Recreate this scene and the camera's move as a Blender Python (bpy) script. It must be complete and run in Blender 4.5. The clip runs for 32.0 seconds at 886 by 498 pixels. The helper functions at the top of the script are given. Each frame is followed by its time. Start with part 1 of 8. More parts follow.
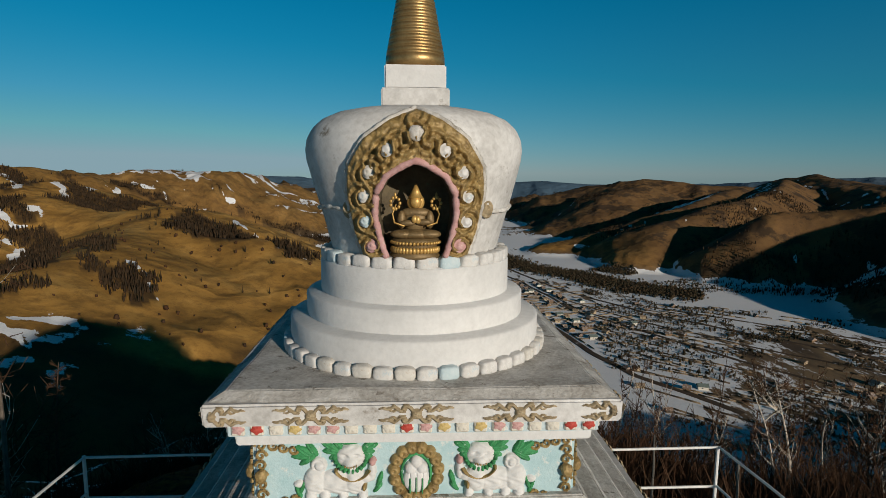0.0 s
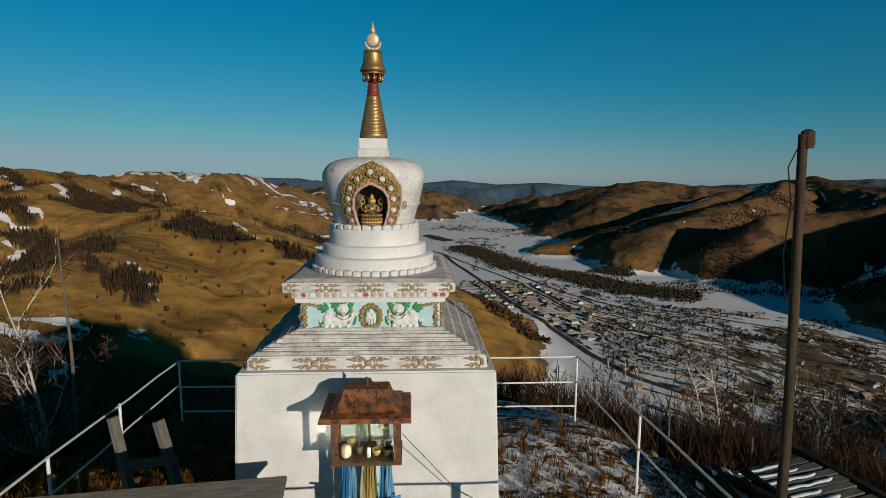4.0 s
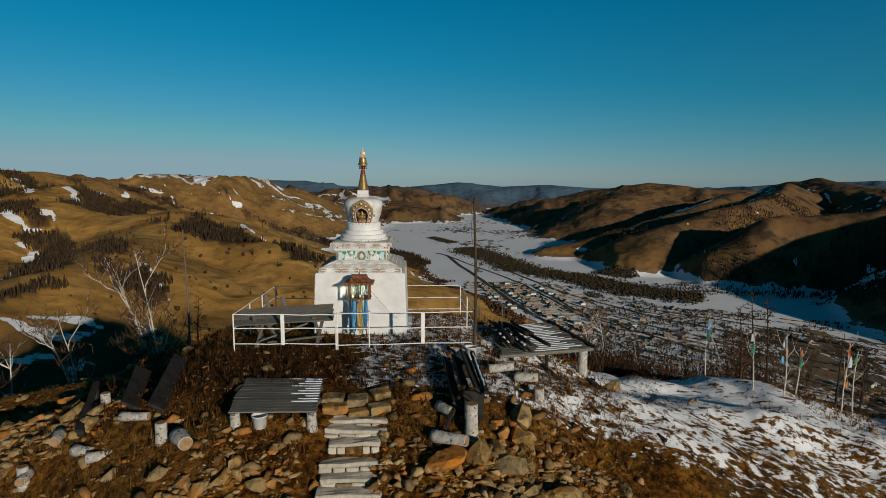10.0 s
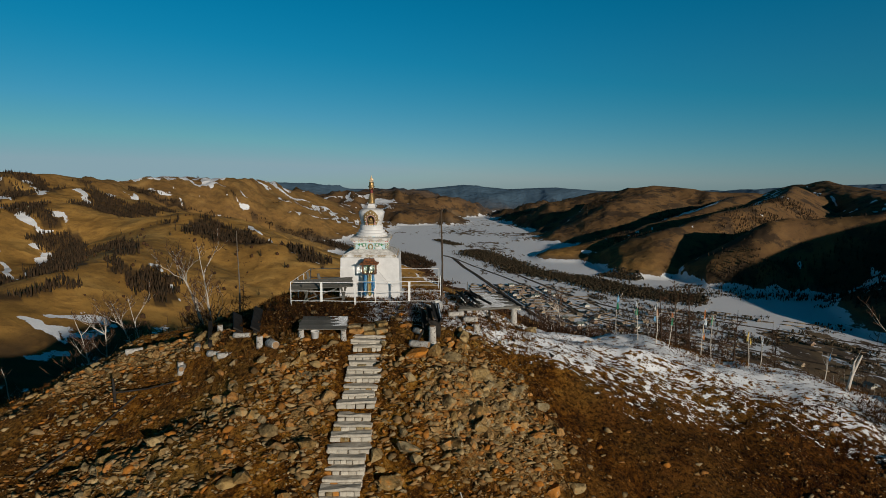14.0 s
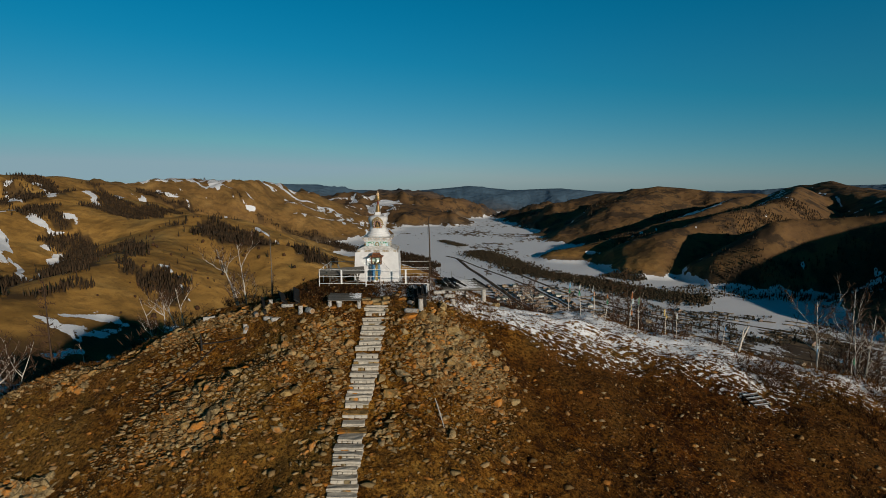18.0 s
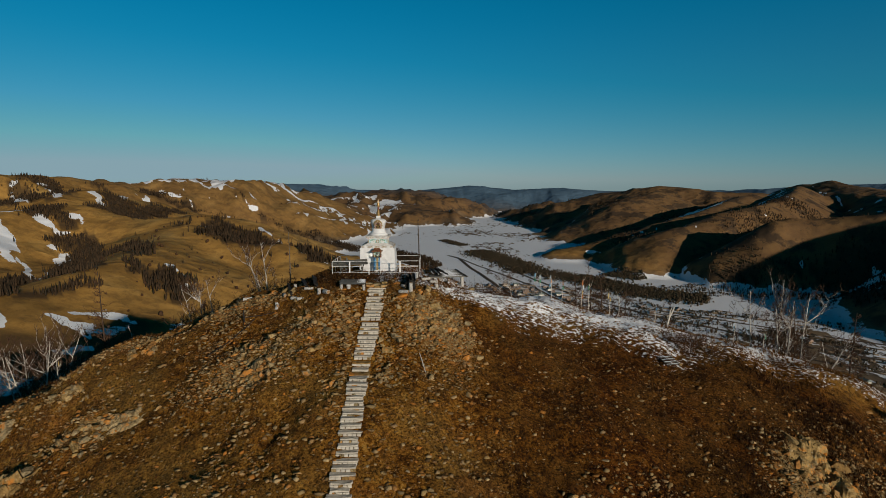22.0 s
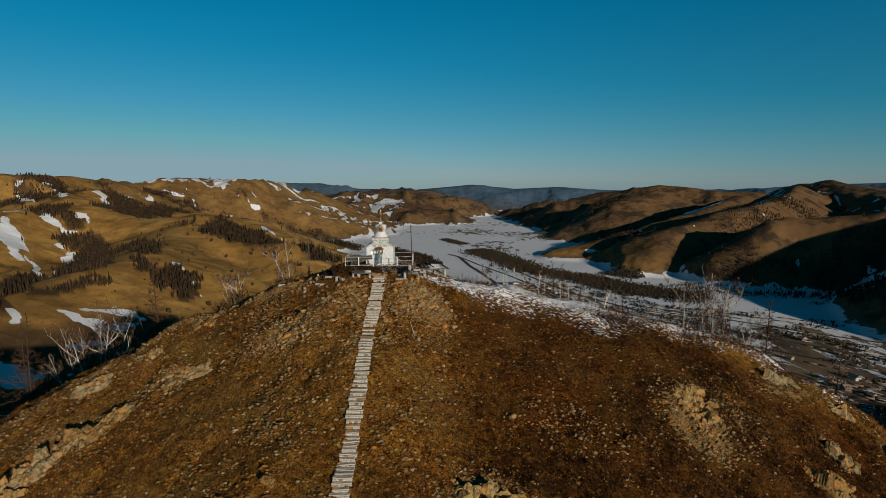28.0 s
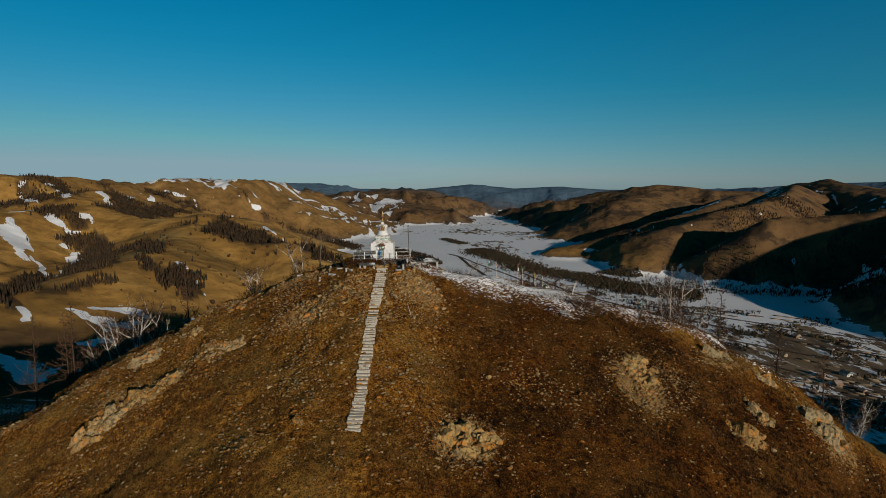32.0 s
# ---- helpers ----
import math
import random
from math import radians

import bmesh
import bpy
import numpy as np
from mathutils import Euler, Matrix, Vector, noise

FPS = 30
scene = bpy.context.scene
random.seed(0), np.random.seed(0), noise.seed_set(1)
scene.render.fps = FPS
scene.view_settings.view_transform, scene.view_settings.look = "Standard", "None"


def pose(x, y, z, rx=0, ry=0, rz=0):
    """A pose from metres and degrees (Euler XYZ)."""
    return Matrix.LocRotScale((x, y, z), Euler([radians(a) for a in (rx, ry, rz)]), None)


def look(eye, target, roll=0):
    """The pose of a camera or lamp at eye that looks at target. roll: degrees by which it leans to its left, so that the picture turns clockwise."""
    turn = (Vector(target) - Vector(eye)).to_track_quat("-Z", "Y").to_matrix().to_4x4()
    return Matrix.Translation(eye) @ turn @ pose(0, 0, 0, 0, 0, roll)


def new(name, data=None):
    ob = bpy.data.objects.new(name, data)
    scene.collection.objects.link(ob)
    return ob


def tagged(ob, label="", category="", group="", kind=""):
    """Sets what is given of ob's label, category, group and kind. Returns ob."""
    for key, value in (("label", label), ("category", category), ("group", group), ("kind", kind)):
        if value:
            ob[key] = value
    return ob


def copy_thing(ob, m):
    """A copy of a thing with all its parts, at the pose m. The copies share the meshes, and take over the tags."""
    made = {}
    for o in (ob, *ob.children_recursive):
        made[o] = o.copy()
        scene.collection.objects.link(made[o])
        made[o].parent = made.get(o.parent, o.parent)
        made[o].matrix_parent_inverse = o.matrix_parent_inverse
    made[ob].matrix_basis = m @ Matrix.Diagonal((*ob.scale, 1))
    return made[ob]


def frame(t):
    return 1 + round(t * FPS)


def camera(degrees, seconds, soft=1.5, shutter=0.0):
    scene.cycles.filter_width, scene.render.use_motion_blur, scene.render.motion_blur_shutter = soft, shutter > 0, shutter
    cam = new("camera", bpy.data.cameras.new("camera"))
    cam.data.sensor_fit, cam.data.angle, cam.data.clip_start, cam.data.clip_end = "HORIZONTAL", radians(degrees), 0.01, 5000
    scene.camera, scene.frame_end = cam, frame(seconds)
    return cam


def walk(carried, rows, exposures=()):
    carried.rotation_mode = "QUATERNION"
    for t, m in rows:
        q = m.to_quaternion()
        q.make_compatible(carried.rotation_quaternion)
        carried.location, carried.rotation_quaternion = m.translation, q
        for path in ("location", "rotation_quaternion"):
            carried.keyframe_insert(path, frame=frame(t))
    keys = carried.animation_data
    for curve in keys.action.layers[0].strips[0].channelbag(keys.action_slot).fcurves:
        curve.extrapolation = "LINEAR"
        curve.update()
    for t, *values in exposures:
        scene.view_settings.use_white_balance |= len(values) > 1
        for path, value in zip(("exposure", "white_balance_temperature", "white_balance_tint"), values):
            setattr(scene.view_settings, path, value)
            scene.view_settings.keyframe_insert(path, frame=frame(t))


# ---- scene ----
cam = camera(75.8, 32.0, 0.6)
PATH = [
    (0, (-0.025, -3.742, 4.043), (0.086, -1.763, 3.778), 0.4),
    (1, (0.027, -4.301, 4.057), (0.139, -2.321, 3.795), 0.4),
    (2, (0.138, -5.229, 4.096), (0.251, -3.249, 3.835), 0.4),
    (3, (0.303, -6.397, 4.15), (0.416, -4.418, 3.89), 0.4),
    (6, (0.987, -11.52, 4.446), (1.098, -9.54, 4.189), 0.4),
    (7.5, (1.398, -14.65, 4.703), (1.506, -12.669, 4.447), 0.5),
    (9, (1.711, -18.099, 4.992), (1.811, -16.117, 4.738), 0.4),
    (11, (2.07, -22.91, 5.389), (2.159, -20.927, 5.139), 0.3),
    (13, (2.496, -28.196, 5.833), (2.576, -26.213, 5.587), 0.3),
    (14, (2.711, -30.789, 6.028), (2.785, -28.806, 5.784), 0.4),
    (17, (3.303, -38.432, 6.704), (3.362, -36.447, 6.464), 0.2),
    (19, (3.767, -43.501, 7.271), (3.822, -41.516, 7.029), 0.3),
    (20, (4.077, -46.07, 7.558), (4.129, -44.086, 7.315), 0.2),
    (22, (4.539, -51.339, 7.937), (4.589, -49.355, 7.695), 0.2),
    (23, (4.721, -53.668, 8.279), (4.769, -51.683, 8.038), 0.1),
    (25, (5.114, -58.432, 8.829), (5.161, -56.447, 8.587), 0.2),
    (28, (5.745, -66.257, 9.724), (5.791, -64.273, 9.478), 0.2),
    (30, (6.121, -72.1, 10.233), (6.167, -70.116, 9.987), 0.2),
    (32, (6.496, -78.234, 10.721), (6.542, -76.25, 10.474), 0.1),
]
walk(cam, [(t, look(eye, target, roll)) for t, eye, target, roll in PATH])

# ---- world and light ----
SUN_EL, SUN_AZ = radians(12.3), radians(149.9)     # azimuth clockwise from +y
SUN_DIR = Vector((math.sin(SUN_AZ) * math.cos(SUN_EL), math.cos(SUN_AZ) * math.cos(SUN_EL), math.sin(SUN_EL)))
world = bpy.data.worlds.new("sky")
scene.world = world
world.use_nodes = True
wn = world.node_tree.nodes
sky = wn.new("ShaderNodeTexSky")
sky.sky_type, sky.sun_disc = "NISHITA", False
sky.sun_elevation, sky.sun_rotation = SUN_EL, SUN_AZ
sky.altitude, sky.air_density, sky.dust_density, sky.ozone_density = 900, 1.0, 0.0, 4.0
# a cold, clear winter sky: less red, blue kept down to the horizon
sep, com = wn.new("ShaderNodeSeparateColor"), wn.new("ShaderNodeCombineColor")
world.node_tree.links.new(sky.outputs[0], sep.inputs[0])


zen_axis = wn.new("ShaderNodeSeparateXYZ")
world.node_tree.links.new(wn.new("ShaderNodeTexCoord").outputs["Generated"], zen_axis.inputs[0])


def by_height(low, high, v_low, v_high):
    """A value that runs from the horizon up to the zenith."""
    r = wn.new("ShaderNodeMapRange")
    r.interpolation_type = "SMOOTHSTEP"
    for k, v in enumerate((low, high, v_low, v_high)):
        r.inputs[k + 1].default_value = v
    world.node_tree.links.new(zen_axis.outputs[2], r.inputs[0])
    return r.outputs[0]


def sky_mix(out, *terms, base=0.0, scale=(1.0, 1.0)):
    last = base
    for channel, k in terms:
        m = wn.new("ShaderNodeMath")
        m.operation = "MULTIPLY_ADD"
        world.node_tree.links.new(sep.outputs[channel], m.inputs[0])
        m.inputs[1].default_value = k
        if isinstance(last, float):
            m.inputs[2].default_value = last
        else:
            world.node_tree.links.new(last, m.inputs[2])
        last = m.outputs[0]
    top, tint = wn.new("ShaderNodeMath"), wn.new("ShaderNodeMath")
    top.operation, tint.operation = "MAXIMUM", "MULTIPLY"
    world.node_tree.links.new(last, top.inputs[0])
    dry = wn.new("ShaderNodeMath")                     # glow round the unseen sun is capped so that shade stays dark
    dry.operation, dry.inputs[1].default_value = "MINIMUM", (4.5, 6.6, 8.2)[out]
    world.node_tree.links.new(top.outputs[0], dry.inputs[0])
    world.node_tree.links.new(dry.outputs[0], tint.inputs[0])
    world.node_tree.links.new(by_height(0.0, 0.30, *scale), tint.inputs[1])
    world.node_tree.links.new(tint.outputs[0], com.inputs[out])


sky_mix(0, (0, 0.95), base=-1.0, scale=(0.92, 0.04))
sky_mix(1, (1, 0.98), base=0.1, scale=(0.95, 1.11))
sky_mix(2, (1, 0.64), (2, 0.60), base=0.2, scale=(0.88, 1.20))
# the winter sky is dimmed towards the zenith, above the view, to deepen shade
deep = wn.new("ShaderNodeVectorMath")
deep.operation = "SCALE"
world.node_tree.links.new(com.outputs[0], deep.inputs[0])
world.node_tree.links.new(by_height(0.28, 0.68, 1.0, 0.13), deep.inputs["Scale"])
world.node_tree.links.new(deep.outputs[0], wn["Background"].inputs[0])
wn["Background"].inputs[1].default_value = 0.057
sun = new("sun", bpy.data.lights.new("sun", "SUN"))
sun.data.energy, sun.data.angle, sun.data.color = 3.5, radians(0.55), (1.0, 0.88, 0.73)
sun.matrix_world = look(SUN_DIR * 100, (0, 0, 0))


# ---- materials ----
def mat_new(name, rough=0.8, metal=0.0):
    m = bpy.data.materials.new(name)
    m.use_nodes = True
    b = m.node_tree.nodes["Principled BSDF"]
    b.inputs["Roughness"].default_value, b.inputs["Metallic"].default_value = rough, metal
    if rough >= 0.85 and not metal:
        b.inputs["Specular IOR Level"].default_value = 0.08      # dry matt surfaces
    return m, m.node_tree.nodes, m.node_tree.links, b


def noise_node(n, l, scale, detail=4.0, vec=None, rough=0.55):
    t = n.new("ShaderNodeTexNoise")
    t.inputs["Scale"].default_value, t.inputs["Detail"].default_value, t.inputs["Roughness"].default_value = scale, detail, rough
    if vec:
        l.new(vec, t.inputs["Vector"])
    return t.outputs["Fac"]


def ramp(n, l, fac, stops):
    r = n.new("ShaderNodeValToRGB")
    e = r.color_ramp.elements
    while len(e) < len(stops):
        e.new(0.5)
    for k, (p, c) in enumerate(stops):
        e[k].position, e[k].color = p, (*c, 1) if len(c) == 3 else c
    l.new(fac, r.inputs[0])
    return r.outputs[0]


def mix(n, l, fac, a, b, mode="MIX"):
    m = n.new("ShaderNodeMix")
    m.data_type, m.blend_type = "RGBA", mode
    for sock, v in ((0, fac), (6, a), (7, b)):
        if isinstance(v, bpy.types.NodeSocket):
            l.new(v, m.inputs[sock])
        else:
            m.inputs[sock].default_value = v if not isinstance(v, tuple) else (*v, 1)
    return m.outputs[2]


def calc(n, l, op, a, b=0.0, clamp=False):
    m = n.new("ShaderNodeMath")
    m.operation, m.use_clamp = op, clamp
    for k, v in enumerate((a, b)):
        if isinstance(v, bpy.types.NodeSocket):
            l.new(v, m.inputs[k])
        else:
            m.inputs[k].default_value = v
    return m.outputs[0]


def attr(n, name):
    a = n.new("ShaderNodeAttribute")
    a.attribute_name = name
    return a.outputs["Fac"]


def bump(n, l, b, height, strength=0.4, dist=0.02):
    m = n.new("ShaderNodeBump")
    m.inputs["Strength"].default_value, m.inputs["Distance"].default_value = strength, dist
    l.new(height, m.inputs["Height"])
    l.new(m.outputs[0], b.inputs["Normal"])


def surface(name, c1, c2, c3=None, scale=6.0, fine=40.0, rough=0.8, metal=0.0, relief=0.4, dist=0.01, spots=0.62, world_pos=False, per_object=0.0, stretch=None):
    """Two tones by a broad noise, a third as worn spots, and fine relief."""
    m, n, l, b = mat_new(name, rough, metal)
    if world_pos:
        vec = n.new("ShaderNodeNewGeometry").outputs["Position"]
    else:
        vec = n.new("ShaderNodeTexCoord").outputs["Object"]
    if stretch:
        mp = n.new("ShaderNodeMapping")
        mp.inputs["Scale"].default_value = stretch
        l.new(vec, mp.inputs[0])
        vec = mp.outputs[0]
    f1, f2 = noise_node(n, l, scale, 5, vec), noise_node(n, l, fine, 6, vec, 0.65)
    f = calc(n, l, "ADD", calc(n, l, "MULTIPLY", f1, 0.6), calc(n, l, "MULTIPLY", f2, 0.4))
    col = ramp(n, l, f, [(0.36, c1), (0.62, c2)])
    if c3:
        s = noise_node(n, l, scale * 1.7, 8, vec, 0.7)
        col = mix(n, l, ramp(n, l, s, [(spots, (0, 0, 0)), (spots + 0.07, (1, 1, 1))]), col, c3)
    if per_object:
        oi = n.new("ShaderNodeObjectInfo").outputs["Random"]
        col = mix(n, l, calc(n, l, "MULTIPLY", oi, per_object), col, tuple(0.45 * v for v in c1), "MIX")
    l.new(col, b.inputs["Base Color"])
    bump(n, l, b, f2, relief, dist)
    return m


WHITE = surface("white_limewash", (0.57, 0.57, 0.565), (0.70, 0.70, 0.695), (0.47, 0.455, 0.435), 3.0, 30, 0.85, relief=0.35, dist=0.008, spots=0.68)
DOME_WHITE = surface("weathered_limewash", (0.42, 0.41, 0.395), (0.72, 0.715, 0.705), (0.24, 0.21, 0.175), 2.3, 26, 0.85, relief=0.28, dist=0.010, spots=0.605)
LEDGE = surface("weathered_ledge", (0.36, 0.34, 0.31), (0.68, 0.665, 0.635), (0.22, 0.195, 0.165), 5.0, 40, 0.9, relief=0.6, dist=0.012, spots=0.58)
GILT = surface("old_gilt_relief", (0.17, 0.11, 0.038), (0.40, 0.28, 0.11), (0.12, 0.09, 0.05), 20, 90, 0.5, 0.15, 0.5, 0.006, 0.6)
GOLD = surface("gilt_metal", (0.30, 0.185, 0.07), (0.48, 0.32, 0.135), (0.18, 0.10, 0.05), 8, 60, 0.42, 0.75, 0.2, 0.004, 0.64)
PALE_GOLD = surface("pale_gold_paint", (0.60, 0.42, 0.24), (0.75, 0.55, 0.33), (0.5, 0.33, 0.2), 14, 70, 0.45, 0.3, 0.2, 0.004, 0.66)
RED_PAINT = surface("dark_red_paint", (0.13, 0.02, 0.015), (0.22, 0.04, 0.03), (0.08, 0.03, 0.02), 12, 60, 0.5, relief=0.2, spots=0.62)
PINK = surface("pink_paint", (0.46, 0.24, 0.23), (0.58, 0.36, 0.35), (0.6, 0.5, 0.45), 15, 70, 0.7, spots=0.6)
TURQ = surface("pale_turquoise_paint", (0.36, 0.54, 0.58), (0.48, 0.63, 0.66), (0.62, 0.66, 0.64), 10, 60, 0.8, spots=0.56)
GREEN = surface("green_paint", (0.02, 0.16, 0.05), (0.05, 0.30, 0.11), (0.25, 0.42, 0.3), 20, 80, 0.7, spots=0.6)
YELLOW = surface("ochre_paint", (0.45, 0.32, 0.10), (0.60, 0.46, 0.2), (0.7, 0.65, 0.5), 15, 70, 0.7, spots=0.62)
CRIMSON = surface("red_block_paint", (0.35, 0.03, 0.02), (0.5, 0.07, 0.05), (0.5, 0.35, 0.3), 18, 70, 0.7, spots=0.62)
PALE_BLUE = surface("pale_blue_paint", (0.42, 0.55, 0.60), (0.54, 0.63, 0.66), (0.7, 0.7, 0.68), 15, 70, 0.8, spots=0.6)
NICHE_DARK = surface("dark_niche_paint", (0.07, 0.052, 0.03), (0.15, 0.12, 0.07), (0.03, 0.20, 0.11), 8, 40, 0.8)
RAIL = surface("white_rail_paint", (0.62, 0.62, 0.60), (0.80, 0.80, 0.78), (0.22, 0.14, 0.09), 9, 60, 0.55, relief=0.25, dist=0.003, spots=0.66)
OLD_WOOD = surface("weathered_grey_wood", (0.095, 0.090, 0.078), (0.22, 0.21, 0.185), (0.06, 0.05, 0.045), 5, 30, 0.9, relief=0.7, dist=0.008, spots=0.6, per_object=0.5, stretch=(0.6, 8, 8))
# near black; the benches and the seat carry their shade in this colour
DARK_WOOD = surface("shaded_dark_wood", (0.012, 0.011, 0.010), (0.04, 0.036, 0.032), (0.08, 0.07, 0.06), 5, 30, 0.85, relief=0.6, dist=0.008, spots=0.66)
POLE_WOOD = surface("dark_pole_wood", (0.035, 0.025, 0.018), (0.09, 0.065, 0.045), (0.15, 0.12, 0.09), 3, 30, 0.9, relief=0.6, spots=0.64, stretch=(8, 8, 0.6))
RUST = surface("rusty_tin", (0.10, 0.034, 0.014), (0.32, 0.115, 0.036), (0.045, 0.026, 0.018), 9, 50, 0.75, 0.3, 0.5, 0.006, 0.51)


def rock_material():
    m, n, l, b = mat_new("weathered_rock", 0.93)
    pos = n.new("ShaderNodeNewGeometry").outputs["Position"]
    base = ramp(n, l, n.new("ShaderNodeObjectInfo").outputs["Random"], [(0.0, (0.26, 0.155, 0.055)), (0.3, (0.37, 0.245, 0.095)), (0.55, (0.29, 0.23, 0.13)), (0.8, (0.42, 0.295, 0.135)), (1.0, (0.41, 0.17, 0.035))])
    col = mix(n, l, ramp(n, l, noise_node(n, l, 2.4, 9, pos, 0.72), [(0.38, (1, 1, 1)), (0.55, (0, 0, 0))]), base, mix(n, l, 0.78, base, (0.035, 0.018, 0.006)))
    col = mix(n, l, ramp(n, l, noise_node(n, l, 1.2, 6, pos, 0.65), [(0.55, (0, 0, 0)), (0.62, (1, 1, 1))]), col, mix(n, l, 0.7, col, (0.50, 0.18, 0.022)))
    col = mix(n, l, ramp(n, l, noise_node(n, l, 5.0, 8, pos, 0.7), [(0.58, (0, 0, 0)), (0.64, (1, 1, 1))]), col, mix(n, l, 0.6, col, (0.42, 0.38, 0.26)))
    l.new(col, b.inputs["Base Color"])
    bump(n, l, b, noise_node(n, l, 6.0, 9, pos, 0.75), 1.0, 0.07)
    return m


STONE = rock_material()
GREY_STONE = surface("pale_step_stone", (0.36, 0.32, 0.26), (0.60, 0.55, 0.46), (0.22, 0.17, 0.12), 5, 28, 0.92, relief=0.7, dist=0.012, spots=0.6, per_object=0.35)
BARK = surface("dark_bark", (0.040, 0.026, 0.018), (0.085, 0.055, 0.038), (0.14, 0.11, 0.085), 6, 30, 0.95, relief=0.6, spots=0.66, stretch=(3, 3, 1))
BIRCH = surface("birch_bark", (0.42, 0.37, 0.31), (0.62, 0.57, 0.50), (0.07, 0.05, 0.04), 5, 30, 0.85, relief=0.4, spots=0.6, stretch=(1.5, 1.5, 5))
TWIG = surface("brown_twigs", (0.050, 0.026, 0.015), (0.095, 0.052, 0.030), None, 5, 30, 0.95)


# ---- mesh helpers ----
def part(name, bm, material, parent=None, label="", smooth=False):
    me = bpy.data.meshes.new(name)
    bm.to_mesh(me)
    bm.free()
    return part_mesh(name, me, material, parent, label, smooth)


def part_mesh(name, me, material, parent=None, label="", smooth=False):
    if material and not me.materials:
        me.materials.append(material)
    if smooth:
        me.polygons.foreach_set("use_smooth", [True] * len(me.polygons))
    ob = new(name, me)
    ob.parent = parent
    if label:
        ob["label"] = label
    return ob


def thing(name, label, category, at=(0, 0, 0), rz=0.0, group=""):
    ob = new(name)
    ob.empty_display_size = 0.1
    ob.matrix_basis = pose(*at, rz=rz)
    return tagged(ob, label, category, group)


def box(bm, c, s, bev=0.0, m=None):
    """A box of size s about c, bevelled; m turns it about c."""
    r = bmesh.ops.create_cube(bm, size=1.0, matrix=Matrix.Translation(c) @ (m.to_4x4() if m else Matrix()) @ Matrix.Diagonal((*s, 1)))
    if bev:
        es = list({e for v in r["verts"] for e in v.link_edges})
        bmesh.ops.bevel(bm, geom=es, offset=bev, segments=1, affect="EDGES")
    return bm


def tube(bm, a, b, r1, r2=None, n=8, caps=True):
    a, b = Vector(a), Vector(b)
    d = b - a
    rot = d.to_track_quat("Z", "Y").to_matrix().to_4x4()
    bmesh.ops.create_cone(bm, cap_ends=caps, segments=n, radius1=r1, radius2=r1 if r2 is None else r2, depth=d.length, matrix=Matrix.Translation((a + b) / 2) @ rot)
    return bm


def lathe(bm, prof, n=40, caps=True, wob=0.0):
    rings = []
    for r, z in prof:
        rings.append([bm.verts.new(((r + wob * noise.noise((math.cos(2 * math.pi * k / n) * 2, math.sin(2 * math.pi * k / n) * 2, z * 3))) * math.cos(2 * math.pi * k / n),
                                    (r + wob * noise.noise((math.cos(2 * math.pi * k / n) * 2, math.sin(2 * math.pi * k / n) * 2, z * 3 + 9))) * math.sin(2 * math.pi * k / n), z)) for k in range(n)])
    for a, b in zip(rings, rings[1:]):
        for k in range(n):
            bm.faces.new((a[k], a[(k + 1) % n], b[(k + 1) % n], b[k]))
    if caps:
        bm.faces.new(rings[0][::-1])
        bm.faces.new(rings[-1])
    return bm


def ball(bm, c, s, sub=1, rough=0.0, seed=0):
    r = bmesh.ops.create_icosphere(bm, subdivisions=sub, radius=1.0)
    for v in r["verts"]:
        k = 1 + rough * noise.noise(v.co * 1.7 + Vector((seed * 7.3, seed, 0)))
        v.co = Vector((v.co.x * s[0] * k + c[0], v.co.y * s[1] * k + c[1], v.co.z * s[2] * k + c[2]))
    return bm


def sweep(bm, pts, radii, n=6, caps=True):
    """One skin along pts, with its own radius at each."""
    pts = [Vector(p) for p in pts]
    rings = []
    for k, p in enumerate(pts):
        d = (pts[min(k + 1, len(pts) - 1)] - pts[max(k - 1, 0)]).normalized()
        a = d.cross(Vector((0, 0, 1)) if abs(d.z) < 0.9 else Vector((1, 0, 0))).normalized()
        b = d.cross(a)
        rings.append([bm.verts.new(p + (a * math.cos(2 * math.pi * j / n) + b * math.sin(2 * math.pi * j / n)) * radii[k]) for j in range(n)])
    for r0, r1 in zip(rings, rings[1:]):
        for j in range(n):
            bm.faces.new((r0[j], r0[(j + 1) % n], r1[(j + 1) % n], r1[j]))
    if caps and n > 2:
        bm.faces.new(rings[0][::-1])
        bm.faces.new(rings[-1])
    return bm


B = bmesh.new


# ---- terrain ----
def lattice(x, y, seed):
    xi, yi = np.floor(x).astype(np.int64), np.floor(y).astype(np.int64)
    fx, fy = x - xi, y - yi
    fx, fy = fx * fx * (3 - 2 * fx), fy * fy * (3 - 2 * fy)

    def h(a, b):
        n = (a * 374761393 + b * 668265263 + seed * 2147483647) & 0xFFFFFFFF
        n = ((n ^ (n >> 13)) * 1274126177) & 0xFFFFFFFF
        return ((n ^ (n >> 16)) & 0xFFFF) / 65535.0
    return (h(xi, yi) * (1 - fx) + h(xi + 1, yi) * fx) * (1 - fy) + (h(xi, yi + 1) * (1 - fx) + h(xi + 1, yi + 1) * fx) * fy


def fbm(x, y, size, octaves=4, seed=1, gain=0.5):
    """Rolling noise about 0, of that size in metres."""
    out, a, s = 0.0, 1.0, 1.0 / size
    for k in range(octaves):
        out = out + a * (lattice(x * s + 17.3 * k, y * s - 9.1 * k, seed + k) - 0.5)
        a, s = a * gain, s * 2.03
    return out


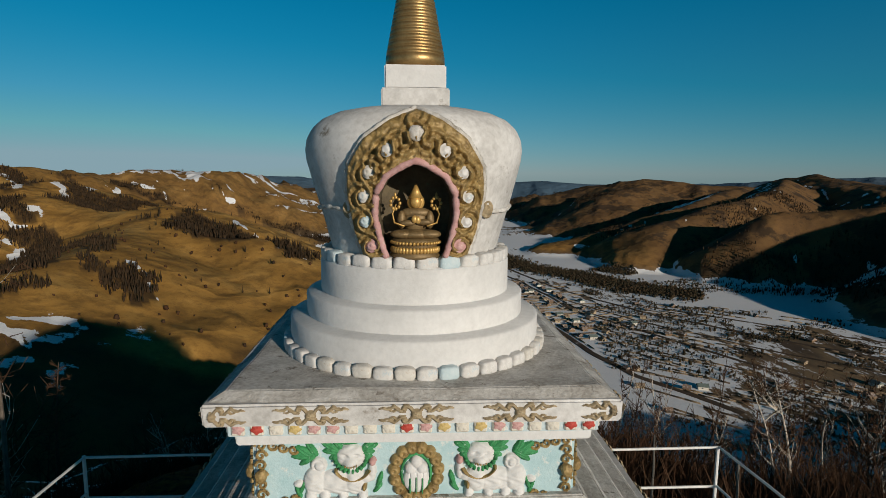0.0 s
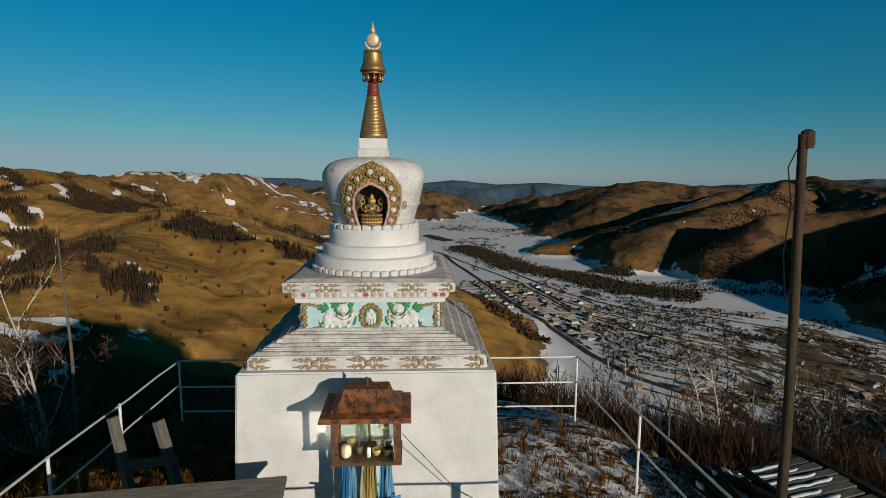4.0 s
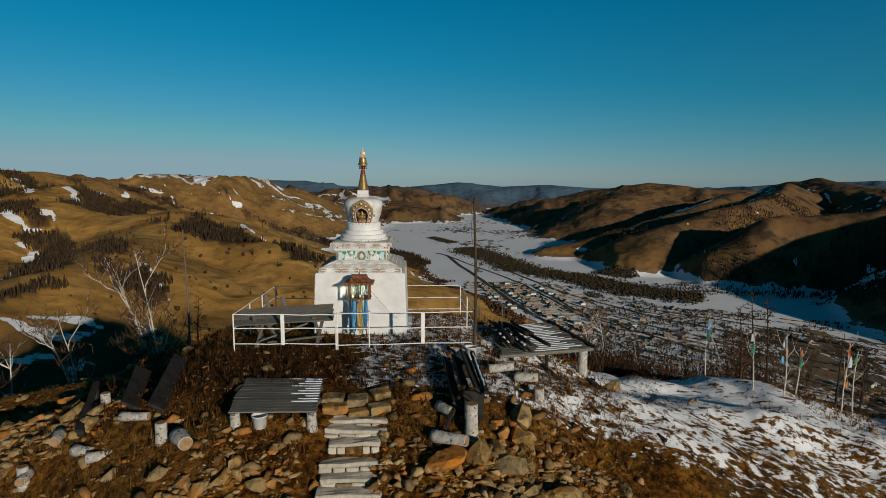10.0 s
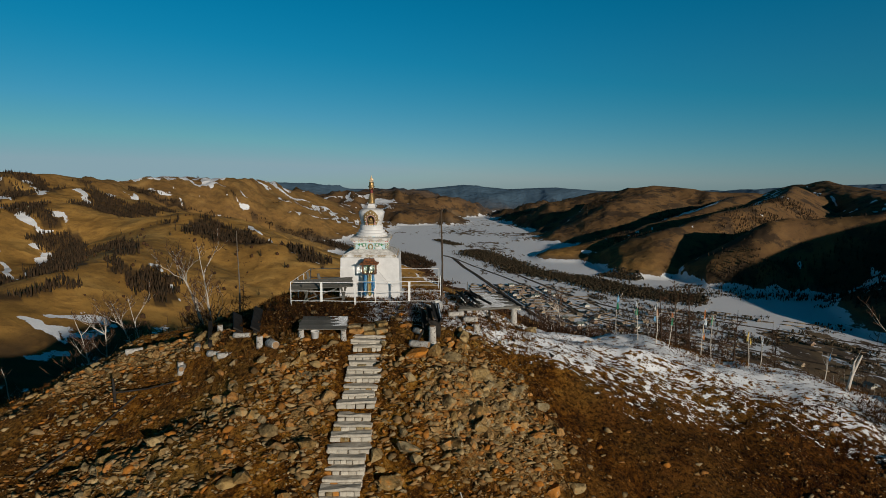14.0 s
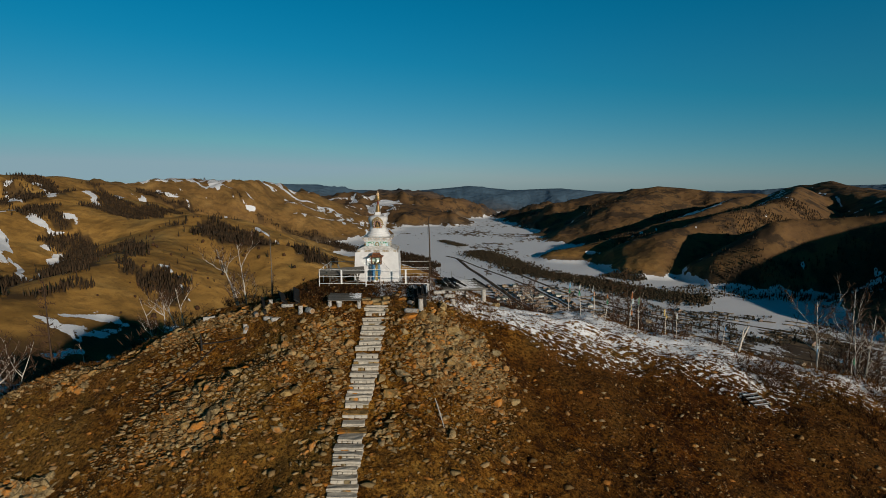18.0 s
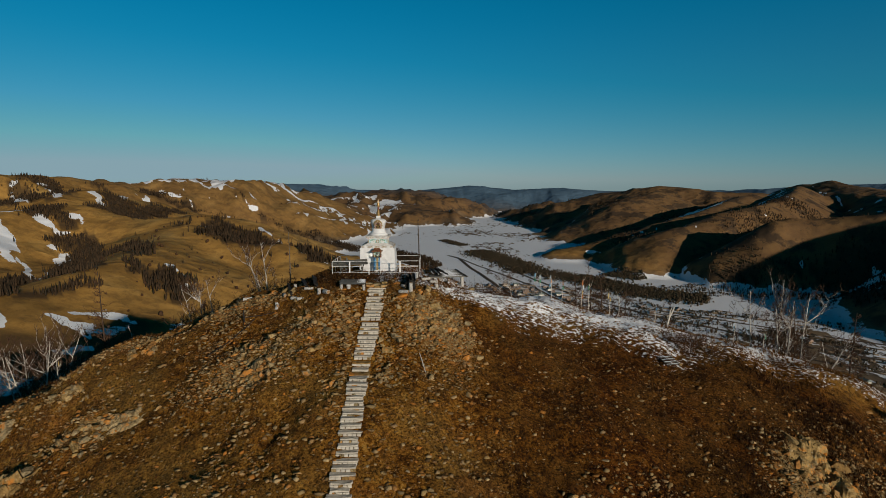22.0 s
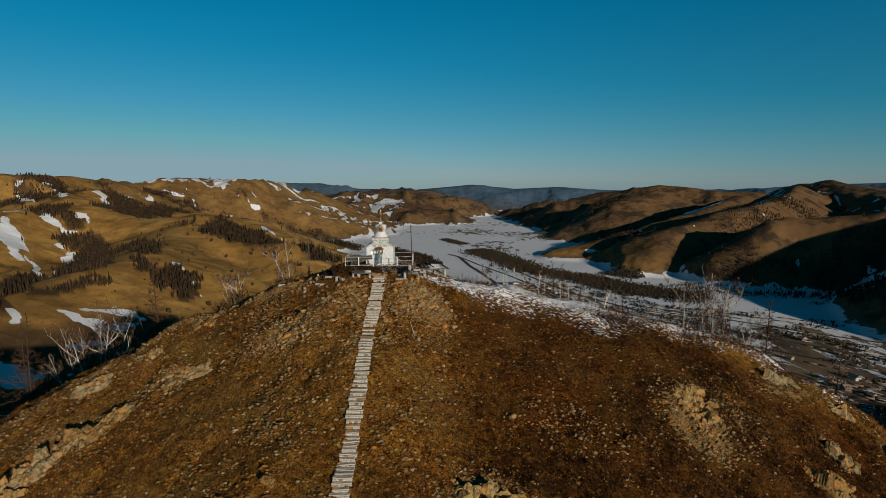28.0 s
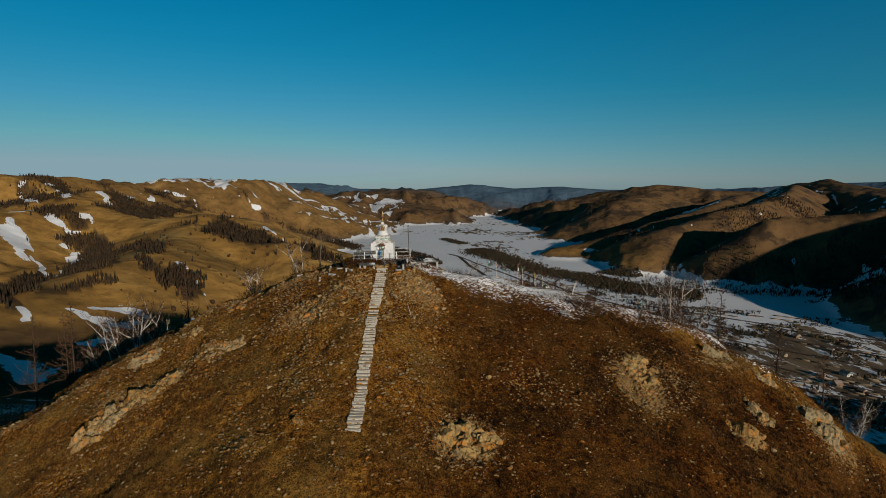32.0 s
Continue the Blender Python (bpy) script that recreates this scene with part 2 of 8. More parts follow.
def ridged(x, y, size, octaves=4, seed=1):
    out, a, s = 0.0, 1.0, 1.0 / size
    for k in range(octaves):
        out = out + a * (1 - np.abs(2 * lattice(x * s + 5.7 * k, y * s + 3.1 * k, seed + k) - 1))
        a, s = a * 0.5, s * 2.1
    return out


FLOOR = -210.0
# the stupa's hill: height of its crest, front lip, steepness of the front, back lip, over x
CREST_X = (-300, -160, -100, -60, -44.4, -38.8, -32.9, -26.7, -20.2, -13, -10.4, -7.7, -5.5, -4, 4, 6, 8, 10, 12.4, 17.2, 24.8, 32.2, 39.9, 46.2, 52.8, 59, 160)
CREST_Z = (-120, -40, -20.5, -22, -19.5, -15.5, -12, -9, -6.1, -2.9, -2.1, -1.2, -0.5, -0.1, -0.15, -1.1, -1.7, -2.1, -2.6, -3.4, -5.3, -6.7, -8.7, -11.5, -16, -20.5, -90)
LIP_X = (-60, -44, -33, -20, -13, -7, -4, 4, 7, 12, 17, 25, 32, 40, 46, 60)
LIP_Y = (-18, -13, -9, -5.5, -4.6, -5.3, -6.3, -6.3, -4.6, -2.7, -2.0, -2.5, -3.5, -4.2, -6.8, -12)
STEEP_X = (-60, -30, -20, -6, 0, 10, 20, 32, 42, 60)
STEEP_Y = (0.7, 0.6, 0.46, 0.46, 0.5, 0.42, 0.36, 0.40, 0.6, 0.7)


def stair_x(y):
    return float(np.interp(y, (-31, -27, -24, -21, -18, -15, -13, -11, -9, -7), (-0.2, 0.0, 0.0, 0.15, 0.12, 0.08, 0.25, 0.36, 0.55, 0.46)))


def rockiness(x, y):
    """How stony the hill is at a place, 0 to 1."""
    lip = np.interp(x, LIP_X, LIP_Y)
    d = lip - y
    left = np.clip((1.5 - x) / 3, 0, 1) * np.clip(d / 2 + 0.4, 0, 1) * (0.10 + 1.5 * np.clip(fbm(x, y, 6, 3, 77) + 0.10, 0, 1)) * (1 - 0.6 * np.clip((-x - 7) / 4, 0, 1) * np.clip((-y - 9) / 3, 0, 1))
    edge = np.clip(1 - np.abs(d - 0.6) / 1.6, 0, 1) * np.clip((-x - 5) / 3, 0, 1) * 1.1
    out = np.exp(-(((x - 5.3) / 3.0) ** 2 + ((y + 11.0) / 2.8) ** 2)) * 1.3
    stair = np.exp(-((x - 0.3) / 1.9) ** 2) * np.clip(d, 0, 1) * 0.55
    for cx, cy, sx, sy, w in ((29.5, -18.5, 3.2, 4.0, 1.3), (34.0, -16.0, 3.0, 4.0, 0.7), (9.5, -30, 4.0, 3.0, 1.1), (-27, -17.5, 5, 3.0, 1.0), (-19, -14, 3, 3, 0.7), (-8, -14, 3.5, 3, 0.8), (54, -15, 4, 4, 1.0), (43, -10, 5, 2.0, 0.8), (3, -25, 3, 4, 0.5), (18, -22, 8, 5, 0.35), (-6, -22, 5, 5, 0.4), (6, -19, 6, 4, 0.35)):
        out = np.maximum(out, w * np.exp(-(((x - cx) / sx) ** 2 + ((y - cy) / sy) ** 2)))
    return np.maximum(np.maximum(left * 0.8, edge), np.maximum(out, stair)) * (np.abs(x - 0.2) > 0.75)



def near_h(x, y):
    x, y = np.asarray(x, float), np.asarray(y, float)
    far_side = np.clip((np.hypot(x, y) - 5) / 5, 0, 1)
    u = x + 2.2 * far_side * fbm(x, y, 5, 3, 15)

    def over(px, py, soft):
        return sum(np.interp(u + k * soft, px, py) for k in (-1.5, -0.5, 0.5, 1.5)) / 4
    zc, lip = over(CREST_X, CREST_Z, 1.0), over(LIP_X, LIP_Y, 2.0)
    d = np.maximum(lip - y, 0)
    front = over(STEEP_X, STEEP_Y, 3.0) * d * d / (d + 1.2)
    back_lip = lip + np.interp(np.abs(x), (4, 9), (6.9, 3.0))
    b = np.maximum(y - back_lip, 0)
    bb = np.minimum(b, 30)
    west = np.clip((-16 - x) / 12, 0, 1)
    back = (0.32 + 0.15 * np.clip(x / 10, 0, 1) - 0.06 * west) * bb * bb / (bb + 2.5) + 0.005 * (1 - 0.9 * west) * bb * bb + (0.64 - 0.25 * west) * np.maximum(b - 30, 0)
    away = np.clip((np.hypot(x, y + 1) - 4.0) / 5, 0, 1)
    rough = 0.9 * fbm(x, y, 7, 3, 3) + 0.28 * fbm(x, y, 1.3, 3, 7)
    far_out = np.clip(np.hypot(x, y) / 120 - 0.5, 0, 1)
    rough = rough + 0.42 * np.clip(rockiness(x, y), 0, 1) * np.clip(ridged(x, y, 1.5, 3, 19) - 0.95, -0.25, 0.8) * (np.abs(x - 0.2) > 1.1)
    bank = 0.38 * np.exp(-(((x - 6.3) / 1.9) ** 2 + ((y + 1.4) / 1.5) ** 2) ** 2)
    bank = bank + 0.25 * np.exp(-(((x + 1.6) / 1.7) ** 2 + ((y + 8.1) / 1.0) ** 2) ** 2)
    return zc + bank - front - back + away * rough + 0.05 * fbm(x, y, 0.9, 3, 11) + far_out * 14 * fbm(x, y, 60, 4, 5)


RIDGE_WEST = [(-1310, 1364, 28), (-1102, 1596, 17), (-1067, 1679, 12), (-1049, 1807, -4), (-1011, 1942, -11), (-935, 2089, 11), (-874, 2170, -9), (-797, 2305, 6), (-732, 2379, -5), (-630, 2511, -48), (-504, 2743, -105), (-315, 2972, -178), (-114, 3086, -255)]
RIDGE_MID = [(-684, 759, -58), (-696, 838, -49), (-684, 909, -45), (-663, 972, -45), (-638, 1011, -40), (-573, 990, -55), (-506, 969, -65), (-443, 965, -60), (-403, 971, -55), (-389, 1040, -68), (-366, 1100, -90), (-317, 1177, -121), (-256, 1242, -148), (-162, 1318, -186)]
RIDGE_INNER = [(-881, 1037, -58), (-852, 1084, -55), (-823, 1142, -47), (-789, 1200, -34), (-767, 1248, -20), (-761, 1275, -16), (-736, 1300, -31), (-707, 1327, -48), (-653, 1386, -64), (-608, 1449, -84), (-493, 1553, -122), (-400, 1630, -153), (-209, 1715, -217)]
RIDGE_NEAR = [(-385, 859, -64), (-327, 796, -73), (-297, 775, -81), (-253, 769, -85), (-209, 760, -84), (-171, 754, -96), (-130, 747, -116), (-90, 722, -136)]
SPUR_NEAR = [(-348, 362, -89), (-344, 403, -87), (-337, 444, -86), (-331, 484, -82), (-329, 531, -81), (-328, 588, -78), (-352, 699, -77), (-389, 847, -71)]
SPUR_LOW = [(-361, 416, -100), (-334, 462, -103), (-326, 492, -102), (-317, 521, -98), (-288, 537, -109)]
HILLS_BACK = [(-576, 3136, -106), (-355, 3370, -73), (-94, 3487, -71), (113, 3487, -114), (312, 3374, -187)]
HILLS_BACK_SPUR = [(-211, 3181, -106), (-21, 2888, -152), (142, 2685, -221)]
HILL_CENTRE = [(395, 2963, -253), (536, 3093, -170), (629, 3177, -127), (780, 3195, -156), (1048, 3223, -101)]
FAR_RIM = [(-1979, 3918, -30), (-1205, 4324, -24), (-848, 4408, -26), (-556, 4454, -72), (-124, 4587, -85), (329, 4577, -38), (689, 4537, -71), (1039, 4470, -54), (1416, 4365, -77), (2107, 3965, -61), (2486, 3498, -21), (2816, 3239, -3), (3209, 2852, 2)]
RIDGE_EAST = [(616, 2618, -214), (764, 2682, -111), (887, 2645, -47), (1057, 2533, -17), (1177, 2455, -25), (1307, 2414, -43), (1503, 2454, -46), (1630, 2407, -7), (1686, 2298, 11), (1652, 2097, -18), (1592, 1845, -28), (1517, 1430, -10)]
SPUR_E1 = [(962, 2303, -33), (829, 2225, -69), (675, 2129, -123), (578, 2052, -161), (507, 2019, -187)]
SPUR_E2 = [(1197, 1965, -38), (1013, 1828, -54), (875, 1718, -85), (772, 1667, -103), (698, 1633, -118), (617, 1600, -141), (503, 1554, -163), (405, 1519, -185)]
SPUR_E3 = [(1371, 2022, -10), (1111, 1678, -45), (930, 1531, -63), (795, 1456, -77), (706, 1411, -107), (642, 1385, -112), (591, 1331, -141)]
SPUR_E4 = [(1015, 1118, -46), (944, 1111, -58), (906, 1134, -66), (862, 1160, -72), (810, 1176, -72), (768, 1179, -76), (733, 1171, -97), (700, 1155, -130)]
SPUR_E5 = [(1190, 900, -6), (1060, 1000, -30), (960, 960, -85), (880, 930, -150)]
RIDGE_SHADE = [(1000, 100, -70), (1010, 350, -30), (1020, 540, -10), (1100, 800, 0), (1168, 1083, -5)]
RIDGE_LOW = [(705, 680, -158), (745, 750, -146), (805, 836, -142), (885, 920, -140), (960, 960, -110)]
SPINES = ((RIDGE_SHADE, 0.8, 0.5), (RIDGE_LOW, 0.85, 0.2), (RIDGE_WEST, 0.40, 1.5), (RIDGE_INNER, 0.40, 0.9), (RIDGE_MID, 0.38, 0.8), (RIDGE_NEAR, 0.36, 0.6), (SPUR_NEAR, 0.36, 0.5), (SPUR_LOW, 0.42, 0.45), (HILLS_BACK, 0.34, 1.9), (HILLS_BACK_SPUR, 0.36, 1.6),
          (HILL_CENTRE, 0.34, 1.6), (FAR_RIM, 0.25, 0.9), (RIDGE_EAST, 0.42, 1.1), (SPUR_E1, 0.42, 1.0), (SPUR_E2, 0.58, 0.9), (SPUR_E3, 0.66, 0.9), (SPUR_E4, 0.95, 0.8), (SPUR_E5, 0.95, 0.8))


def far_h(x, y):
    x, y = np.asarray(x, float), np.asarray(y, float)
    wx = x + 60 * fbm(x, y, 300, 3, 21)
    wy = y + 60 * fbm(x, y, 300, 3, 31)
    gul = ridged(x, y, 260, 4, 41) - 0.95
    gul2 = ridged(x, y, 90, 3, 47) - 0.85
    best = np.full(x.shape, -1000.0)
    for spine, k, g in SPINES:
        top = np.full(x.shape, -1000.0)
        for (ax, ay, az), (bx, by, bz) in zip(spine, spine[1:]):
            dx, dy = bx - ax, by - ay
            # distances run true at the crest itself and are bent further down
            t = np.clip(((x - ax) * dx + (y - ay) * dy) / (dx * dx + dy * dy), 0, 1)
            d0 = np.hypot(x - ax - t * dx, y - ay - t * dy)
            t2 = np.clip(((wx - ax) * dx + (wy - ay) * dy) / (dx * dx + dy * dy), 0, 1)
            d1 = np.hypot(wx - ax - t2 * dx, wy - ay - t2 * dy)
            w = np.clip(d0 / 150, 0, 1)
            d = d0 * (1 - w) + d1 * w
            fall = k * d * d / (d + 22)
            top = np.maximum(top, az + t * (bz - az) - fall + g * w * (38 * gul + 9 * gul2))
        best = np.maximum(best, top) + 2 * np.log1p(np.exp(-np.abs(best - top) / 2))
    floor = FLOOR + 1.2 * fbm(x, y, 120, 3, 51)
    return np.maximum(best, floor) + 2.5 * np.log1p(np.exp(-np.abs(best - floor) / 2.5))


def ground_h(x, y):
    x, y = np.atleast_1d(np.asarray(x, float)), np.atleast_1d(np.asarray(y, float))
    n = near_h(x, y)
    r = np.hypot(x, y)
    z = n.copy()
    m = r > 70
    if m.any():
        f = far_h(x[m], y[m])
        z[m] = np.maximum(n[m], f)
    return z


def gz(x, y):
    return float(ground_h(x, y)[0])


# drifts of snow on the hillsides: half width, then the line that each follows
DRIFTS_WEST = ((8, (-1082, 1434), (-1022, 1440)), (6, (-1098, 1530), (-1083, 1553)), (11, (-1062, 1556), (-944, 1407), (-757, 1146)), (8, (-1082, 1402), (-1048, 1414), (-808, 1120)), (6, (-976, 1399), (-753, 1136)), (11, (-751, 1245), (-725, 1229), (-689, 1184)), (9, (-616, 947), (-598, 941), (-578, 918)), (11, (-705, 1287), (-867, 1745)), (9, (-896, 1737), (-874, 1762)), (13, (-899, 1895), (-815, 1872), (-767, 1843)), (5, (-611, 1173), (-591, 1220)), (14, (-648, 806), (-595, 754), (-574, 738)), (7, (-667, 846), (-632, 818), (-587, 770)), (10, (-643, 903), (-611, 880), (-588, 871)),)
DRIFTS_INNER = ((11, (-570, 827), (-545, 813)), (11, (-547, 824), (-461, 653)), (7, (-469, 660), (-391, 568)), (7, (-305, 581), (-295, 586), (-280, 567)), (3, (-268, 568), (-244, 530), (-231, 509)), (4, (-566, 756), (-483, 642), (-431, 585)), (6, (-381, 921), (-352, 870)), (10, (-801, 2123), (-734, 2000)), (7, (-772, 2135), (-705, 2126)), (13, (-641, 1981), (-605, 1964)), (10, (-610, 1940), (-580, 1942)), (10, (-539, 1929), (-466, 1947)), (6, (-294, 956), (-262, 909), (-246, 904)), (9, (-276, 2185), (-212, 2104)),)
DRIFTS_LOW = ((7, (-589, 880), (-556, 879)), (3, (-175, 754), (-128, 711)), (7, (-290, 389), (-271, 381), (-256, 374)), (6, (-282, 400), (-268, 417), (-253, 423)), (7, (-261, 387), (-244, 397), (-237, 422)), (4, (-257, 422), (-237, 425)), (5, (-321, 374), (-306, 345)), (3, (-290, 327), (-292, 318)), (9, (-281, 303), (-262, 307), (-260, 288)), (6, (-260, 348), (-243, 360)), (6, (-262, 307), (-241, 309)), (5, (-224, 352), (-221, 367)), (7, (-663, 919), (-694, 871)), (4, (-801, 1110), (-752, 1123)),)
DRIFTS_EAST = ((10, (1620, 2344), (1440, 1886)), (15, (445, 1488), (497, 1431), (535, 1426)), (11, (583, 1562), (632, 1594)), (5, (821, 1469), (820, 1430)), (7, (923, 1518), (926, 1466)), (6, (696, 1397), (732, 1403)), (5, (754, 1394), (769, 1381)), (5, (882, 1138), (913, 1119)), (13, (1299, 1558), (1384, 1620)), (6, (720, 1056), (761, 1080)), (6, (780, 1061), (826, 1045)), (6, (846, 1041), (869, 1030)), (4, (479, 1554), (582, 1569), (698, 1613)), (7, (1161, 1884), (1120, 1664)), (6, (810, 960), (826, 941)))


def line_dist(x, y, pts):
    best = np.full(np.shape(x), 1e9)
    for (ax, ay), (bx, by) in zip(pts, pts[1:]):
        dx, dy = bx - ax, by - ay
        t = np.clip(((x - ax) * dx + (y - ay) * dy) / (dx * dx + dy * dy), 0, 1)
        best = np.minimum(best, np.hypot(x - ax - t * dx, y - ay - t * dy))
    return best



# larch woods, each within its own outline on the hillsides
WOODS_HIGH = (((-1126, 1554), (-1103, 1575), (-1054, 1605), (-778, 1245), (-762, 1182), (-994, 1483), (-1091, 1542), (-1129, 1532)), ((-1068, 1423), (-1046, 1433), (-990, 1422), (-764, 1133), (-800, 1122), (-1022, 1395)), ((-1089, 1371), (-1034, 1380), (-813, 1109), (-809, 1096), (-938, 1169)), ((-999, 1663), (-966, 1707), (-951, 1663), (-988, 1643)), ((-677, 2004), (-641, 1981), (-644, 1965), (-684, 1994)), ((-958, 1882), (-860, 1849), (-773, 1859), (-681, 1861), (-667, 1855), (-699, 1871), (-736, 1865), (-761, 1805), (-852, 1810), (-900, 1763)), ((-593, 1934), (-511, 1933), (-396, 1949), (-320, 1967), (-212, 1743), (-202, 1658), (-281, 1665), (-410, 1919), (-507, 1915), (-576, 1922)),)
WOODS_INNER = (((-746, 1267), (-730, 1290), (-674, 1262), (-629, 1332), (-599, 1392), (-584, 1258), (-593, 1158), (-575, 1035), (-657, 1133), (-709, 1223)), ((-705, 1134), (-659, 1140), (-597, 1154), (-509, 970), (-575, 996), (-629, 1010)), ((-375, 944), (-358, 952), (-309, 921), (-246, 904), (-213, 757), (-260, 763), (-296, 774), (-324, 789), (-368, 913)), ((-392, 840), (-404, 930), (-398, 915), (-386, 842)), ((-237, 944), (-159, 764), (-122, 750), (-118, 724), (-144, 716), (-173, 741)), ((-102, 1714), (5, 1522), (34, 1365), (-33, 1179), (-94, 1582)),)
WOODS_RAVINE = (((-668, 911), (-727, 1100), (-624, 950), (-597, 936), (-579, 911), (-595, 891), (-617, 908), (-646, 907)), ((-596, 882), (-566, 879), (-558, 900), (-516, 863), (-399, 653), (-475, 753), (-556, 833), (-579, 848)), ((-486, 733), (-382, 621), (-336, 540), (-340, 490), (-392, 545), (-491, 724)), ((-416, 745), (-337, 666), (-314, 609), (-326, 585)), ((-445, 742), (-431, 779), (-423, 792), (-393, 732), (-403, 693)),)
# outline of the eastern shadow; dark ground and larches fill it in
EAST_SHADE = ((952, 1086), (877, 1090), (814, 1099), (734, 1074), (778, 1038), (705, 846), (673, 727), (1000, 600))
WOODS_LOW = (((-506, 619), (-504, 645), (-495, 646), (-439, 591), (-346, 434), (-334, 397), (-322, 371), (-327, 365)), ((-320, 572), (-304, 571), (-282, 558), (-277, 576), (-250, 546), (-232, 507), (-232, 479), (-262, 510), (-280, 520), (-303, 532)), ((-326, 411), (-324, 455), (-316, 483), (-307, 471), (-312, 452), (-316, 418)),)


def inside(x, y, outline):
    """Which places lie within an outline."""
    hit = np.zeros(len(x), bool)
    for (ax, ay), (bx, by) in zip(outline, outline[1:] + outline[:1]):
        if ay != by:
            hit ^= ((ay > y) != (by > y)) & (x < (bx - ax) * (y - ay) / (by - ay) + ax)
    return hit


def build_ground():
    az = np.concatenate((np.arange(-43, 53, 0.2), np.arange(53, 317, 0.75))) * math.pi / 180
    r = [0.0001]
    while r[-1] < 47:
        r.append(r[-1] + 0.21)
    while r[-1] < 4900:
        r.append(r[-1] * 1.0185)
    r = np.array(r)
    na, nr = len(az), len(r)
    R, A = np.meshgrid(r, az, indexing="ij")
    X, Y = (R * np.sin(A)).ravel(), (R * np.cos(A)).ravel()
    Z = ground_h(X, Y)
    me = bpy.data.meshes.new("ground")
    me.vertices.add(nr * na)
    me.vertices.foreach_set("co", np.stack((X, Y, Z), 1).ravel())
    i, j = np.meshgrid(np.arange(nr - 1), np.arange(na), indexing="ij")
    a, b = i * na + j, i * na + (j + 1) % na
    quads = np.stack((a, a + na, b + na, b), -1).reshape(-1, 4)[:, ::-1]
    nf = len(quads)
    me.loops.add(nf * 4)
    me.polygons.add(nf)
    me.loops.foreach_set("vertex_index", quads.ravel().astype(np.int32))
    me.polygons.foreach_set("loop_start", np.arange(0, nf * 4, 4, dtype=np.int32))
    me.polygons.foreach_set("use_smooth", np.ones(nf, dtype=bool))
    me.update()
    # where snow lies, where brush and bare soil, where the flat valley is
    g = Z.reshape(nr, na)
    rr = np.hypot(X, Y)
    e = 0.004 * rr + 0.5
    sx = (ground_h(X + e, Y) - Z) / e
    sy = (ground_h(X, Y + e) - Z) / e
    facing = -(sx * SUN_DIR.x + sy * SUN_DIR.y)            # above 0: turned to the sun
    lip = np.interp(X, LIP_X, LIP_Y)
    close = rr < 110
    hem = np.interp(X, (4, 18, 22, 25, 29, 33, 40, 52), (-8.2, -7.8, -8.8, -8.8, -7.8, -6.8, -6.4, -10.5)) + 1.6 * fbm(X, Y, 4, 3, 83)
    band = (0.70 + 0.30 * np.clip((Y - hem) / 6.0, 0, 1)) * np.clip((Y - hem + 1.0) / 1.5, 0, 1) * np.clip((X - 3.0) / 4.0, 0, 1) * np.clip((62 - X) / 10, 0, 1) * (1 - 0.7 * np.exp(-((X - 7.4) / 1.5) ** 2 - ((Y + 3.7) / 1.2) ** 2))
    top = 0.455 * np.clip((X + 2.5) / 3, 0, 1) * np.clip((Y + 9) / 3, 0, 1) * (np.hypot(X, Y) < 12)
    behind = np.where(X > 0, 0.16, 0.40) * np.clip((Y - 7) / 8, 0, 1) + 0.16 * fbm(X, Y, 12, 3, 63) * (Y > 7)
    snow_near = np.maximum(np.maximum(band * 0.54, top * 1.1), behind)
    valley = np.clip(1 - (Z - FLOOR - 4) / 10, 0, 1) * (rr > 200)
    east = np.clip(X / 400, 0, 1)
    curl = (ground_h(X + 9, Y) + ground_h(X - 9, Y) + ground_h(X, Y + 9) + ground_h(X, Y - 9) - 4 * Z) / 9      # hollows hold snow
    snow_far = np.clip(0.20 + 0.32 * np.clip((Y - 1500) / 300, 0, 1) * np.clip(-X / 300, 0, 1) - 0.20 * east - 0.62 * facing + 0.55 * fbm(X, Y, 300, 3, 61) + 0.10 * np.clip(curl, -1, 1), 0, 0.62) * (rr < 3300)
    snow_far = np.maximum(snow_far, 0.42 * np.exp(-((X + 225) / 95) ** 2 - ((Y - 410) / 120) ** 2))
    for w, *pts in DRIFTS_WEST + DRIFTS_INNER + DRIFTS_LOW + DRIFTS_EAST:
        snow_far = np.maximum(snow_far, 0.62 * np.exp(-(line_dist(X + 16 * fbm(X, Y, 40, 3, 87), Y + 16 * fbm(X, Y, 40, 3, 88), pts) / (np.where(X < 0, 1.4, 0.8) * w)) ** 2))
    snow_far = np.where(valley > 0.05, snow_far * (1 - valley) + valley * (0.60 - 0.20 * np.clip((900 - Y) / 250, 0, 1) * np.clip((X - 220) / 170, 0, 1) + 0.27 * fbm(X, Y, 200, 3, 71) + 0.30 * np.clip((X - 0.30 * Y - 60) / 200, 0, 1) * np.clip((Y - 700) / 400, 0, 1)), snow_far)
    litter_shade = np.zeros(len(X))
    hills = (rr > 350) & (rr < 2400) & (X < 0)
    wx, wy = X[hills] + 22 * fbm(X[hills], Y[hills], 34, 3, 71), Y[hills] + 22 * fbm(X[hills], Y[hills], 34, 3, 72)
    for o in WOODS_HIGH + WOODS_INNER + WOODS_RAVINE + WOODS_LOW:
        litter_shade[hills] = np.maximum(litter_shade[hills], inside(wx, wy, o))
    # back-slope brush, carried to the hill's shadow edge to paint the shade in
    litter_shade = np.maximum(litter_shade, np.clip((475 - rr + 90 * fbm(X, Y, 60, 3, 73)) / 30, 0, 1) * (Y > 12) * (Z > FLOOR + 8))
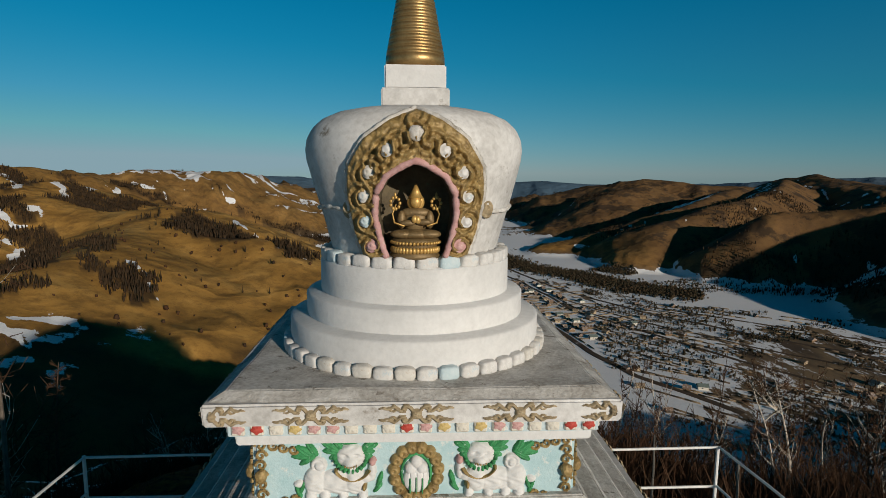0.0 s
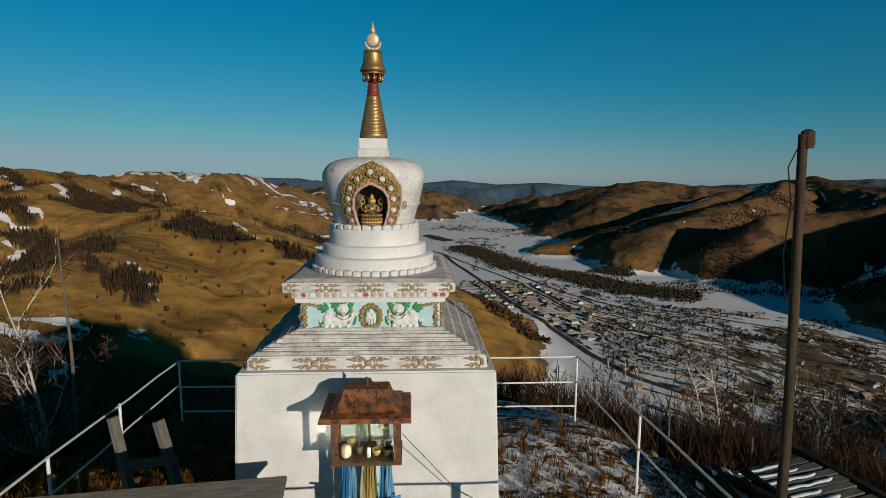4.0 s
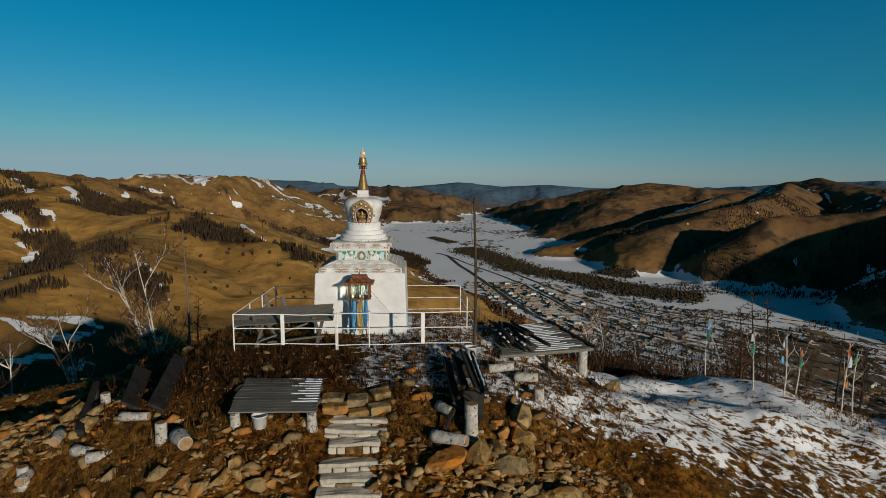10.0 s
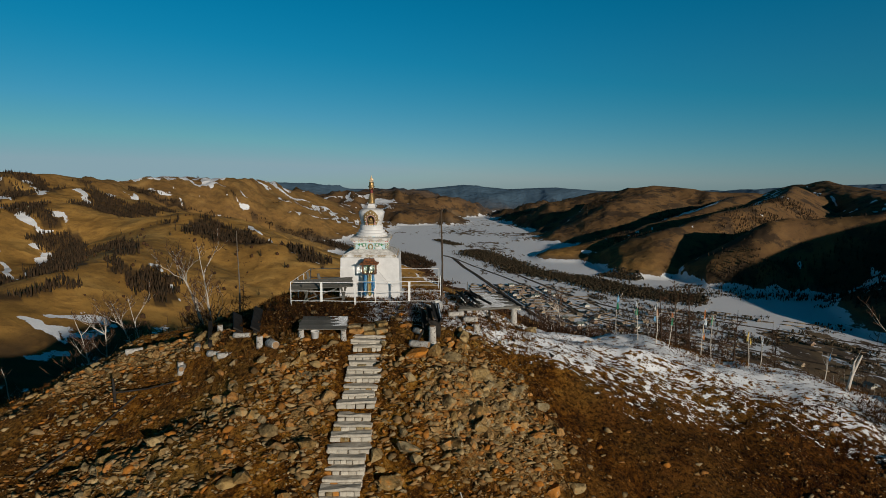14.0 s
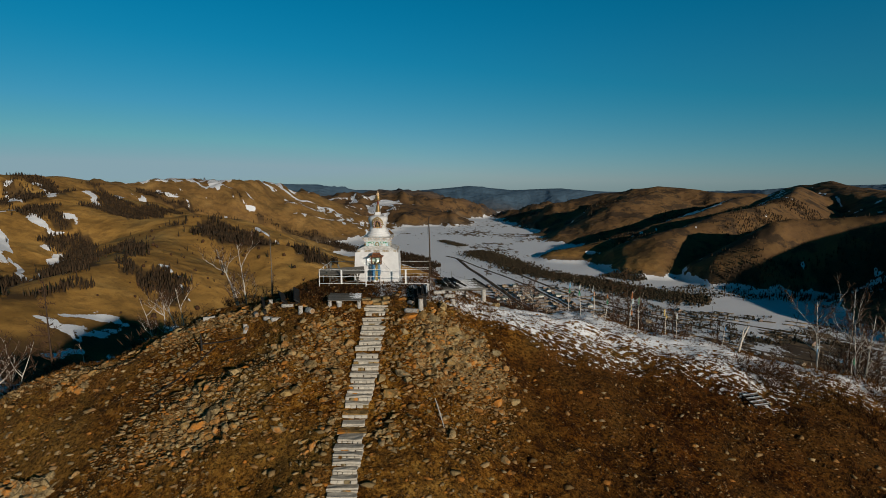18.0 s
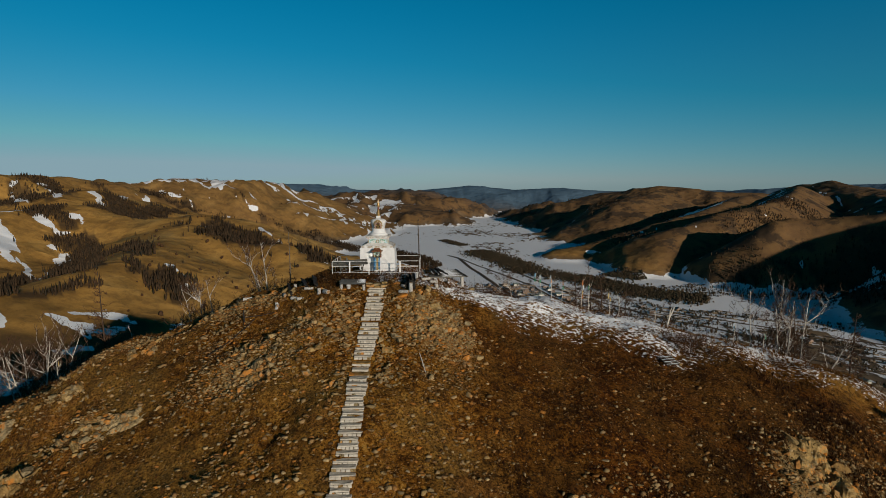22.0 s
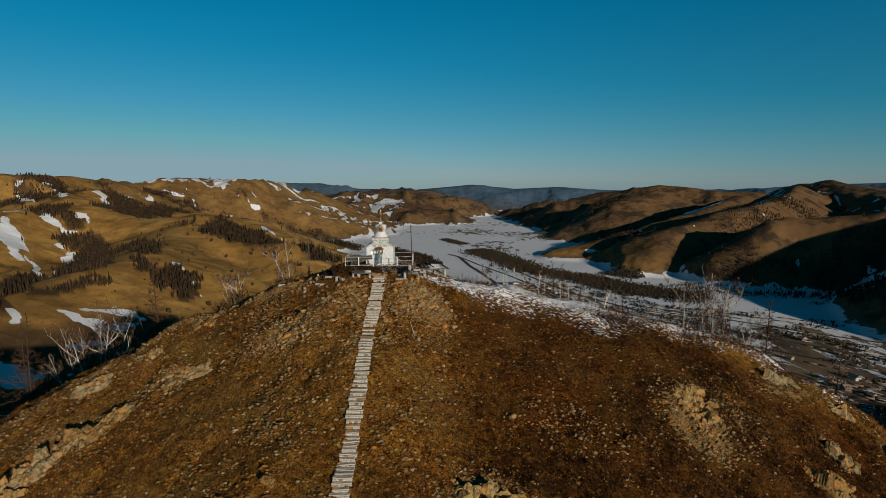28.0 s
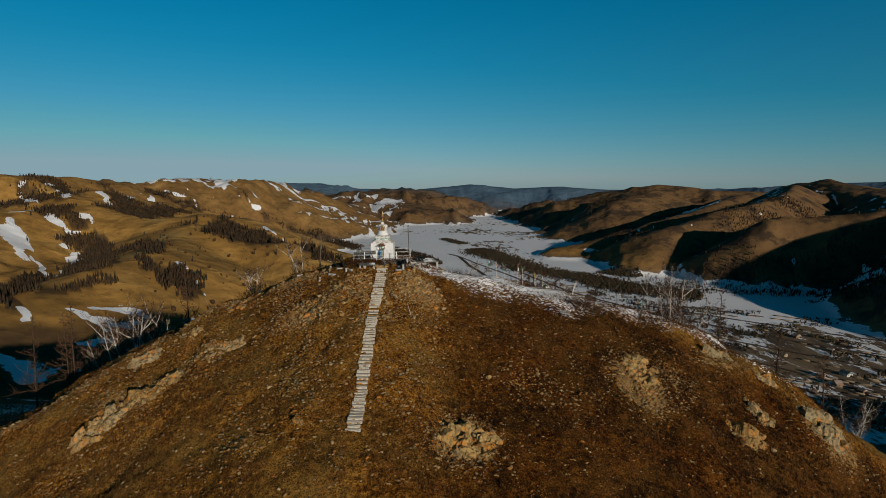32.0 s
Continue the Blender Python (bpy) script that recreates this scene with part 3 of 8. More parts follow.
    # ground colour also darkened within the eastern shadow's outline
    litter_shade = np.maximum(litter_shade, inside(X + 40 * fbm(X, Y, 60, 3, 71), Y + 40 * fbm(X, Y, 60, 3, 72), EAST_SHADE))
    snow_far = np.where(litter_shade > 0, np.minimum(snow_far, np.where(rr < 480, 0.53, 0.45)), snow_far)
    # heath mask; over hilltop and back slope it also puts shade into the colour
    for name, val in (("litter_shade", litter_shade), ("snow", np.where(close, snow_near, snow_far)), ("valley", valley), ("heath", 1.15 * np.clip((X - 0.5 + 6 * fbm(X, Y, 8, 3, 66)) / 15, 0, 1) * np.clip((lip - Y - 2) / 3.5, 0, 1) + 0.5 * np.exp(-(((X + 12) / 6) ** 2 + ((Y + 11) / 5) ** 2)) + 1.1 * np.exp(-(((X + 1.5) / 5.5) ** 2 + ((Y + 5.0) / 2.6) ** 2) ** 2) + 1.6 * np.clip((Y - lip - 7) / 4, 0, 1)), ("rock", rockiness(X, Y)), ("east", np.clip((X + 0.12 * Y - 450) / 300, 0, 1) + np.clip((Y - 2500) / 500, 0, 1) + 0.55 * np.clip((Y - 1450) / 350, 0, 1) * np.clip((400 - X) / 200, 0, 1)), ("far", np.clip((rr - 80) / 60, 0, 1)), ("far_haze", np.clip(rr / 4600 - 0.72, 0, 1) * 5)):
        me.attributes.new(name, "FLOAT", "POINT").data.foreach_set("value", val.astype(np.float32))
    return me


def ground_material():
    m, n, l, b = mat_new("dry_hill_grass", 0.95)
    pos = n.new("ShaderNodeNewGeometry").outputs["Position"]
    flat = n.new("ShaderNodeMapping")
    flat.inputs["Scale"].default_value = (1, 1, 0.25)
    l.new(pos, flat.inputs[0])
    p = flat.outputs[0]
    far, snow, valley, far_haze = attr(n, "far"), attr(n, "snow"), attr(n, "valley"), attr(n, "far_haze")
    # near: brown grass, reddish litter, pale grit
    near = ramp(n, l, noise_node(n, l, 1.7, 9, pos, 0.74), [(0.34, (0.018, 0.007, 0.001)), (0.45, (0.125, 0.046, 0.006)), (0.55, (0.30, 0.128, 0.015)), (0.68, (0.46, 0.26, 0.058))])
    near = mix(n, l, ramp(n, l, noise_node(n, l, 0.16, 4, pos), [(0.42, (0, 0, 0)), (0.62, (1, 1, 1))]), near, mix(n, l, 0.55, near, (0.29, 0.175, 0.042)))
    near = mix(n, l, ramp(n, l, noise_node(n, l, 0.30, 5, pos, 0.6), [(0.56, (0, 0, 0)), (0.66, (1, 1, 1))]), near, mix(n, l, 0.55, near, (0.26, 0.105, 0.022)))
    tuft = noise_node(n, l, 6.5, 6, pos, 0.7)
    near = mix(n, l, ramp(n, l, tuft, [(0.40, (1, 1, 1)), (0.52, (0, 0, 0))]), near, mix(n, l, 0.80, near, (0.010, 0.005, 0.002)))
    near = mix(n, l, ramp(n, l, tuft, [(0.58, (0, 0, 0)), (0.68, (1, 1, 1))]), near, mix(n, l, 0.55, near, (0.44, 0.27, 0.085)))
    # ground multiplied darker by heath and by the shade painted with it
    near = mix(n, l, calc(n, l, "MULTIPLY", attr(n, "heath"), 1.0, True), near, mix(n, l, 1.0, near, (0.44, 0.35, 0.30), "MULTIPLY"))
    # bedrock breaks through where the slope is stony
    crag = ramp(n, l, calc(n, l, "ADD", calc(n, l, "MULTIPLY", attr(n, "rock"), 0.5), calc(n, l, "MULTIPLY", noise_node(n, l, 1.3, 7, pos, 0.7), 0.8)), [(0.70, (0, 0, 0)), (0.77, (1, 1, 1))])
    face = ramp(n, l, noise_node(n, l, 2.6, 8, pos, 0.72), [(0.37, (0.06, 0.032, 0.010)), (0.52, (0.25, 0.155, 0.058)), (0.68, (0.40, 0.27, 0.12))])
    face = mix(n, l, ramp(n, l, noise_node(n, l, 0.9, 5, pos, 0.6), [(0.54, (0, 0, 0)), (0.62, (1, 1, 1))]), face, mix(n, l, 0.6, face, (0.40, 0.16, 0.035)))
    near = mix(n, l, crag, near, face)
    # far: smooth straw hills, darker seams
    straw = ramp(n, l, noise_node(n, l, 0.011, 6, p, 0.6), [(0.30, (0.27, 0.145, 0.038)), (0.50, (0.42, 0.232, 0.060)), (0.70, (0.51, 0.31, 0.095))])
    straw = mix(n, l, ramp(n, l, noise_node(n, l, 0.05, 5, pos, 0.7), [(0.40, (1, 1, 1)), (0.54, (0, 0, 0))]), straw, mix(n, l, 0.40, straw, (0.085, 0.048, 0.022)))
    straw = mix(n, l, ramp(n, l, noise_node(n, l, 0.22, 6, pos, 0.8), [(0.36, (1, 1, 1)), (0.48, (0, 0, 0))]), straw, mix(n, l, 0.25, straw, (0.06, 0.036, 0.018)))
    dun = mix(n, l, 0.78, straw, (0.112, 0.066, 0.039))
    dun = mix(n, l, ramp(n, l, noise_node(n, l, 0.014, 9, pos, 0.72), [(0.50, (0, 0, 0)), (0.56, (1, 1, 1))]), dun, mix(n, l, 0.7, dun, (0.030, 0.026, 0.022)))      # scrub on the eastern hills
    straw = mix(n, l, calc(n, l, "MINIMUM", attr(n, "east"), 1.0), straw, dun)
    straw = mix(n, l, attr(n, "litter_shade"), straw, mix(n, l, 0.8, straw, (0.050, 0.034, 0.022)))      # needles and brush under the woods, plus shade painted in hollow and east slope
    # the far rim turns bluish: haze of distance mixed into the colour
    straw = mix(n, l, far_haze, straw, (0.085, 0.145, 0.205))
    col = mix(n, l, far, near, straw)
    # the valley's brush, tracks and bare strips under the snow
    strip = n.new("ShaderNodeMapping")
    strip.inputs["Rotation"].default_value, strip.inputs["Scale"].default_value = (0, 0, radians(-15)), (0.030, 0.011, 0.02)
    l.new(pos, strip.inputs[0])
    soil = ramp(n, l, noise_node(n, l, 1.0, 6, strip.outputs[0], 0.65), [(0.40, (0.10, 0.075, 0.055)), (0.60, (0.24, 0.17, 0.10))])
    col = mix(n, l, valley, col, soil)
    # snow where the mask and a ragged noise agree
    drift = n.new("ShaderNodeMapping")
    drift.inputs["Scale"].default_value = (2.3, 4.2, 3.2)
    l.new(pos, drift.inputs[0])
    rag_near = noise_node(n, l, 1.0, 8, drift.outputs[0], 0.72)
    rag_far = noise_node(n, l, 0.020, 8, pos, 0.7)
    rag_val = noise_node(n, l, 1.6, 8, strip.outputs[0], 0.72)
    rag_f = mix(n, l, valley, rag_far, rag_val)
    rag = mix(n, l, far, rag_near, rag_f)
    s = calc(n, l, "ADD", snow, calc(n, l, "MULTIPLY", rag, 0.9))
    on = ramp(n, l, s, [(0.910, (0, 0, 0)), (0.928, (1, 1, 1))])
    white = ramp(n, l, noise_node(n, l, 0.6, 4, pos), [(0.3, (0.80, 0.83, 0.87)), (0.7, (0.92, 0.93, 0.95))])
    col = mix(n, l, on, col, white)
    l.new(col, b.inputs["Base Color"])
    rough_g = calc(n, l, "MULTIPLY", noise_node(n, l, 3.0, 8, pos, 0.7), calc(n, l, "SUBTRACT", 1.0, calc(n, l, "MULTIPLY", on, 0.72)))
    h = calc(n, l, "MULTIPLY", calc(n, l, "ADD", rough_g, calc(n, l, "MULTIPLY", on, 0.42)), 0.28)
    h = calc(n, l, "ADD", h, calc(n, l, "MULTIPLY", calc(n, l, "MULTIPLY", tuft, calc(n, l, "SUBTRACT", 1.0, on)), 0.10))
    folds = calc(n, l, "ABSOLUTE", calc(n, l, "SUBTRACT", noise_node(n, l, 0.008, 3, pos, 0.5), 0.5))
    hills = calc(n, l, "MULTIPLY", far, calc(n, l, "SUBTRACT", 1.0, valley, True))
    h = calc(n, l, "SUBTRACT", h, calc(n, l, "MULTIPLY", calc(n, l, "MULTIPLY", folds, hills), 22.0))
    bump(n, l, b, h, 1.0, 1.0)
    return m


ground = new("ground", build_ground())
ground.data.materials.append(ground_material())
tagged(ground, "brown dry grass hills and snow-covered valley floor", "ground", kind="structure")


# ---- the stupa ----
def frustum(bm, h0, z0, h1, z1, bev=0.012):
    vs = [bm.verts.new((sx * h, sy * h, z)) for h, z in ((h0, z0), (h1, z1)) for sx, sy in ((-1, -1), (1, -1), (1, 1), (-1, 1))]
    for f in ((3, 2, 1, 0), (4, 5, 6, 7), (0, 1, 5, 4), (1, 2, 6, 5), (2, 3, 7, 6), (3, 0, 4, 7)):
        bm.faces.new([vs[k] for k in f])
    if bev:
        bmesh.ops.bevel(bm, geom=list(bm.edges), offset=bev, segments=2, affect="EDGES")
    return bm


def worn(bm, amount, cuts=0, seed=0):
    if cuts:
        bmesh.ops.subdivide_edges(bm, edges=list(bm.edges), cuts=cuts, use_grid_fill=True)
    for v in bm.verts:
        v.co += Vector((noise.noise(v.co * 4 + Vector((seed, 0, 0))), noise.noise(v.co * 4 + Vector((0, seed, 5))), noise.noise(v.co * 4 + Vector((9, 0, seed))))) * amount
    return bm


def spiral(bm, c, r, turns, sx, sz, thick, n=14, start=0.0):
    """A scroll in the xz plane, standing proud towards -y."""
    pts = []
    for k in range(n + 1):
        t = k / n
        a, q = start + t * turns * 2 * math.pi, r * (1 - 0.82 * t)
        pts.append((c[0] + sx * q * math.cos(a), c[1], c[2] + sz * q * math.sin(a)))
    for k, (p, q) in enumerate(zip(pts, pts[1:])):
        tube(bm, p, q, thick * (1.1 - 0.4 * k / n), thick * (1.1 - 0.4 * (k + 1) / n), 5, False)
    return bm


SIDES = (0, 90, 180, 270)


def on_side(ob, side, u, z, half, flip=1, tall=1.0):
    """Puts a piece modelled towards -y on a face of a square tier."""
    ob.matrix_local = pose(0, 0, 0, rz=side) @ pose(u, -half, z) @ Matrix.Diagonal((flip, 1, tall, 1))
    return ob


stupa = thing("stupa", "white limewashed Buddhist stupa with gilt spire on the hilltop", "stupa")
part("plinth", worn(frustum(B(), 1.585, -0.6, 1.50, 1.955, 0.02), 0.008, 5), WHITE, stupa, "smooth white plinth")
for half, z0, z1, lab in ((1.40, 1.95, 2.112, "weathered tier with gilt scrolls"), (1.268, 2.09, 2.176, ""), (1.131, 2.15, 2.238, ""), (0.997, 2.21, 2.288, "")):
    part("tier", worn(frustum(B(), half + 0.006, z0, half - 0.012, z1, 0.016), 0.010, 5, half), LEDGE if half < 1.35 else DOME_WHITE, stupa, lab)
    part("tier_lip", worn(frustum(B(), half - 0.05, z1 - 0.01, half - 0.09, z1 + 0.03, 0.008), 0.008, 4, half + 3), LEDGE, stupa)
part("panel_block", frustum(B(), 0.85, 2.25, 0.85, 2.65, 0.0), WHITE, stupa)
part("cornice", worn(frustum(B(), 0.925, 2.645, 0.93, 2.708, 0.008), 0.005, 4), WHITE, stupa)
part("band", frustum(B(), 0.955, 2.708, 0.955, 2.795, 0.004), PALE_BLUE, stupa, "pale blue band")
part("slab", worn(frustum(B(), 1.045, 2.797, 1.05, 2.915, 0.012), 0.006, 5), DOME_WHITE, stupa, "projecting white slab")
part("slab_top", worn(frustum(B(), 1.03, 2.915, 0.95, 2.952, 0.008), 0.010, 6, 3), LEDGE, stupa, "worn grey cement top")


def dome_blob(u, v, c, r, h, turn=0.0, stripes=0.0):
    """A rounded lobe of a relief, grooved along its length by stripes."""
    ca, sa = math.cos(turn), math.sin(turn)
    x, y = ((u - c[0]) * ca + (v - c[1]) * sa) / r[0], ((v - c[1]) * ca - (u - c[0]) * sa) / r[1]
    out = h * np.sqrt(np.clip(1 - x * x - y * y, 0, 1))
    return out * (1 - 0.45 * stripes * (0.5 + 0.5 * np.cos(y * 9 + 3 * x))) if stripes else out


def trace(u, v, pts, h):
    """A tapering rounded rib along points given as u, v, half width."""
    out = np.zeros_like(u)
    for (ax, ay, aw), (bx, by, bw) in zip(pts, pts[1:]):
        dx, dy = bx - ax, by - ay
        t = np.clip(((u - ax) * dx + (v - ay) * dy) / (dx * dx + dy * dy), 0, 1)
        d = np.hypot(u - ax - t * dx, v - ay - t * dy) / (aw + (bw - aw) * t)
        out = np.maximum(out, h * np.sqrt(np.clip(1 - d * d, 0, 1)))
    return out


def relief(name, fn, w, h, nx, nz, mat):
    """One skin standing out towards -y by fn(u, v), cut away where it is flat."""
    u, v = np.meshgrid(np.linspace(-w / 2, w / 2, nx), np.linspace(-h / 2, h / 2, nz), indexing="ij")
    hh = fn(u, v)
    up = hh > 0.0012
    y = np.where(up, -hh, 0.004)
    idx, co, faces = {}, [], []
    for i in range(nx - 1):
        for j in range(nz - 1):
            quad = ((i, j), (i + 1, j), (i + 1, j + 1), (i, j + 1))
            if any(up[q] for q in quad):
                for q in quad:
                    if q not in idx:
                        idx[q] = len(co)
                        co.append((float(u[q]), float(y[q]), float(v[q])))
                faces.append([idx[q] for q in quad])
    me = bpy.data.meshes.new(name)
    me.from_pydata(co, [], faces)
    me.polygons.foreach_set("use_smooth", [True] * len(faces))
    me.materials.append(mat)
    return me


SCROLL = surface("worn_gilt_scroll", (0.20, 0.15, 0.085), (0.40, 0.32, 0.20), (0.55, 0.51, 0.44), 18, 80, 0.75, 0.05, 0.5, 0.005, 0.60)


def flourish(w, h, half=False):
    """Four mirrored leaf scrolls about a rosette."""
    def fn(u, v):
        x, y = (u + w * 0.5 if half else np.abs(u)) / (w * (1.0 if half else 0.5)), np.abs(v) / (h * 0.5)
        k = h * 0.5 / (w * (1.0 if half else 0.5))
        x = x / k
        e = 1 / k
        out = trace(x, y, ((0.06 * e, 0.12, 0.13), (0.13 * e, 0.50, 0.14), (0.22 * e, 0.82, 0.15), (0.33 * e, 0.82, 0.14), (0.37 * e, 0.58, 0.12), (0.30 * e, 0.46, 0.10), (0.26 * e, 0.56, 0.06)), 0.011)
        out = np.maximum(out, trace(x, y, ((0.30 * e, 0.26, 0.08), (0.42 * e, 0.30, 0.13), (0.52 * e, 0.60, 0.16), (0.60 * e, 0.84, 0.13), (0.70 * e, 0.60, 0.17), (0.80 * e, 0.56, 0.13), (0.88 * e, 0.66, 0.10), (1.0 * e, 0.58, 0.02)), 0.011))
        out = np.maximum(out, trace(x, y, ((0.54 * e, 0.50, 0.10), (0.60 * e, 0.30, 0.11), (0.70 * e, 0.36, 0.03)), 0.009))
        r = np.hypot(x, y)
        return np.maximum(out, 0.022 * np.sqrt(np.clip(1 - (r / 0.52) ** 2, 0, 1)) * (0.75 + 0.25 * np.cos(6 * np.arctan2(y, x))))
    return relief("scroll", fn, w * 1.04, h * 1.1, 80 if not half else 44, 30, SCROLL)


motif, motif_wide, motif_corner = flourish(0.37, 0.10), flourish(0.50, 0.14), flourish(0.17, 0.10, True)
motif_corner_big = flourish(0.23, 0.14, True)
for side in SIDES:
    for u in (-0.52, 0.0, 0.52):
        on_side(part_mesh("scroll", motif, None, stupa, "gilt scroll relief"), side, u, 2.857, 1.052)
    for u in (-0.92, 0.92):
        on_side(part_mesh("corner_scroll", motif_corner, None, stupa), side, u, 2.857, 1.052, -math.copysign(1, u))
    for u in (-0.62, 0.0, 0.62):
        on_side(part_mesh("scroll", motif_wide, None, stupa), side, u, 2.032, 1.405)
    for u in (-1.24, 1.24):
        on_side(part_mesh("corner_scroll", motif_corner_big, None, stupa), side, u, 2.032, 1.405, -math.copysign(1, u))

# cream blocks with painted flowers along the band
CREAM = surface("flaking_cream_paint", (0.56, 0.53, 0.46), (0.70, 0.67, 0.60), (0.52, 0.42, 0.28), 22, 80, 0.85, relief=0.4, dist=0.004, spots=0.62)
bm = box(B(), (0, 0, 0), (0.068, 0.022, 0.072), 0.007)
block = bpy.data.meshes.new("band_block")
bm.to_mesh(block)
bm.free()
block.materials.append(CREAM)
petal_paint = []
for k, mat in enumerate((PINK, YELLOW, CRIMSON, GREEN, CREAM)):
    petal_paint.append(relief("painted_flower", lambda u, v, k=k: 0.008 * np.clip(1.15 - np.hypot(u, v * 1.1) / 0.026 + 0.14 * np.cos(5 * np.arctan2(v, u) + k), 0, 1) ** 0.5, 0.07, 0.064, 24, 22, mat))
for side in SIDES:
    for k in range(20):
        u = -0.90 + k * 0.0948
        on_side(part_mesh("band_block", block, None, stupa), side, u, 2.752, 0.958)
        kind = (0, 4, 0, 1, 4, 0, 4, 2, 4, 1)[(k * 3 + side // 90) % 10] if k not in (1, 18) else 2
        on_side(part_mesh("painted_flower", petal_paint[kind], None, stupa), side, u, 2.752, 0.969)

# painted panels with moulded lions
def lion_white(u, v):
    out = np.zeros_like(u)
    for c, r, h in (((0.075, 0.085), (0.078, 0.066), 0.040), ((0.075, 0.062), (0.05, 0.036), 0.056), ((0.014, -0.050), (0.125, 0.068), 0.034), ((-0.115, -0.045), (0.062, 0.075), 0.038), ((-0.095, 0.040), (0.045, 0.042), 0.030),
                    ((0.095, -0.045), (0.062, 0.075), 0.042), ((0.185, 0.005), (0.024, 0.058), 0.030), ((0.150, -0.03), (0.05, 0.03), 0.030), ((0.135, -0.125), (0.026, 0.055), 0.032), ((0.03, -0.130), (0.026, 0.045), 0.028), ((-0.065, -0.130), (0.028, 0.045), 0.028), ((-0.14, -0.125), (0.030, 0.050), 0.030), ((-0.20, -0.06), (0.03, 0.02), 0.018)):
        out = np.maximum(out, dome_blob(u, v, c, r, h))
    d = np.hypot(u + 0.095, v - 0.040)
    out = out - 0.010 * np.exp(-((d - 0.024) / 0.006) ** 2) * (out > 0.012)
    for cx in (0.048, 0.104):                               # brows and eyes
        out = out - 0.012 * np.exp(-((u - cx) / 0.016) ** 2 - ((v - 0.098) / 0.007) ** 2) * (out > 0.015)
    return out + np.where(out > 0.006, 0.0035 * np.sin(u * 90 + 3 * np.sin(v * 70)) * np.sin(v * 80), 0)


def lion_green(u, v):
    out = np.zeros_like(u)
    for cx, cy, ln, wd, a in ((-0.165, 0.112, 0.060, 0.022, 2.7), (-0.175, 0.090, 0.065, 0.020, 3.2), (-0.150, 0.070, 0.055, 0.018, 3.7), (-0.130, 0.125, 0.05, 0.018, 2.2), (-0.030, 0.135, 0.055, 0.018, 2.7), (-0.025, 0.112, 0.050, 0.018, 3.1), (-0.005, 0.085, 0.040, 0.016, 3.5), (0.005, 0.150, 0.05, 0.016, 2.3),
                              (0.165, 0.150, 0.05, 0.016, 0.8), (0.170, 0.130, 0.05, 0.018, 0.35), (0.160, 0.105, 0.04, 0.016, 0.0), (0.075, 0.160, 0.06, 0.014, 0.1), (0.165, 0.085, 0.028, 0.013, -0.5), (-0.185, -0.08, 0.045, 0.012, 1.2), (-0.205, -0.10, 0.04, 0.012, 2.0), (0.225, -0.05, 0.05, 0.014, 1.3), (0.215, -0.09, 0.035, 0.012, 0.8)):
        out = np.maximum(out, dome_blob(u, v, (cx, cy), (ln, wd), 0.024, a, 1.0))
    d = np.hypot((u - 0.075) / 1.05, v - 0.088)
    beard = 0.044 * np.sqrt(np.clip(1 - ((d - 0.080) / 0.012) ** 2, 0, 1)) * (v < 0.085) * (0.7 + 0.3 * np.cos(np.arctan2(v - 0.088, u - 0.075) * 22))
    return np.maximum(out, beard)


def lion_collar(u, v):
    d = np.hypot((u - 0.085) / 1.0, v - 0.075)
    arc = 0.048 * np.sqrt(np.clip(1 - ((d - 0.108) / 0.007) ** 2, 0, 1)) * (v < 0.02)
    return np.maximum(arc, dome_blob(u, v, (0.145, -0.072), (0.014, 0.024), 0.055))


LION = {"relief_body": relief("relief_body", lion_white, 0.52, 0.36, 120, 84, WHITE), "relief_mane": relief("relief_mane", lion_green, 0.54, 0.36, 130, 90, GREEN), "relief_collar": relief("relief_collar", lion_collar, 0.4, 0.34, 90, 76, GILT),
        "relief_ball": relief("relief_ball", lambda u, v: dome_blob(u, v, (0.187, 0.058), (0.022, 0.024), 0.040), 0.44, 0.3, 110, 76, PINK),
        "relief_mouth": relief("relief_mouth", lambda u, v: 0.0575 * (np.exp(-((v - 0.047 - 3 * (u - 0.075) ** 2) / 0.005) ** 2) > 0.5) * (np.abs(u - 0.075) < 0.034) * (np.sin(u * 420) > -0.6), 0.36, 0.3, 150, 120, GILT)}


def ring_fn(u, v):
    out = np.zeros_like(u)
    for k in range(15):
        a = 2 * math.pi * (k + 0.5) / 15 + math.pi / 2
        d = np.hypot(u - 0.118 * math.cos(a), v - 0.138 * math.sin(a))
        out = np.maximum(out, 0.034 * np.clip(1.25 - np.abs(d - 0.014) / 0.017, 0, 1) ** 0.5)
    return out


ring_me = relief("medallion_ring", ring_fn, 0.32, 0.36, 90, 100, GILT)
lily_me = relief("medallion_flower", lambda u, v: np.maximum.reduce([dome_blob(u, v, c, r, h) for c, r, h in (((0, 0.065), (0.032, 0.038), 0.030), ((-0.030, 0.030), (0.032, 0.035), 0.030), ((0.030, 0.030), (0.032, 0.035), 0.030), ((0, -0.035), (0.070, 0.075), 0.028))]) * (1 - 0.3 * (np.cos(u * 190) > 0.55) * (v < 0.01)), 0.2, 0.26, 70, 84, WHITE)
stems_me = relief("medallion_leaf", lambda u, v: np.maximum(0.029 * (np.abs(np.sin(u * 95)) < 0.28) * (np.abs(u) < 0.06) * (v < -0.015 - 0.2 * np.abs(u)) * (v > -0.105), 0.016 * np.sqrt(np.clip(1 - (u / 0.085) ** 2 - (v / 0.112) ** 2, 0, 1)) * (np.hypot(u / 0.085, v / 0.112) > 0.86)), 0.2, 0.26, 90, 84, GREEN)
bm = B()
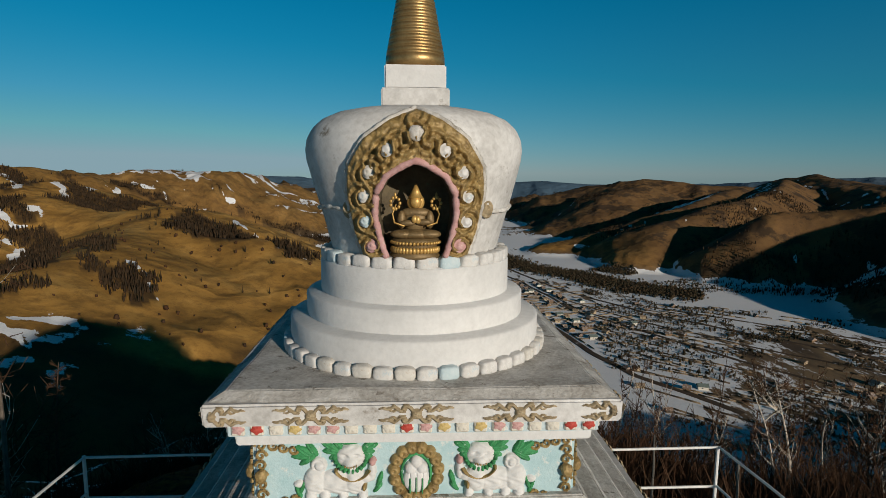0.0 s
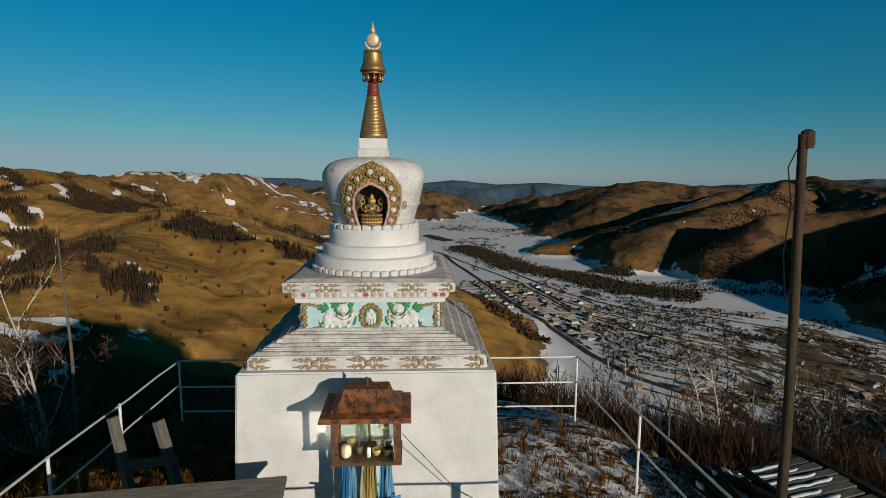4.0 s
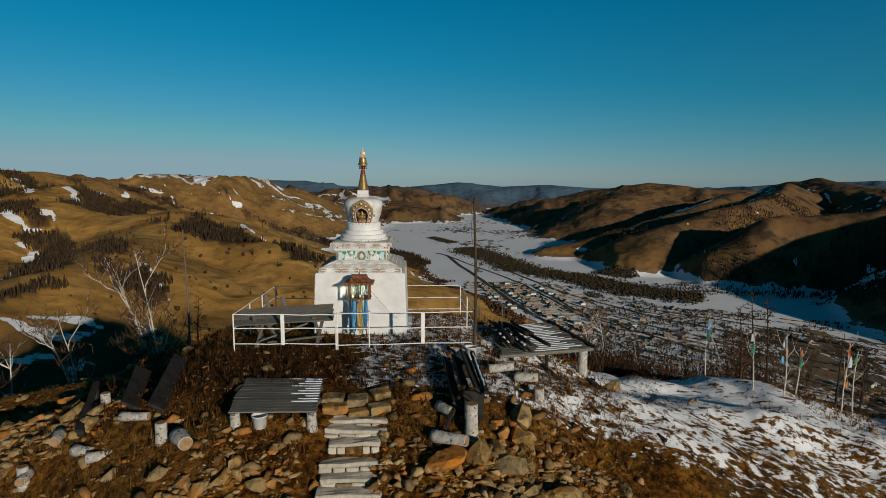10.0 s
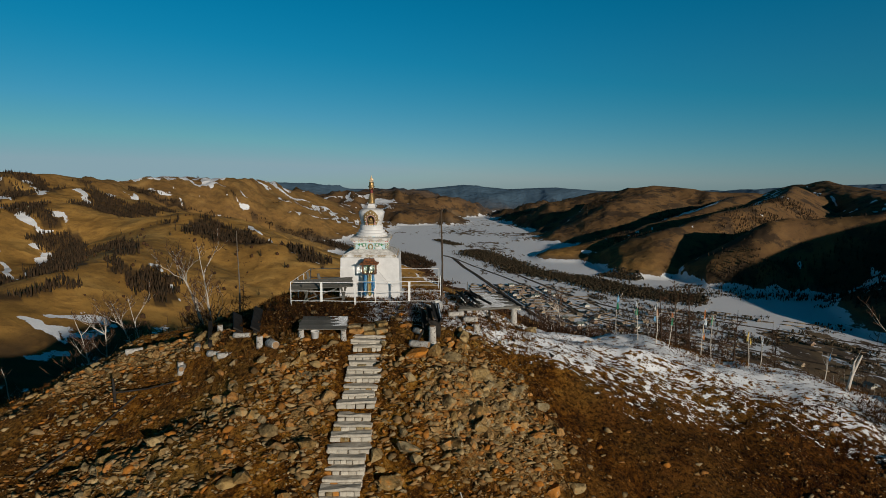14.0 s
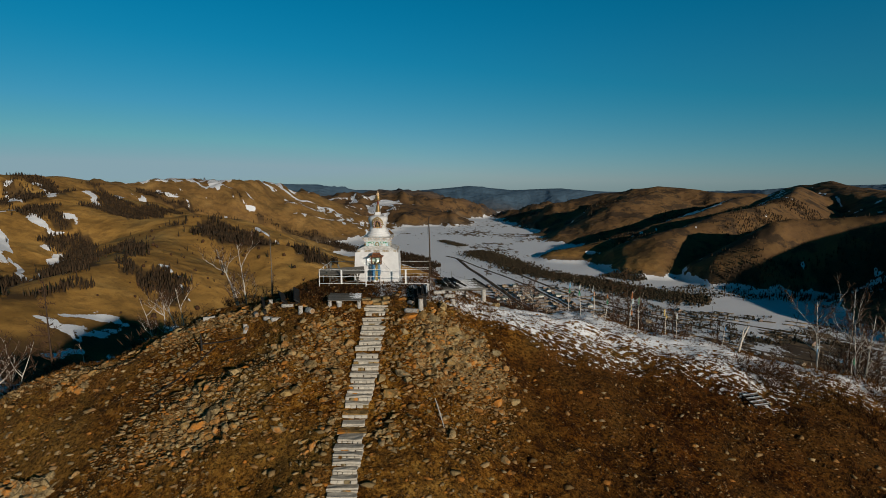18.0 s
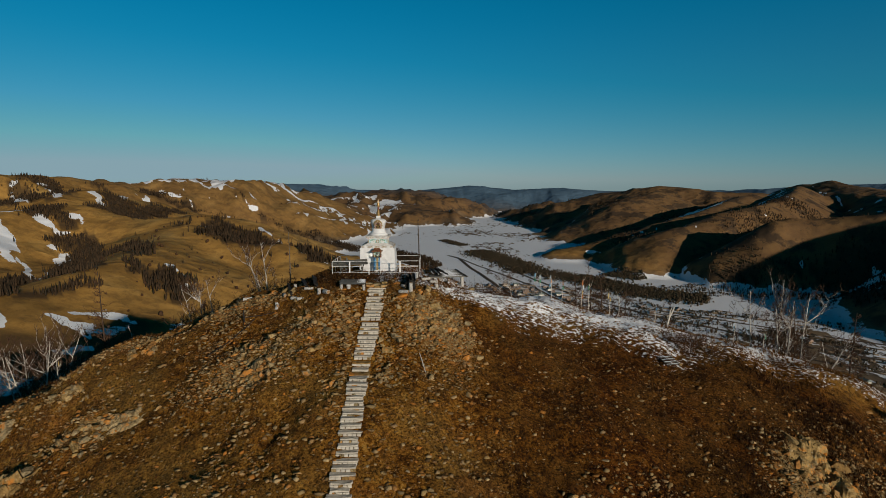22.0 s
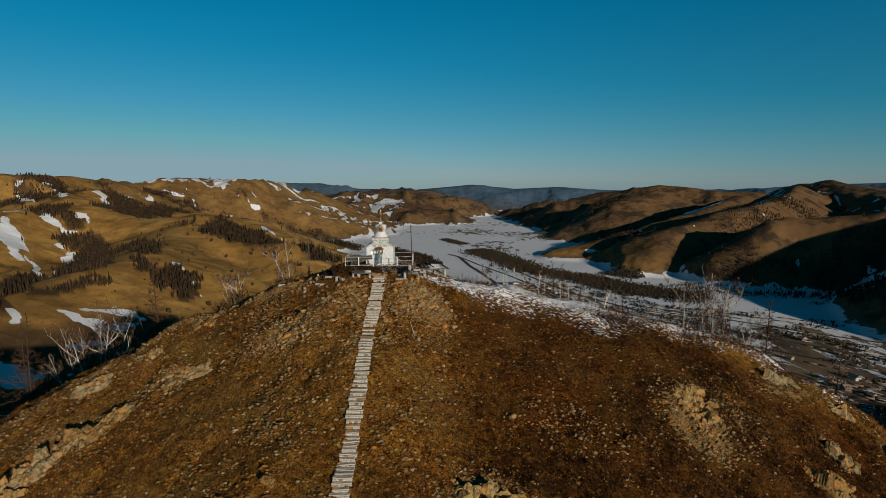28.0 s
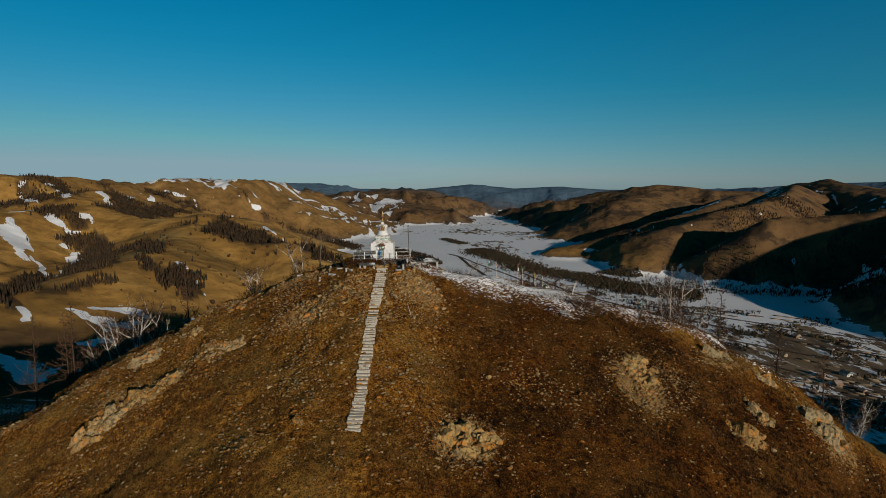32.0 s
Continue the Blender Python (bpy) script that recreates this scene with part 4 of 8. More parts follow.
for k in range(7):
    spiral(bm, (0, 0, -0.165 + 0.055 * k), 0.032, 1.2, 1 if k % 2 else -1, 1, 0.0085, 10)
for k in range(3):
    spiral(bm, (0.06 + 0.055 * k, 0, 0.165 - 0.012 * k), 0.028, 1.2, 1, -1, 0.008, 10)
    spiral(bm, (0.06 + 0.055 * k, 0, -0.165 + 0.012 * k), 0.028, 1.2, 1, 1, 0.008, 10)
ball(bm, (0.0, -0.01, 0.0), (0.035, 0.03, 0.04), 2, 0.2)
rim = bpy.data.meshes.new("panel_rim_scroll")
bm.to_mesh(rim)
bm.free()
rim.materials.append(GILT)
for side in SIDES:
    on_side(part("painted_panel", box(B(), (0, 0, 0), (1.68, 0.03, 0.385), 0.004), TURQ, stupa, "pale turquoise panel with white and green reliefs"), side, 0, 2.452, 0.852)
    for s in (-1, 1):
        for key in LION:
            on_side(part_mesh(key, LION[key], None, stupa), side, s * 0.42, 2.462, 0.868, -s, 1.05)
        on_side(part_mesh("rim_scroll", rim, None, stupa), side, s * 0.815, 2.452, 0.874, -s)
    bm = ball(B(), (0, 0, 0), (0.115, 0.012, 0.135), 3)
    on_side(part("medallion", bm, PALE_BLUE, stupa), side, 0, 2.455, 0.868)
    on_side(part_mesh("medallion_ring", ring_me, None, stupa, "scalloped gilt ring"), side, 0, 2.455, 0.868)
    on_side(part_mesh("medallion_flower", lily_me, None, stupa), side, 0, 2.455, 0.884)
    on_side(part_mesh("medallion_leaf", stems_me, None, stupa), side, 0, 2.455, 0.884)

# drums and lotus rings
for r, z0, z1 in ((0.81, 2.94, 3.152), (0.705, 3.10, 3.297), (0.613, 3.25, 3.51)):
    part("drum", lathe(B(), [(r - 0.012, z0), (r, z0 + 0.012), (r, z1 - 0.014), (r - 0.014, z1), (r - 0.16, z1 + 0.012)], 72, True, 0.006), WHITE, stupa, "white round drum step", True)
PETAL = surface("faded_lotus_paint", (0.50, 0.49, 0.47), (0.68, 0.67, 0.65), (0.46, 0.55, 0.60), 9, 60, 0.9, relief=0.5, dist=0.006, spots=0.57)
PETAL_TAN = surface("stained_lotus_paint", (0.47, 0.45, 0.41), (0.66, 0.64, 0.60), (0.45, 0.37, 0.27), 9, 60, 0.9, relief=0.5, dist=0.006, spots=0.60)


def petal_mesh(w, h, mat, seed):
    bm = ball(B(), (0, 0, 0), (1, 1, 1), 3)
    for v in bm.verts:
        c = [math.copysign(abs(q) ** 0.48, q) for q in v.co]
        k = 1 + 0.10 * noise.noise(v.co * 2.2 + Vector((seed, 0, 0)))
        v.co = Vector((c[0] * w * k, c[1] * 0.038 * k, c[2] * h * k * (1 - 0.15 * abs(v.co.x))))
    me = bpy.data.meshes.new("lotus_petal")
    bm.to_mesh(me)
    bm.free()
    me.materials.append(mat)
    me.polygons.foreach_set("use_smooth", [True] * len(me.polygons))
    return me


for r, z, count, h in ((0.818, 2.980, 44, 0.040), (0.572, 3.537, 28, 0.040)):
    kinds = [petal_mesh(2 * math.pi * r / count * 0.485, h, m, q) for q, m in enumerate((PETAL, PETAL_TAN, DOME_WHITE, PETAL, PALE_BLUE))]
    for k in range(count):
        a = 2 * math.pi * (k + 0.5) / count
        p = part_mesh("lotus_petal", kinds[(0, 1, 2, 3, 1, 0, 2, 4, 3, 1, 2)[(k * 7) % 11]], None, stupa)
        p.matrix_local = Matrix.Translation((r * math.sin(a), -r * math.cos(a), z + 0.003 * math.sin(k * 3.1))) @ pose(0, 0, 0, rz=math.degrees(a))
part("lotus_course", lathe(B(), [(0.50, 3.50), (0.565, 3.51), (0.57, 3.55), (0.53, 3.575)], 64), DOME_WHITE, stupa, smooth=True)

# the dome, opened in front for the niche
DOME = ((0.535, 3.56), (0.555, 3.64), (0.592, 3.78), (0.628, 3.91), (0.657, 4.02), (0.682, 4.12), (0.688, 4.18), (0.680, 4.245), (0.648, 4.31), (0.590, 4.365), (0.50, 4.405), (0.36, 4.435), (0.20, 4.452))


def dome_r(z):
    return float(np.interp(z, [q for _, q in DOME], [q for q, _ in DOME]))


def niche_half(z):
    """Half the width of the niche at that height."""
    return float(np.interp(z, (3.55, 3.66, 3.80, 3.93, 4.02, 4.075, 4.10), (0.150, 0.185, 0.215, 0.205, 0.150, 0.06, 0.0), left=0.15, right=0))


bm = B()
zs = np.concatenate((np.linspace(3.56, 4.30, 38), np.linspace(4.32, 4.452, 12)))
lathe(bm, [(dome_r(z), z) for z in zs], 128, False, 0.010)
bmesh.ops.delete(bm, geom=[f for f in bm.faces if f.calc_center_median().y < 0 and abs(f.calc_center_median().x) < niche_half(f.calc_center_median().z) + 0.025 and f.calc_center_median().z < 4.105], context="FACES")
part("dome", bm, DOME_WHITE, stupa, "bulbous white dome with flaking patches", True)
bm = B()
outline = [(-niche_half(z), z) for z in np.linspace(3.56, 4.098, 22)] + [(niche_half(z), z) for z in np.linspace(4.098, 3.56, 22)]
front = [bm.verts.new((x, -math.sqrt(max(dome_r(z) ** 2 - x * x, 0)) - 0.03, z)) for x, z in outline]
back = [bm.verts.new((x * 0.96, -0.34, z)) for x, z in outline]
for k in range(len(outline) - 1):
    bm.faces.new((front[k], front[k + 1], back[k + 1], back[k]))
bm.faces.new((front[-1], front[0], back[0], back[-1]))
bm.faces.new(back)
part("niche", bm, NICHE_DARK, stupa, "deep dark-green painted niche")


def arch(t, w, z0, zt, point):
    """A pointed horseshoe from foot to foot, t from -1 to 1."""
    s = abs(t)
    z = zt - (zt - z0) * s ** point
    h = float(np.interp((z - z0) / (zt - z0), (0, 0.2, 0.45, 0.62, 0.8, 0.92, 1.0), (0.78, 0.92, 1.0, 0.97, 0.72, 0.36, 0.0)))
    return math.copysign(h * w, t) if t else 0.0, z


ROSETTES = ((0.155, 4.16, 0.033), (0.255, 4.045, 0.032), (0.286, 3.915, 0.031), (0.282, 3.775, 0.031), (0.248, 3.635, 0.034))


def carving(x, z):
    """Scroll leaves that coil about the rosettes."""
    out = 0.014 * noise.noise((x * 20, z * 20, 3.0)) + 0.014 * abs(noise.noise((x * 42, z * 42, 5.0))) + 0.008 * noise.noise((x * 90, z * 90, 8.0))
    for cx, cz, r in [(sg * q[0], q[1], q[2]) for q in ROSETTES for sg in (-1, 1)] + [(0, 4.245, 0.042), (-0.08, 4.20, 0.02), (0.08, 4.20, 0.02), (0, 4.335, 0.02), (-0.20, 4.105, 0.015), (0.20, 4.105, 0.015)]:
        d, a = math.hypot(x - cx, z - cz), math.atan2(z - cz, x - cx)
        out += 0.022 * math.cos(2 * a * (1 if cx > 0 else -1) + d * 150) * math.exp(-((d - 0.05) / 0.035) ** 2) + 0.014 * math.exp(-((d - r - 0.008) / 0.007) ** 2)
    return out


bm = B()
rows = []
for k in range(261):
    t = -1 + 2 * k / 260
    ox, oz = arch(t, 0.385, 3.565, 4.395, 1.25)
    iz = 3.565 + (4.10 - 3.565) * (1 - abs(t) ** 1.35)
    ix = math.copysign(niche_half(min(iz, 4.099)) + 0.012, t) if abs(t) > 0.005 else 0.0
    row = []
    for j in range(29):
        q = j / 28
        x, z = ix + (ox - ix) * q, iz + (oz - iz) * q
        y = -math.sqrt(max(dome_r(z) ** 2 - x * x, 0.01)) - (0.056 + carving(x, z) if 0 < j < 28 else 0.005)
        row.append(bm.verts.new((x, y, z)))
    rows.append(row)
for a, b in zip(rows, rows[1:]):
    for j in range(28):
        bm.faces.new((a[j], b[j], b[j + 1], a[j + 1]))
niche_frame = part("niche_frame", bm, GILT, stupa, "carved gilt arch around the niche", True)
inner, outer = [], []
for k in range(91):
    t = -1 + 2 * k / 90
    iz = 3.565 + (4.10 - 3.565) * (1 - abs(t) ** 1.35)
    ix = math.copysign(niche_half(min(iz, 4.099)) + 0.010, t) if abs(t) > 0.005 else 0.0
    inner.append((ix, -math.sqrt(max(dome_r(iz) ** 2 - ix * ix, 0.01)) - 0.056, iz + 0.004))
    ox, oz = arch(t, 0.385, 3.565, 4.395, 1.25)
    outer.append((ox, -math.sqrt(max(dome_r(oz) ** 2 - ox * ox, 0.01)) - 0.018, oz))
bm = sweep(B(), inner, [0.019 + 0.003 * math.sin(k * 1.7) * math.sin(k * 0.6) for k in range(91)], 8)
bm2 = sweep(B(), outer, [0.017 + 0.003 * math.sin(k * 2.3) for k in range(91)], 8)
part("inner_moulding", bm, PINK, niche_frame, "pink painted inner moulding", True)
part("outer_moulding", bm2, LEDGE, niche_frame, "", True)
for (x, z, r), mats in zip(ROSETTES, ((DOME_WHITE, DOME_WHITE), (PETAL_TAN, DOME_WHITE), (PETAL, PETAL), (PALE_BLUE, DOME_WHITE), (PINK, PINK))):
    for sg, mat in zip((-1, 1), mats):
        bm = ball(B(), (0, 0, 0), (r * 1.12, 0.016, r * 1.12), 3, 0.12, x * 30 + sg)
        for v in bm.verts:
            v.co.y += 0.006 * math.cos(math.hypot(v.co.x, v.co.z) / r * 7)
        ob = part("rosette", bm, mat, niche_frame, "", True)
        ob.matrix_local = pose(sg * x, -math.sqrt(dome_r(z) ** 2 - x * x) - 0.066, z, rz=sg * 24)
part("top_rosette", ball(B(), (0, -math.sqrt(dome_r(4.245) ** 2) - 0.064, 4.245), (0.040, 0.022, 0.043), 3, 0.15, 2), LEDGE, niche_frame, "", True)
# a worn band with knots round the dome
part("dome_band", sweep(B(), [((dome_r(3.83) + 0.004) * math.sin(a), -(dome_r(3.83) + 0.004) * math.cos(a), 3.83 + 0.01 * math.sin(5 * a)) for a in [0.68 + k * (2 * math.pi - 1.36) / 90 for k in range(91)]], [0.014 + 0.005 * math.sin(k * 2.1) for k in range(91)], 6), LEDGE, stupa, "crumbling moulded band", True)
knot = relief("dome_knot", lambda u, v: 0.035 * np.clip(1 - (u / 0.055) ** 2 - (v / 0.062) ** 2, 0, 1) ** 0.5 * (0.75 + 0.25 * np.cos(np.hypot(u, v) * 190)), 0.12, 0.13, 40, 40, SCROLL)
for k, a in enumerate((-0.66, 0.74, -1.75, 1.75, 2.7, -2.7)):
    ob = part_mesh("dome_knot", knot, None, stupa, "flaking gilt knot")
    ob.matrix_local = pose(0, 0, 0, rz=math.degrees(a)) @ pose(0, -dome_r(3.84) + 0.004, 3.845, -12)

# a seated gilt statue in the niche, as one plain shape
BRONZE = surface("dusty_bronze", (0.13, 0.085, 0.035), (0.26, 0.18, 0.085), (0.34, 0.24, 0.11), 22, 90, 0.55, 0.35, 0.4, 0.003, 0.62)
BRIGHT = surface("bright_gilt", (0.46, 0.27, 0.075), (0.62, 0.40, 0.13), None, 14, 60, 0.45, 0.4, 0.2, 0.002)
bm = B()


def slot(k):
    for f in bm.faces:
        if not f.tag:
            f.material_index, f.tag = k, True


lathe(bm, [(0.0, 3.575), (0.112, 3.575), (0.118, 3.590), (0.104, 3.602), (0.098, 3.64), (0.108, 3.655), (0.104, 3.672), (0.0, 3.676)], 32, False)
for c, s in (((0, 0, 3.695), (0.098, 0.07, 0.030)), ((-0.06, -0.03, 3.697), (0.055, 0.04, 0.024)), ((0.06, -0.03, 3.697), (0.055, 0.04, 0.024)), ((0, 0.01, 3.765), (0.056, 0.04, 0.072)), ((0, 0.005, 3.805), (0.070, 0.034, 0.030)),
             ((-0.064, -0.012, 3.77), (0.019, 0.022, 0.048)), ((0.064, -0.012, 3.77), (0.019, 0.022, 0.048)), ((-0.036, -0.042, 3.755), (0.036, 0.016, 0.016)), ((0.036, -0.042, 3.760), (0.036, 0.016, 0.016))):
    ball(bm, c, s, 3)
slot(0)
for k in range(22):
    a = math.pi * (k - 10.5) / 21
    ball(bm, (0.106 * math.sin(a), -0.106 * math.cos(a), 3.618), (0.010, 0.010, 0.017), 2)
    ball(bm, (0.110 * math.sin(a), -0.110 * math.cos(a), 3.655), (0.009, 0.008, 0.010), 1)
for c, s in (((0, -0.012, 3.862), (0.027, 0.028, 0.034)), ((0, 0.004, 3.86), (0.040, 0.018, 0.046)), ((-0.006, -0.055, 3.775), (0.014, 0.012, 0.020)), ((0.008, -0.055, 3.772), (0.014, 0.012, 0.020))):
    ball(bm, c, s, 3)
tube(bm, (0, -0.006, 3.880), (0, 0.0, 3.955), 0.033, 0.004, 16)
for sg in (-1, 1):
    sweep(bm, [(sg * 0.05, -0.05, 3.74), (sg * 0.095, -0.03, 3.755), (sg * 0.105, -0.02, 3.80), (sg * 0.088, -0.02, 3.85)], [0.005, 0.005, 0.004, 0.003], 6)
    for k in range(9):
        a = 2 * math.pi * k / 9
        ball(bm, (sg * 0.092 + 0.021 * math.cos(a), -0.02, 3.855 + 0.030 * math.sin(a)), (0.008, 0.006, 0.011), 1)
    ball(bm, (sg * 0.092, -0.02, 3.897), (0.006, 0.005, 0.016), 1)
slot(1)
figure = part("seated_statue", bm, BRONZE, None, smooth=True)
figure.data.materials.append(BRIGHT)
figure.matrix_basis = pose(0.0, -0.49, 3.56) @ Matrix.Diagonal((1.26, 1.1, 1.10, 1)) @ pose(0, 0, -3.572)
tagged(figure, "small gilt seated statue inside the stupa niche", "statue")

# harmika and spire
part("harmika_step", worn(frustum(B(), 0.208, 4.44, 0.208, 4.552, 0.008), 0.004, 2), DOME_WHITE, stupa)
part("harmika", worn(frustum(B(), 0.187, 4.55, 0.187, 4.692, 0.008), 0.003, 2), WHITE, stupa, "white square block under the spire")
prof = [(0.0, 4.68), (0.165, 4.69), (0.188, 4.72), (0.186, 4.765)]
for k in range(13):
    z = 4.772 + k * 0.037
    r = 0.183 - 0.0072 * k
    prof += [(r * 0.93, z), (r, z + 0.006), (r * 0.985, z + 0.030)]
prof += [(0.085, 5.255), (0.0, 5.256)]
part("spire_cone", lathe(B(), prof, 40, False), GOLD, stupa, "tapering gilt rings", True)
prof = []
for k in range(5):
    z, r = 5.25 + 0.034 * k, 0.090 - 0.004 * k
    prof += [(r * 0.85, z), (r, z + 0.01), (r * 0.97, z + 0.026)]
part("spire_neck", lathe(B(), prof, 32), RED_PAINT, stupa, "dark red neck of the spire", True)
part("parasol_base", lathe(B(), [(0.03, 5.42), (0.07, 5.43), (0.072, 5.55), (0.03, 5.56)], 28), RED_PAINT, stupa, smooth=True)
for k in range(9):
    a = 2 * math.pi * k / 9
    part("parasol_bell", ball(lathe(B(), [(0.030, 0), (0.024, 0.03), (0.012, 0.055), (0.01, 0.075)], 10), (0, 0, -0.004), (0.012, 0.012, 0.014), 1), GOLD, stupa, smooth=True).matrix_local = pose(0.122 * math.cos(a), 0.122 * math.sin(a), 5.455)
part("parasol_rim", lathe(B(), [(0.10, 5.535), (0.148, 5.535), (0.150, 5.555), (0.10, 5.56)], 32), GOLD, stupa, smooth=True)
part("parasol", lathe(B(), [(0.09, 5.565), (0.172, 5.575), (0.174, 5.60), (0.15, 5.635), (0.132, 5.70), (0.124, 5.79), (0.122, 5.835), (0.05, 5.84)], 36), GOLD, stupa, "bell-shaped gilt parasol", True)
bm = B()
for k in range(16):
    a0, a1 = math.pi * (1.0 + k / 16) - 0.0, math.pi * (1.0 + (k + 1) / 16)
    w = math.sin(math.pi * (k + 0.5) / 16)
    tube(bm, (0.10 * math.cos(a0), 0, 5.955 + 0.10 * math.sin(a0)), (0.10 * math.cos(a1), 0, 5.955 + 0.10 * math.sin(a1)), 0.010 + 0.020 * w, 0.010 + 0.020 * w, 8, True)
part("crescent", bm, PALE_GOLD, stupa, "pale gold crescent", True)
part("sun_disc", ball(B(), (0, 0, 5.985), (0.085, 0.03, 0.085), 3), PALE_GOLD, stupa, smooth=True)
part("flame", lathe(B(), [(0.0, 6.05), (0.03, 6.07), (0.036, 6.10), (0.022, 6.14), (0.01, 6.18), (0.0, 6.215)], 14, False), PALE_GOLD, stupa, smooth=True)


# ---- the fence round the stupa ----
fence = thing("fence", "white painted steel pipe fence around the stupa, slightly bent", "fence")


def post(x, y, z0, z1, r=0.021, name="post"):
    part(name, tube(B(), (x, y, z0), (x, y, z1), r, r, 8), RAIL, fence)


def rail(a, b, r=0.016):
    bm = B()
    pts = [Vector(a).lerp(Vector(b), k / 6) + Vector((0, 0, 0.012 * math.sin(k * 2.1 + a[2] * 9))) * (0 < k < 6) for k in range(7)]
    part("rail", sweep(bm, pts, [r] * 7, 7), RAIL, fence)


FY = -3.36
for x, z0, z1 in ((-3.65, -0.45, 1.035), (-0.57, -0.28, 1.03), (-0.52, -0.3, 1.06), (0.445, -0.3, 1.07), (3.72, -0.35, 1.075)):
    post(x, FY, z0, z1)
for x, z0, z1 in ((-2.175, 0.06, 1.0), (2.095, 0.10, 1.04)):
    part("flat_upright", box(B(), (x, FY - 0.02, (z0 + z1) / 2), (0.115, 0.012, z1 - z0), 0.003), RAIL, fence, "broad white flat upright")
for zl, zr in ((1.02, 0.985), (0.575, 0.565), (0.10, 0.075)):
    rail((-3.65, FY, zl), (-0.57, FY, zr))
for zl, zr in ((1.035, 1.06), (0.545, 0.585), (0.03, 0.10)):
    rail((-0.52, FY, zl), (3.72, FY, zr))
LB, RB = (-3.88, 2.80), (3.73, 2.64)
for y, f in ((-1.36, 0.33), (0.42, 0.62), (2.80, 1.0)):
    x, zt = -3.65 + f * -0.23, 1.02 - f * 0.33
    post(x, y, zt - 1.35, zt + 0.02)
for dz in (0.0, -0.45):
    rail((-3.65, FY, 1.02 + dz), (LB[0], LB[1], 0.69 + dz))
for y, f in ((-0.4, 0.5), (2.64, 1.0)):
    zt = 1.06 - 0.32 * f
    post(3.72, y, zt - 1.35, zt + 0.01)
for dz in (0.0, -0.50):
    rail((3.72, FY, 1.05 + dz), (RB[0], RB[1], 0.74 + dz))
for dz in (0.0, -0.51, -1.0):
    rail((LB[0], LB[1], 0.69 + dz), (RB[0], RB[1], 0.74 + dz))


# ---- loose stone and wood on the hilltop ----
def hull_rock(seed, n=13, squash=0.72):
    """An angular stone about 1 m across: the hull of a few points."""
    r = random.Random(seed)
    bm = B()
    for _ in range(n):
        v = Vector((r.gauss(0, 1), r.gauss(0, 1), r.gauss(0, 1))).normalized() * r.uniform(0.40, 0.56)
        bm.verts.new((v.x * 1.15, v.y * 0.9, v.z * squash))
    h = bmesh.ops.convex_hull(bm, input=list(bm.verts))
    bmesh.ops.delete(bm, geom=[g for g in h["geom_interior"] if isinstance(g, bmesh.types.BMVert)], context="VERTS")
    bmesh.ops.triangulate(bm, faces=list(bm.faces))
    me = bpy.data.meshes.new("stone")
    bm.to_mesh(me)
    bm.free()
    return me


HULLS = [hull_rock(k, 11 + k % 5, (0.55, 0.72, 0.9)[k % 3]) for k in range(12)]
GRIT = [hull_rock(60 + k, 6, 0.7) for k in range(6)]


def facet_rock(seed, sub, squash):
    """A weathered angular stone about 1 m across: a ball cut by planes, its faces roughened."""
    r = random.Random(seed)
    planes = [(Vector((r.gauss(0, 1), r.gauss(0, 1), r.gauss(0, 1))).normalized(), r.uniform(0.42, 0.80)) for _ in range(12)]
    bm = B()
    bmesh.ops.create_icosphere(bm, subdivisions=sub, radius=1.0)
    for v in bm.verts:
        d = v.co.normalized()
        q = min([1.0] + [off / d.dot(n) for n, off in planes if d.dot(n) > 0.1])
        q *= 1.15 + 0.05 * noise.noise(d * 2.6 + Vector((seed, 0, 0))) + 0.07 * noise.noise(d * 6.5 + Vector((0, seed, 0)))
        v.co = Vector((d.x * 0.66, d.y * 0.54, d.z * 0.6 * squash)) * q
    me = bpy.data.meshes.new("stone")
    bm.to_mesh(me)
    bm.free()
    me.materials.append(STONE)
    return me


ROCKS = [facet_rock(k, 2, (0.6, 0.78, 0.95)[k % 3]) if k % 3 == 0 else hull_rock(80 + k, 15 + k % 6, (0.5, 0.7, 0.9)[k % 3]) for k in range(12)]
CRAGS = [facet_rock(30 + k, 3, (0.65, 0.85, 1.05)[k % 3]) if k % 3 == 0 else hull_rock(110 + k, 20 + k % 8, (0.6, 0.8, 1.05)[k % 3]) for k in range(12)]
for me in ROCKS + CRAGS:
    if not me.materials:
        me.materials.append(STONE)


def arrays(me):
    v = np.empty(len(me.vertices) * 3)
    me.vertices.foreach_get("co", v)
    return v.reshape(-1, 3), [tuple(p.vertices) for p in me.polygons]


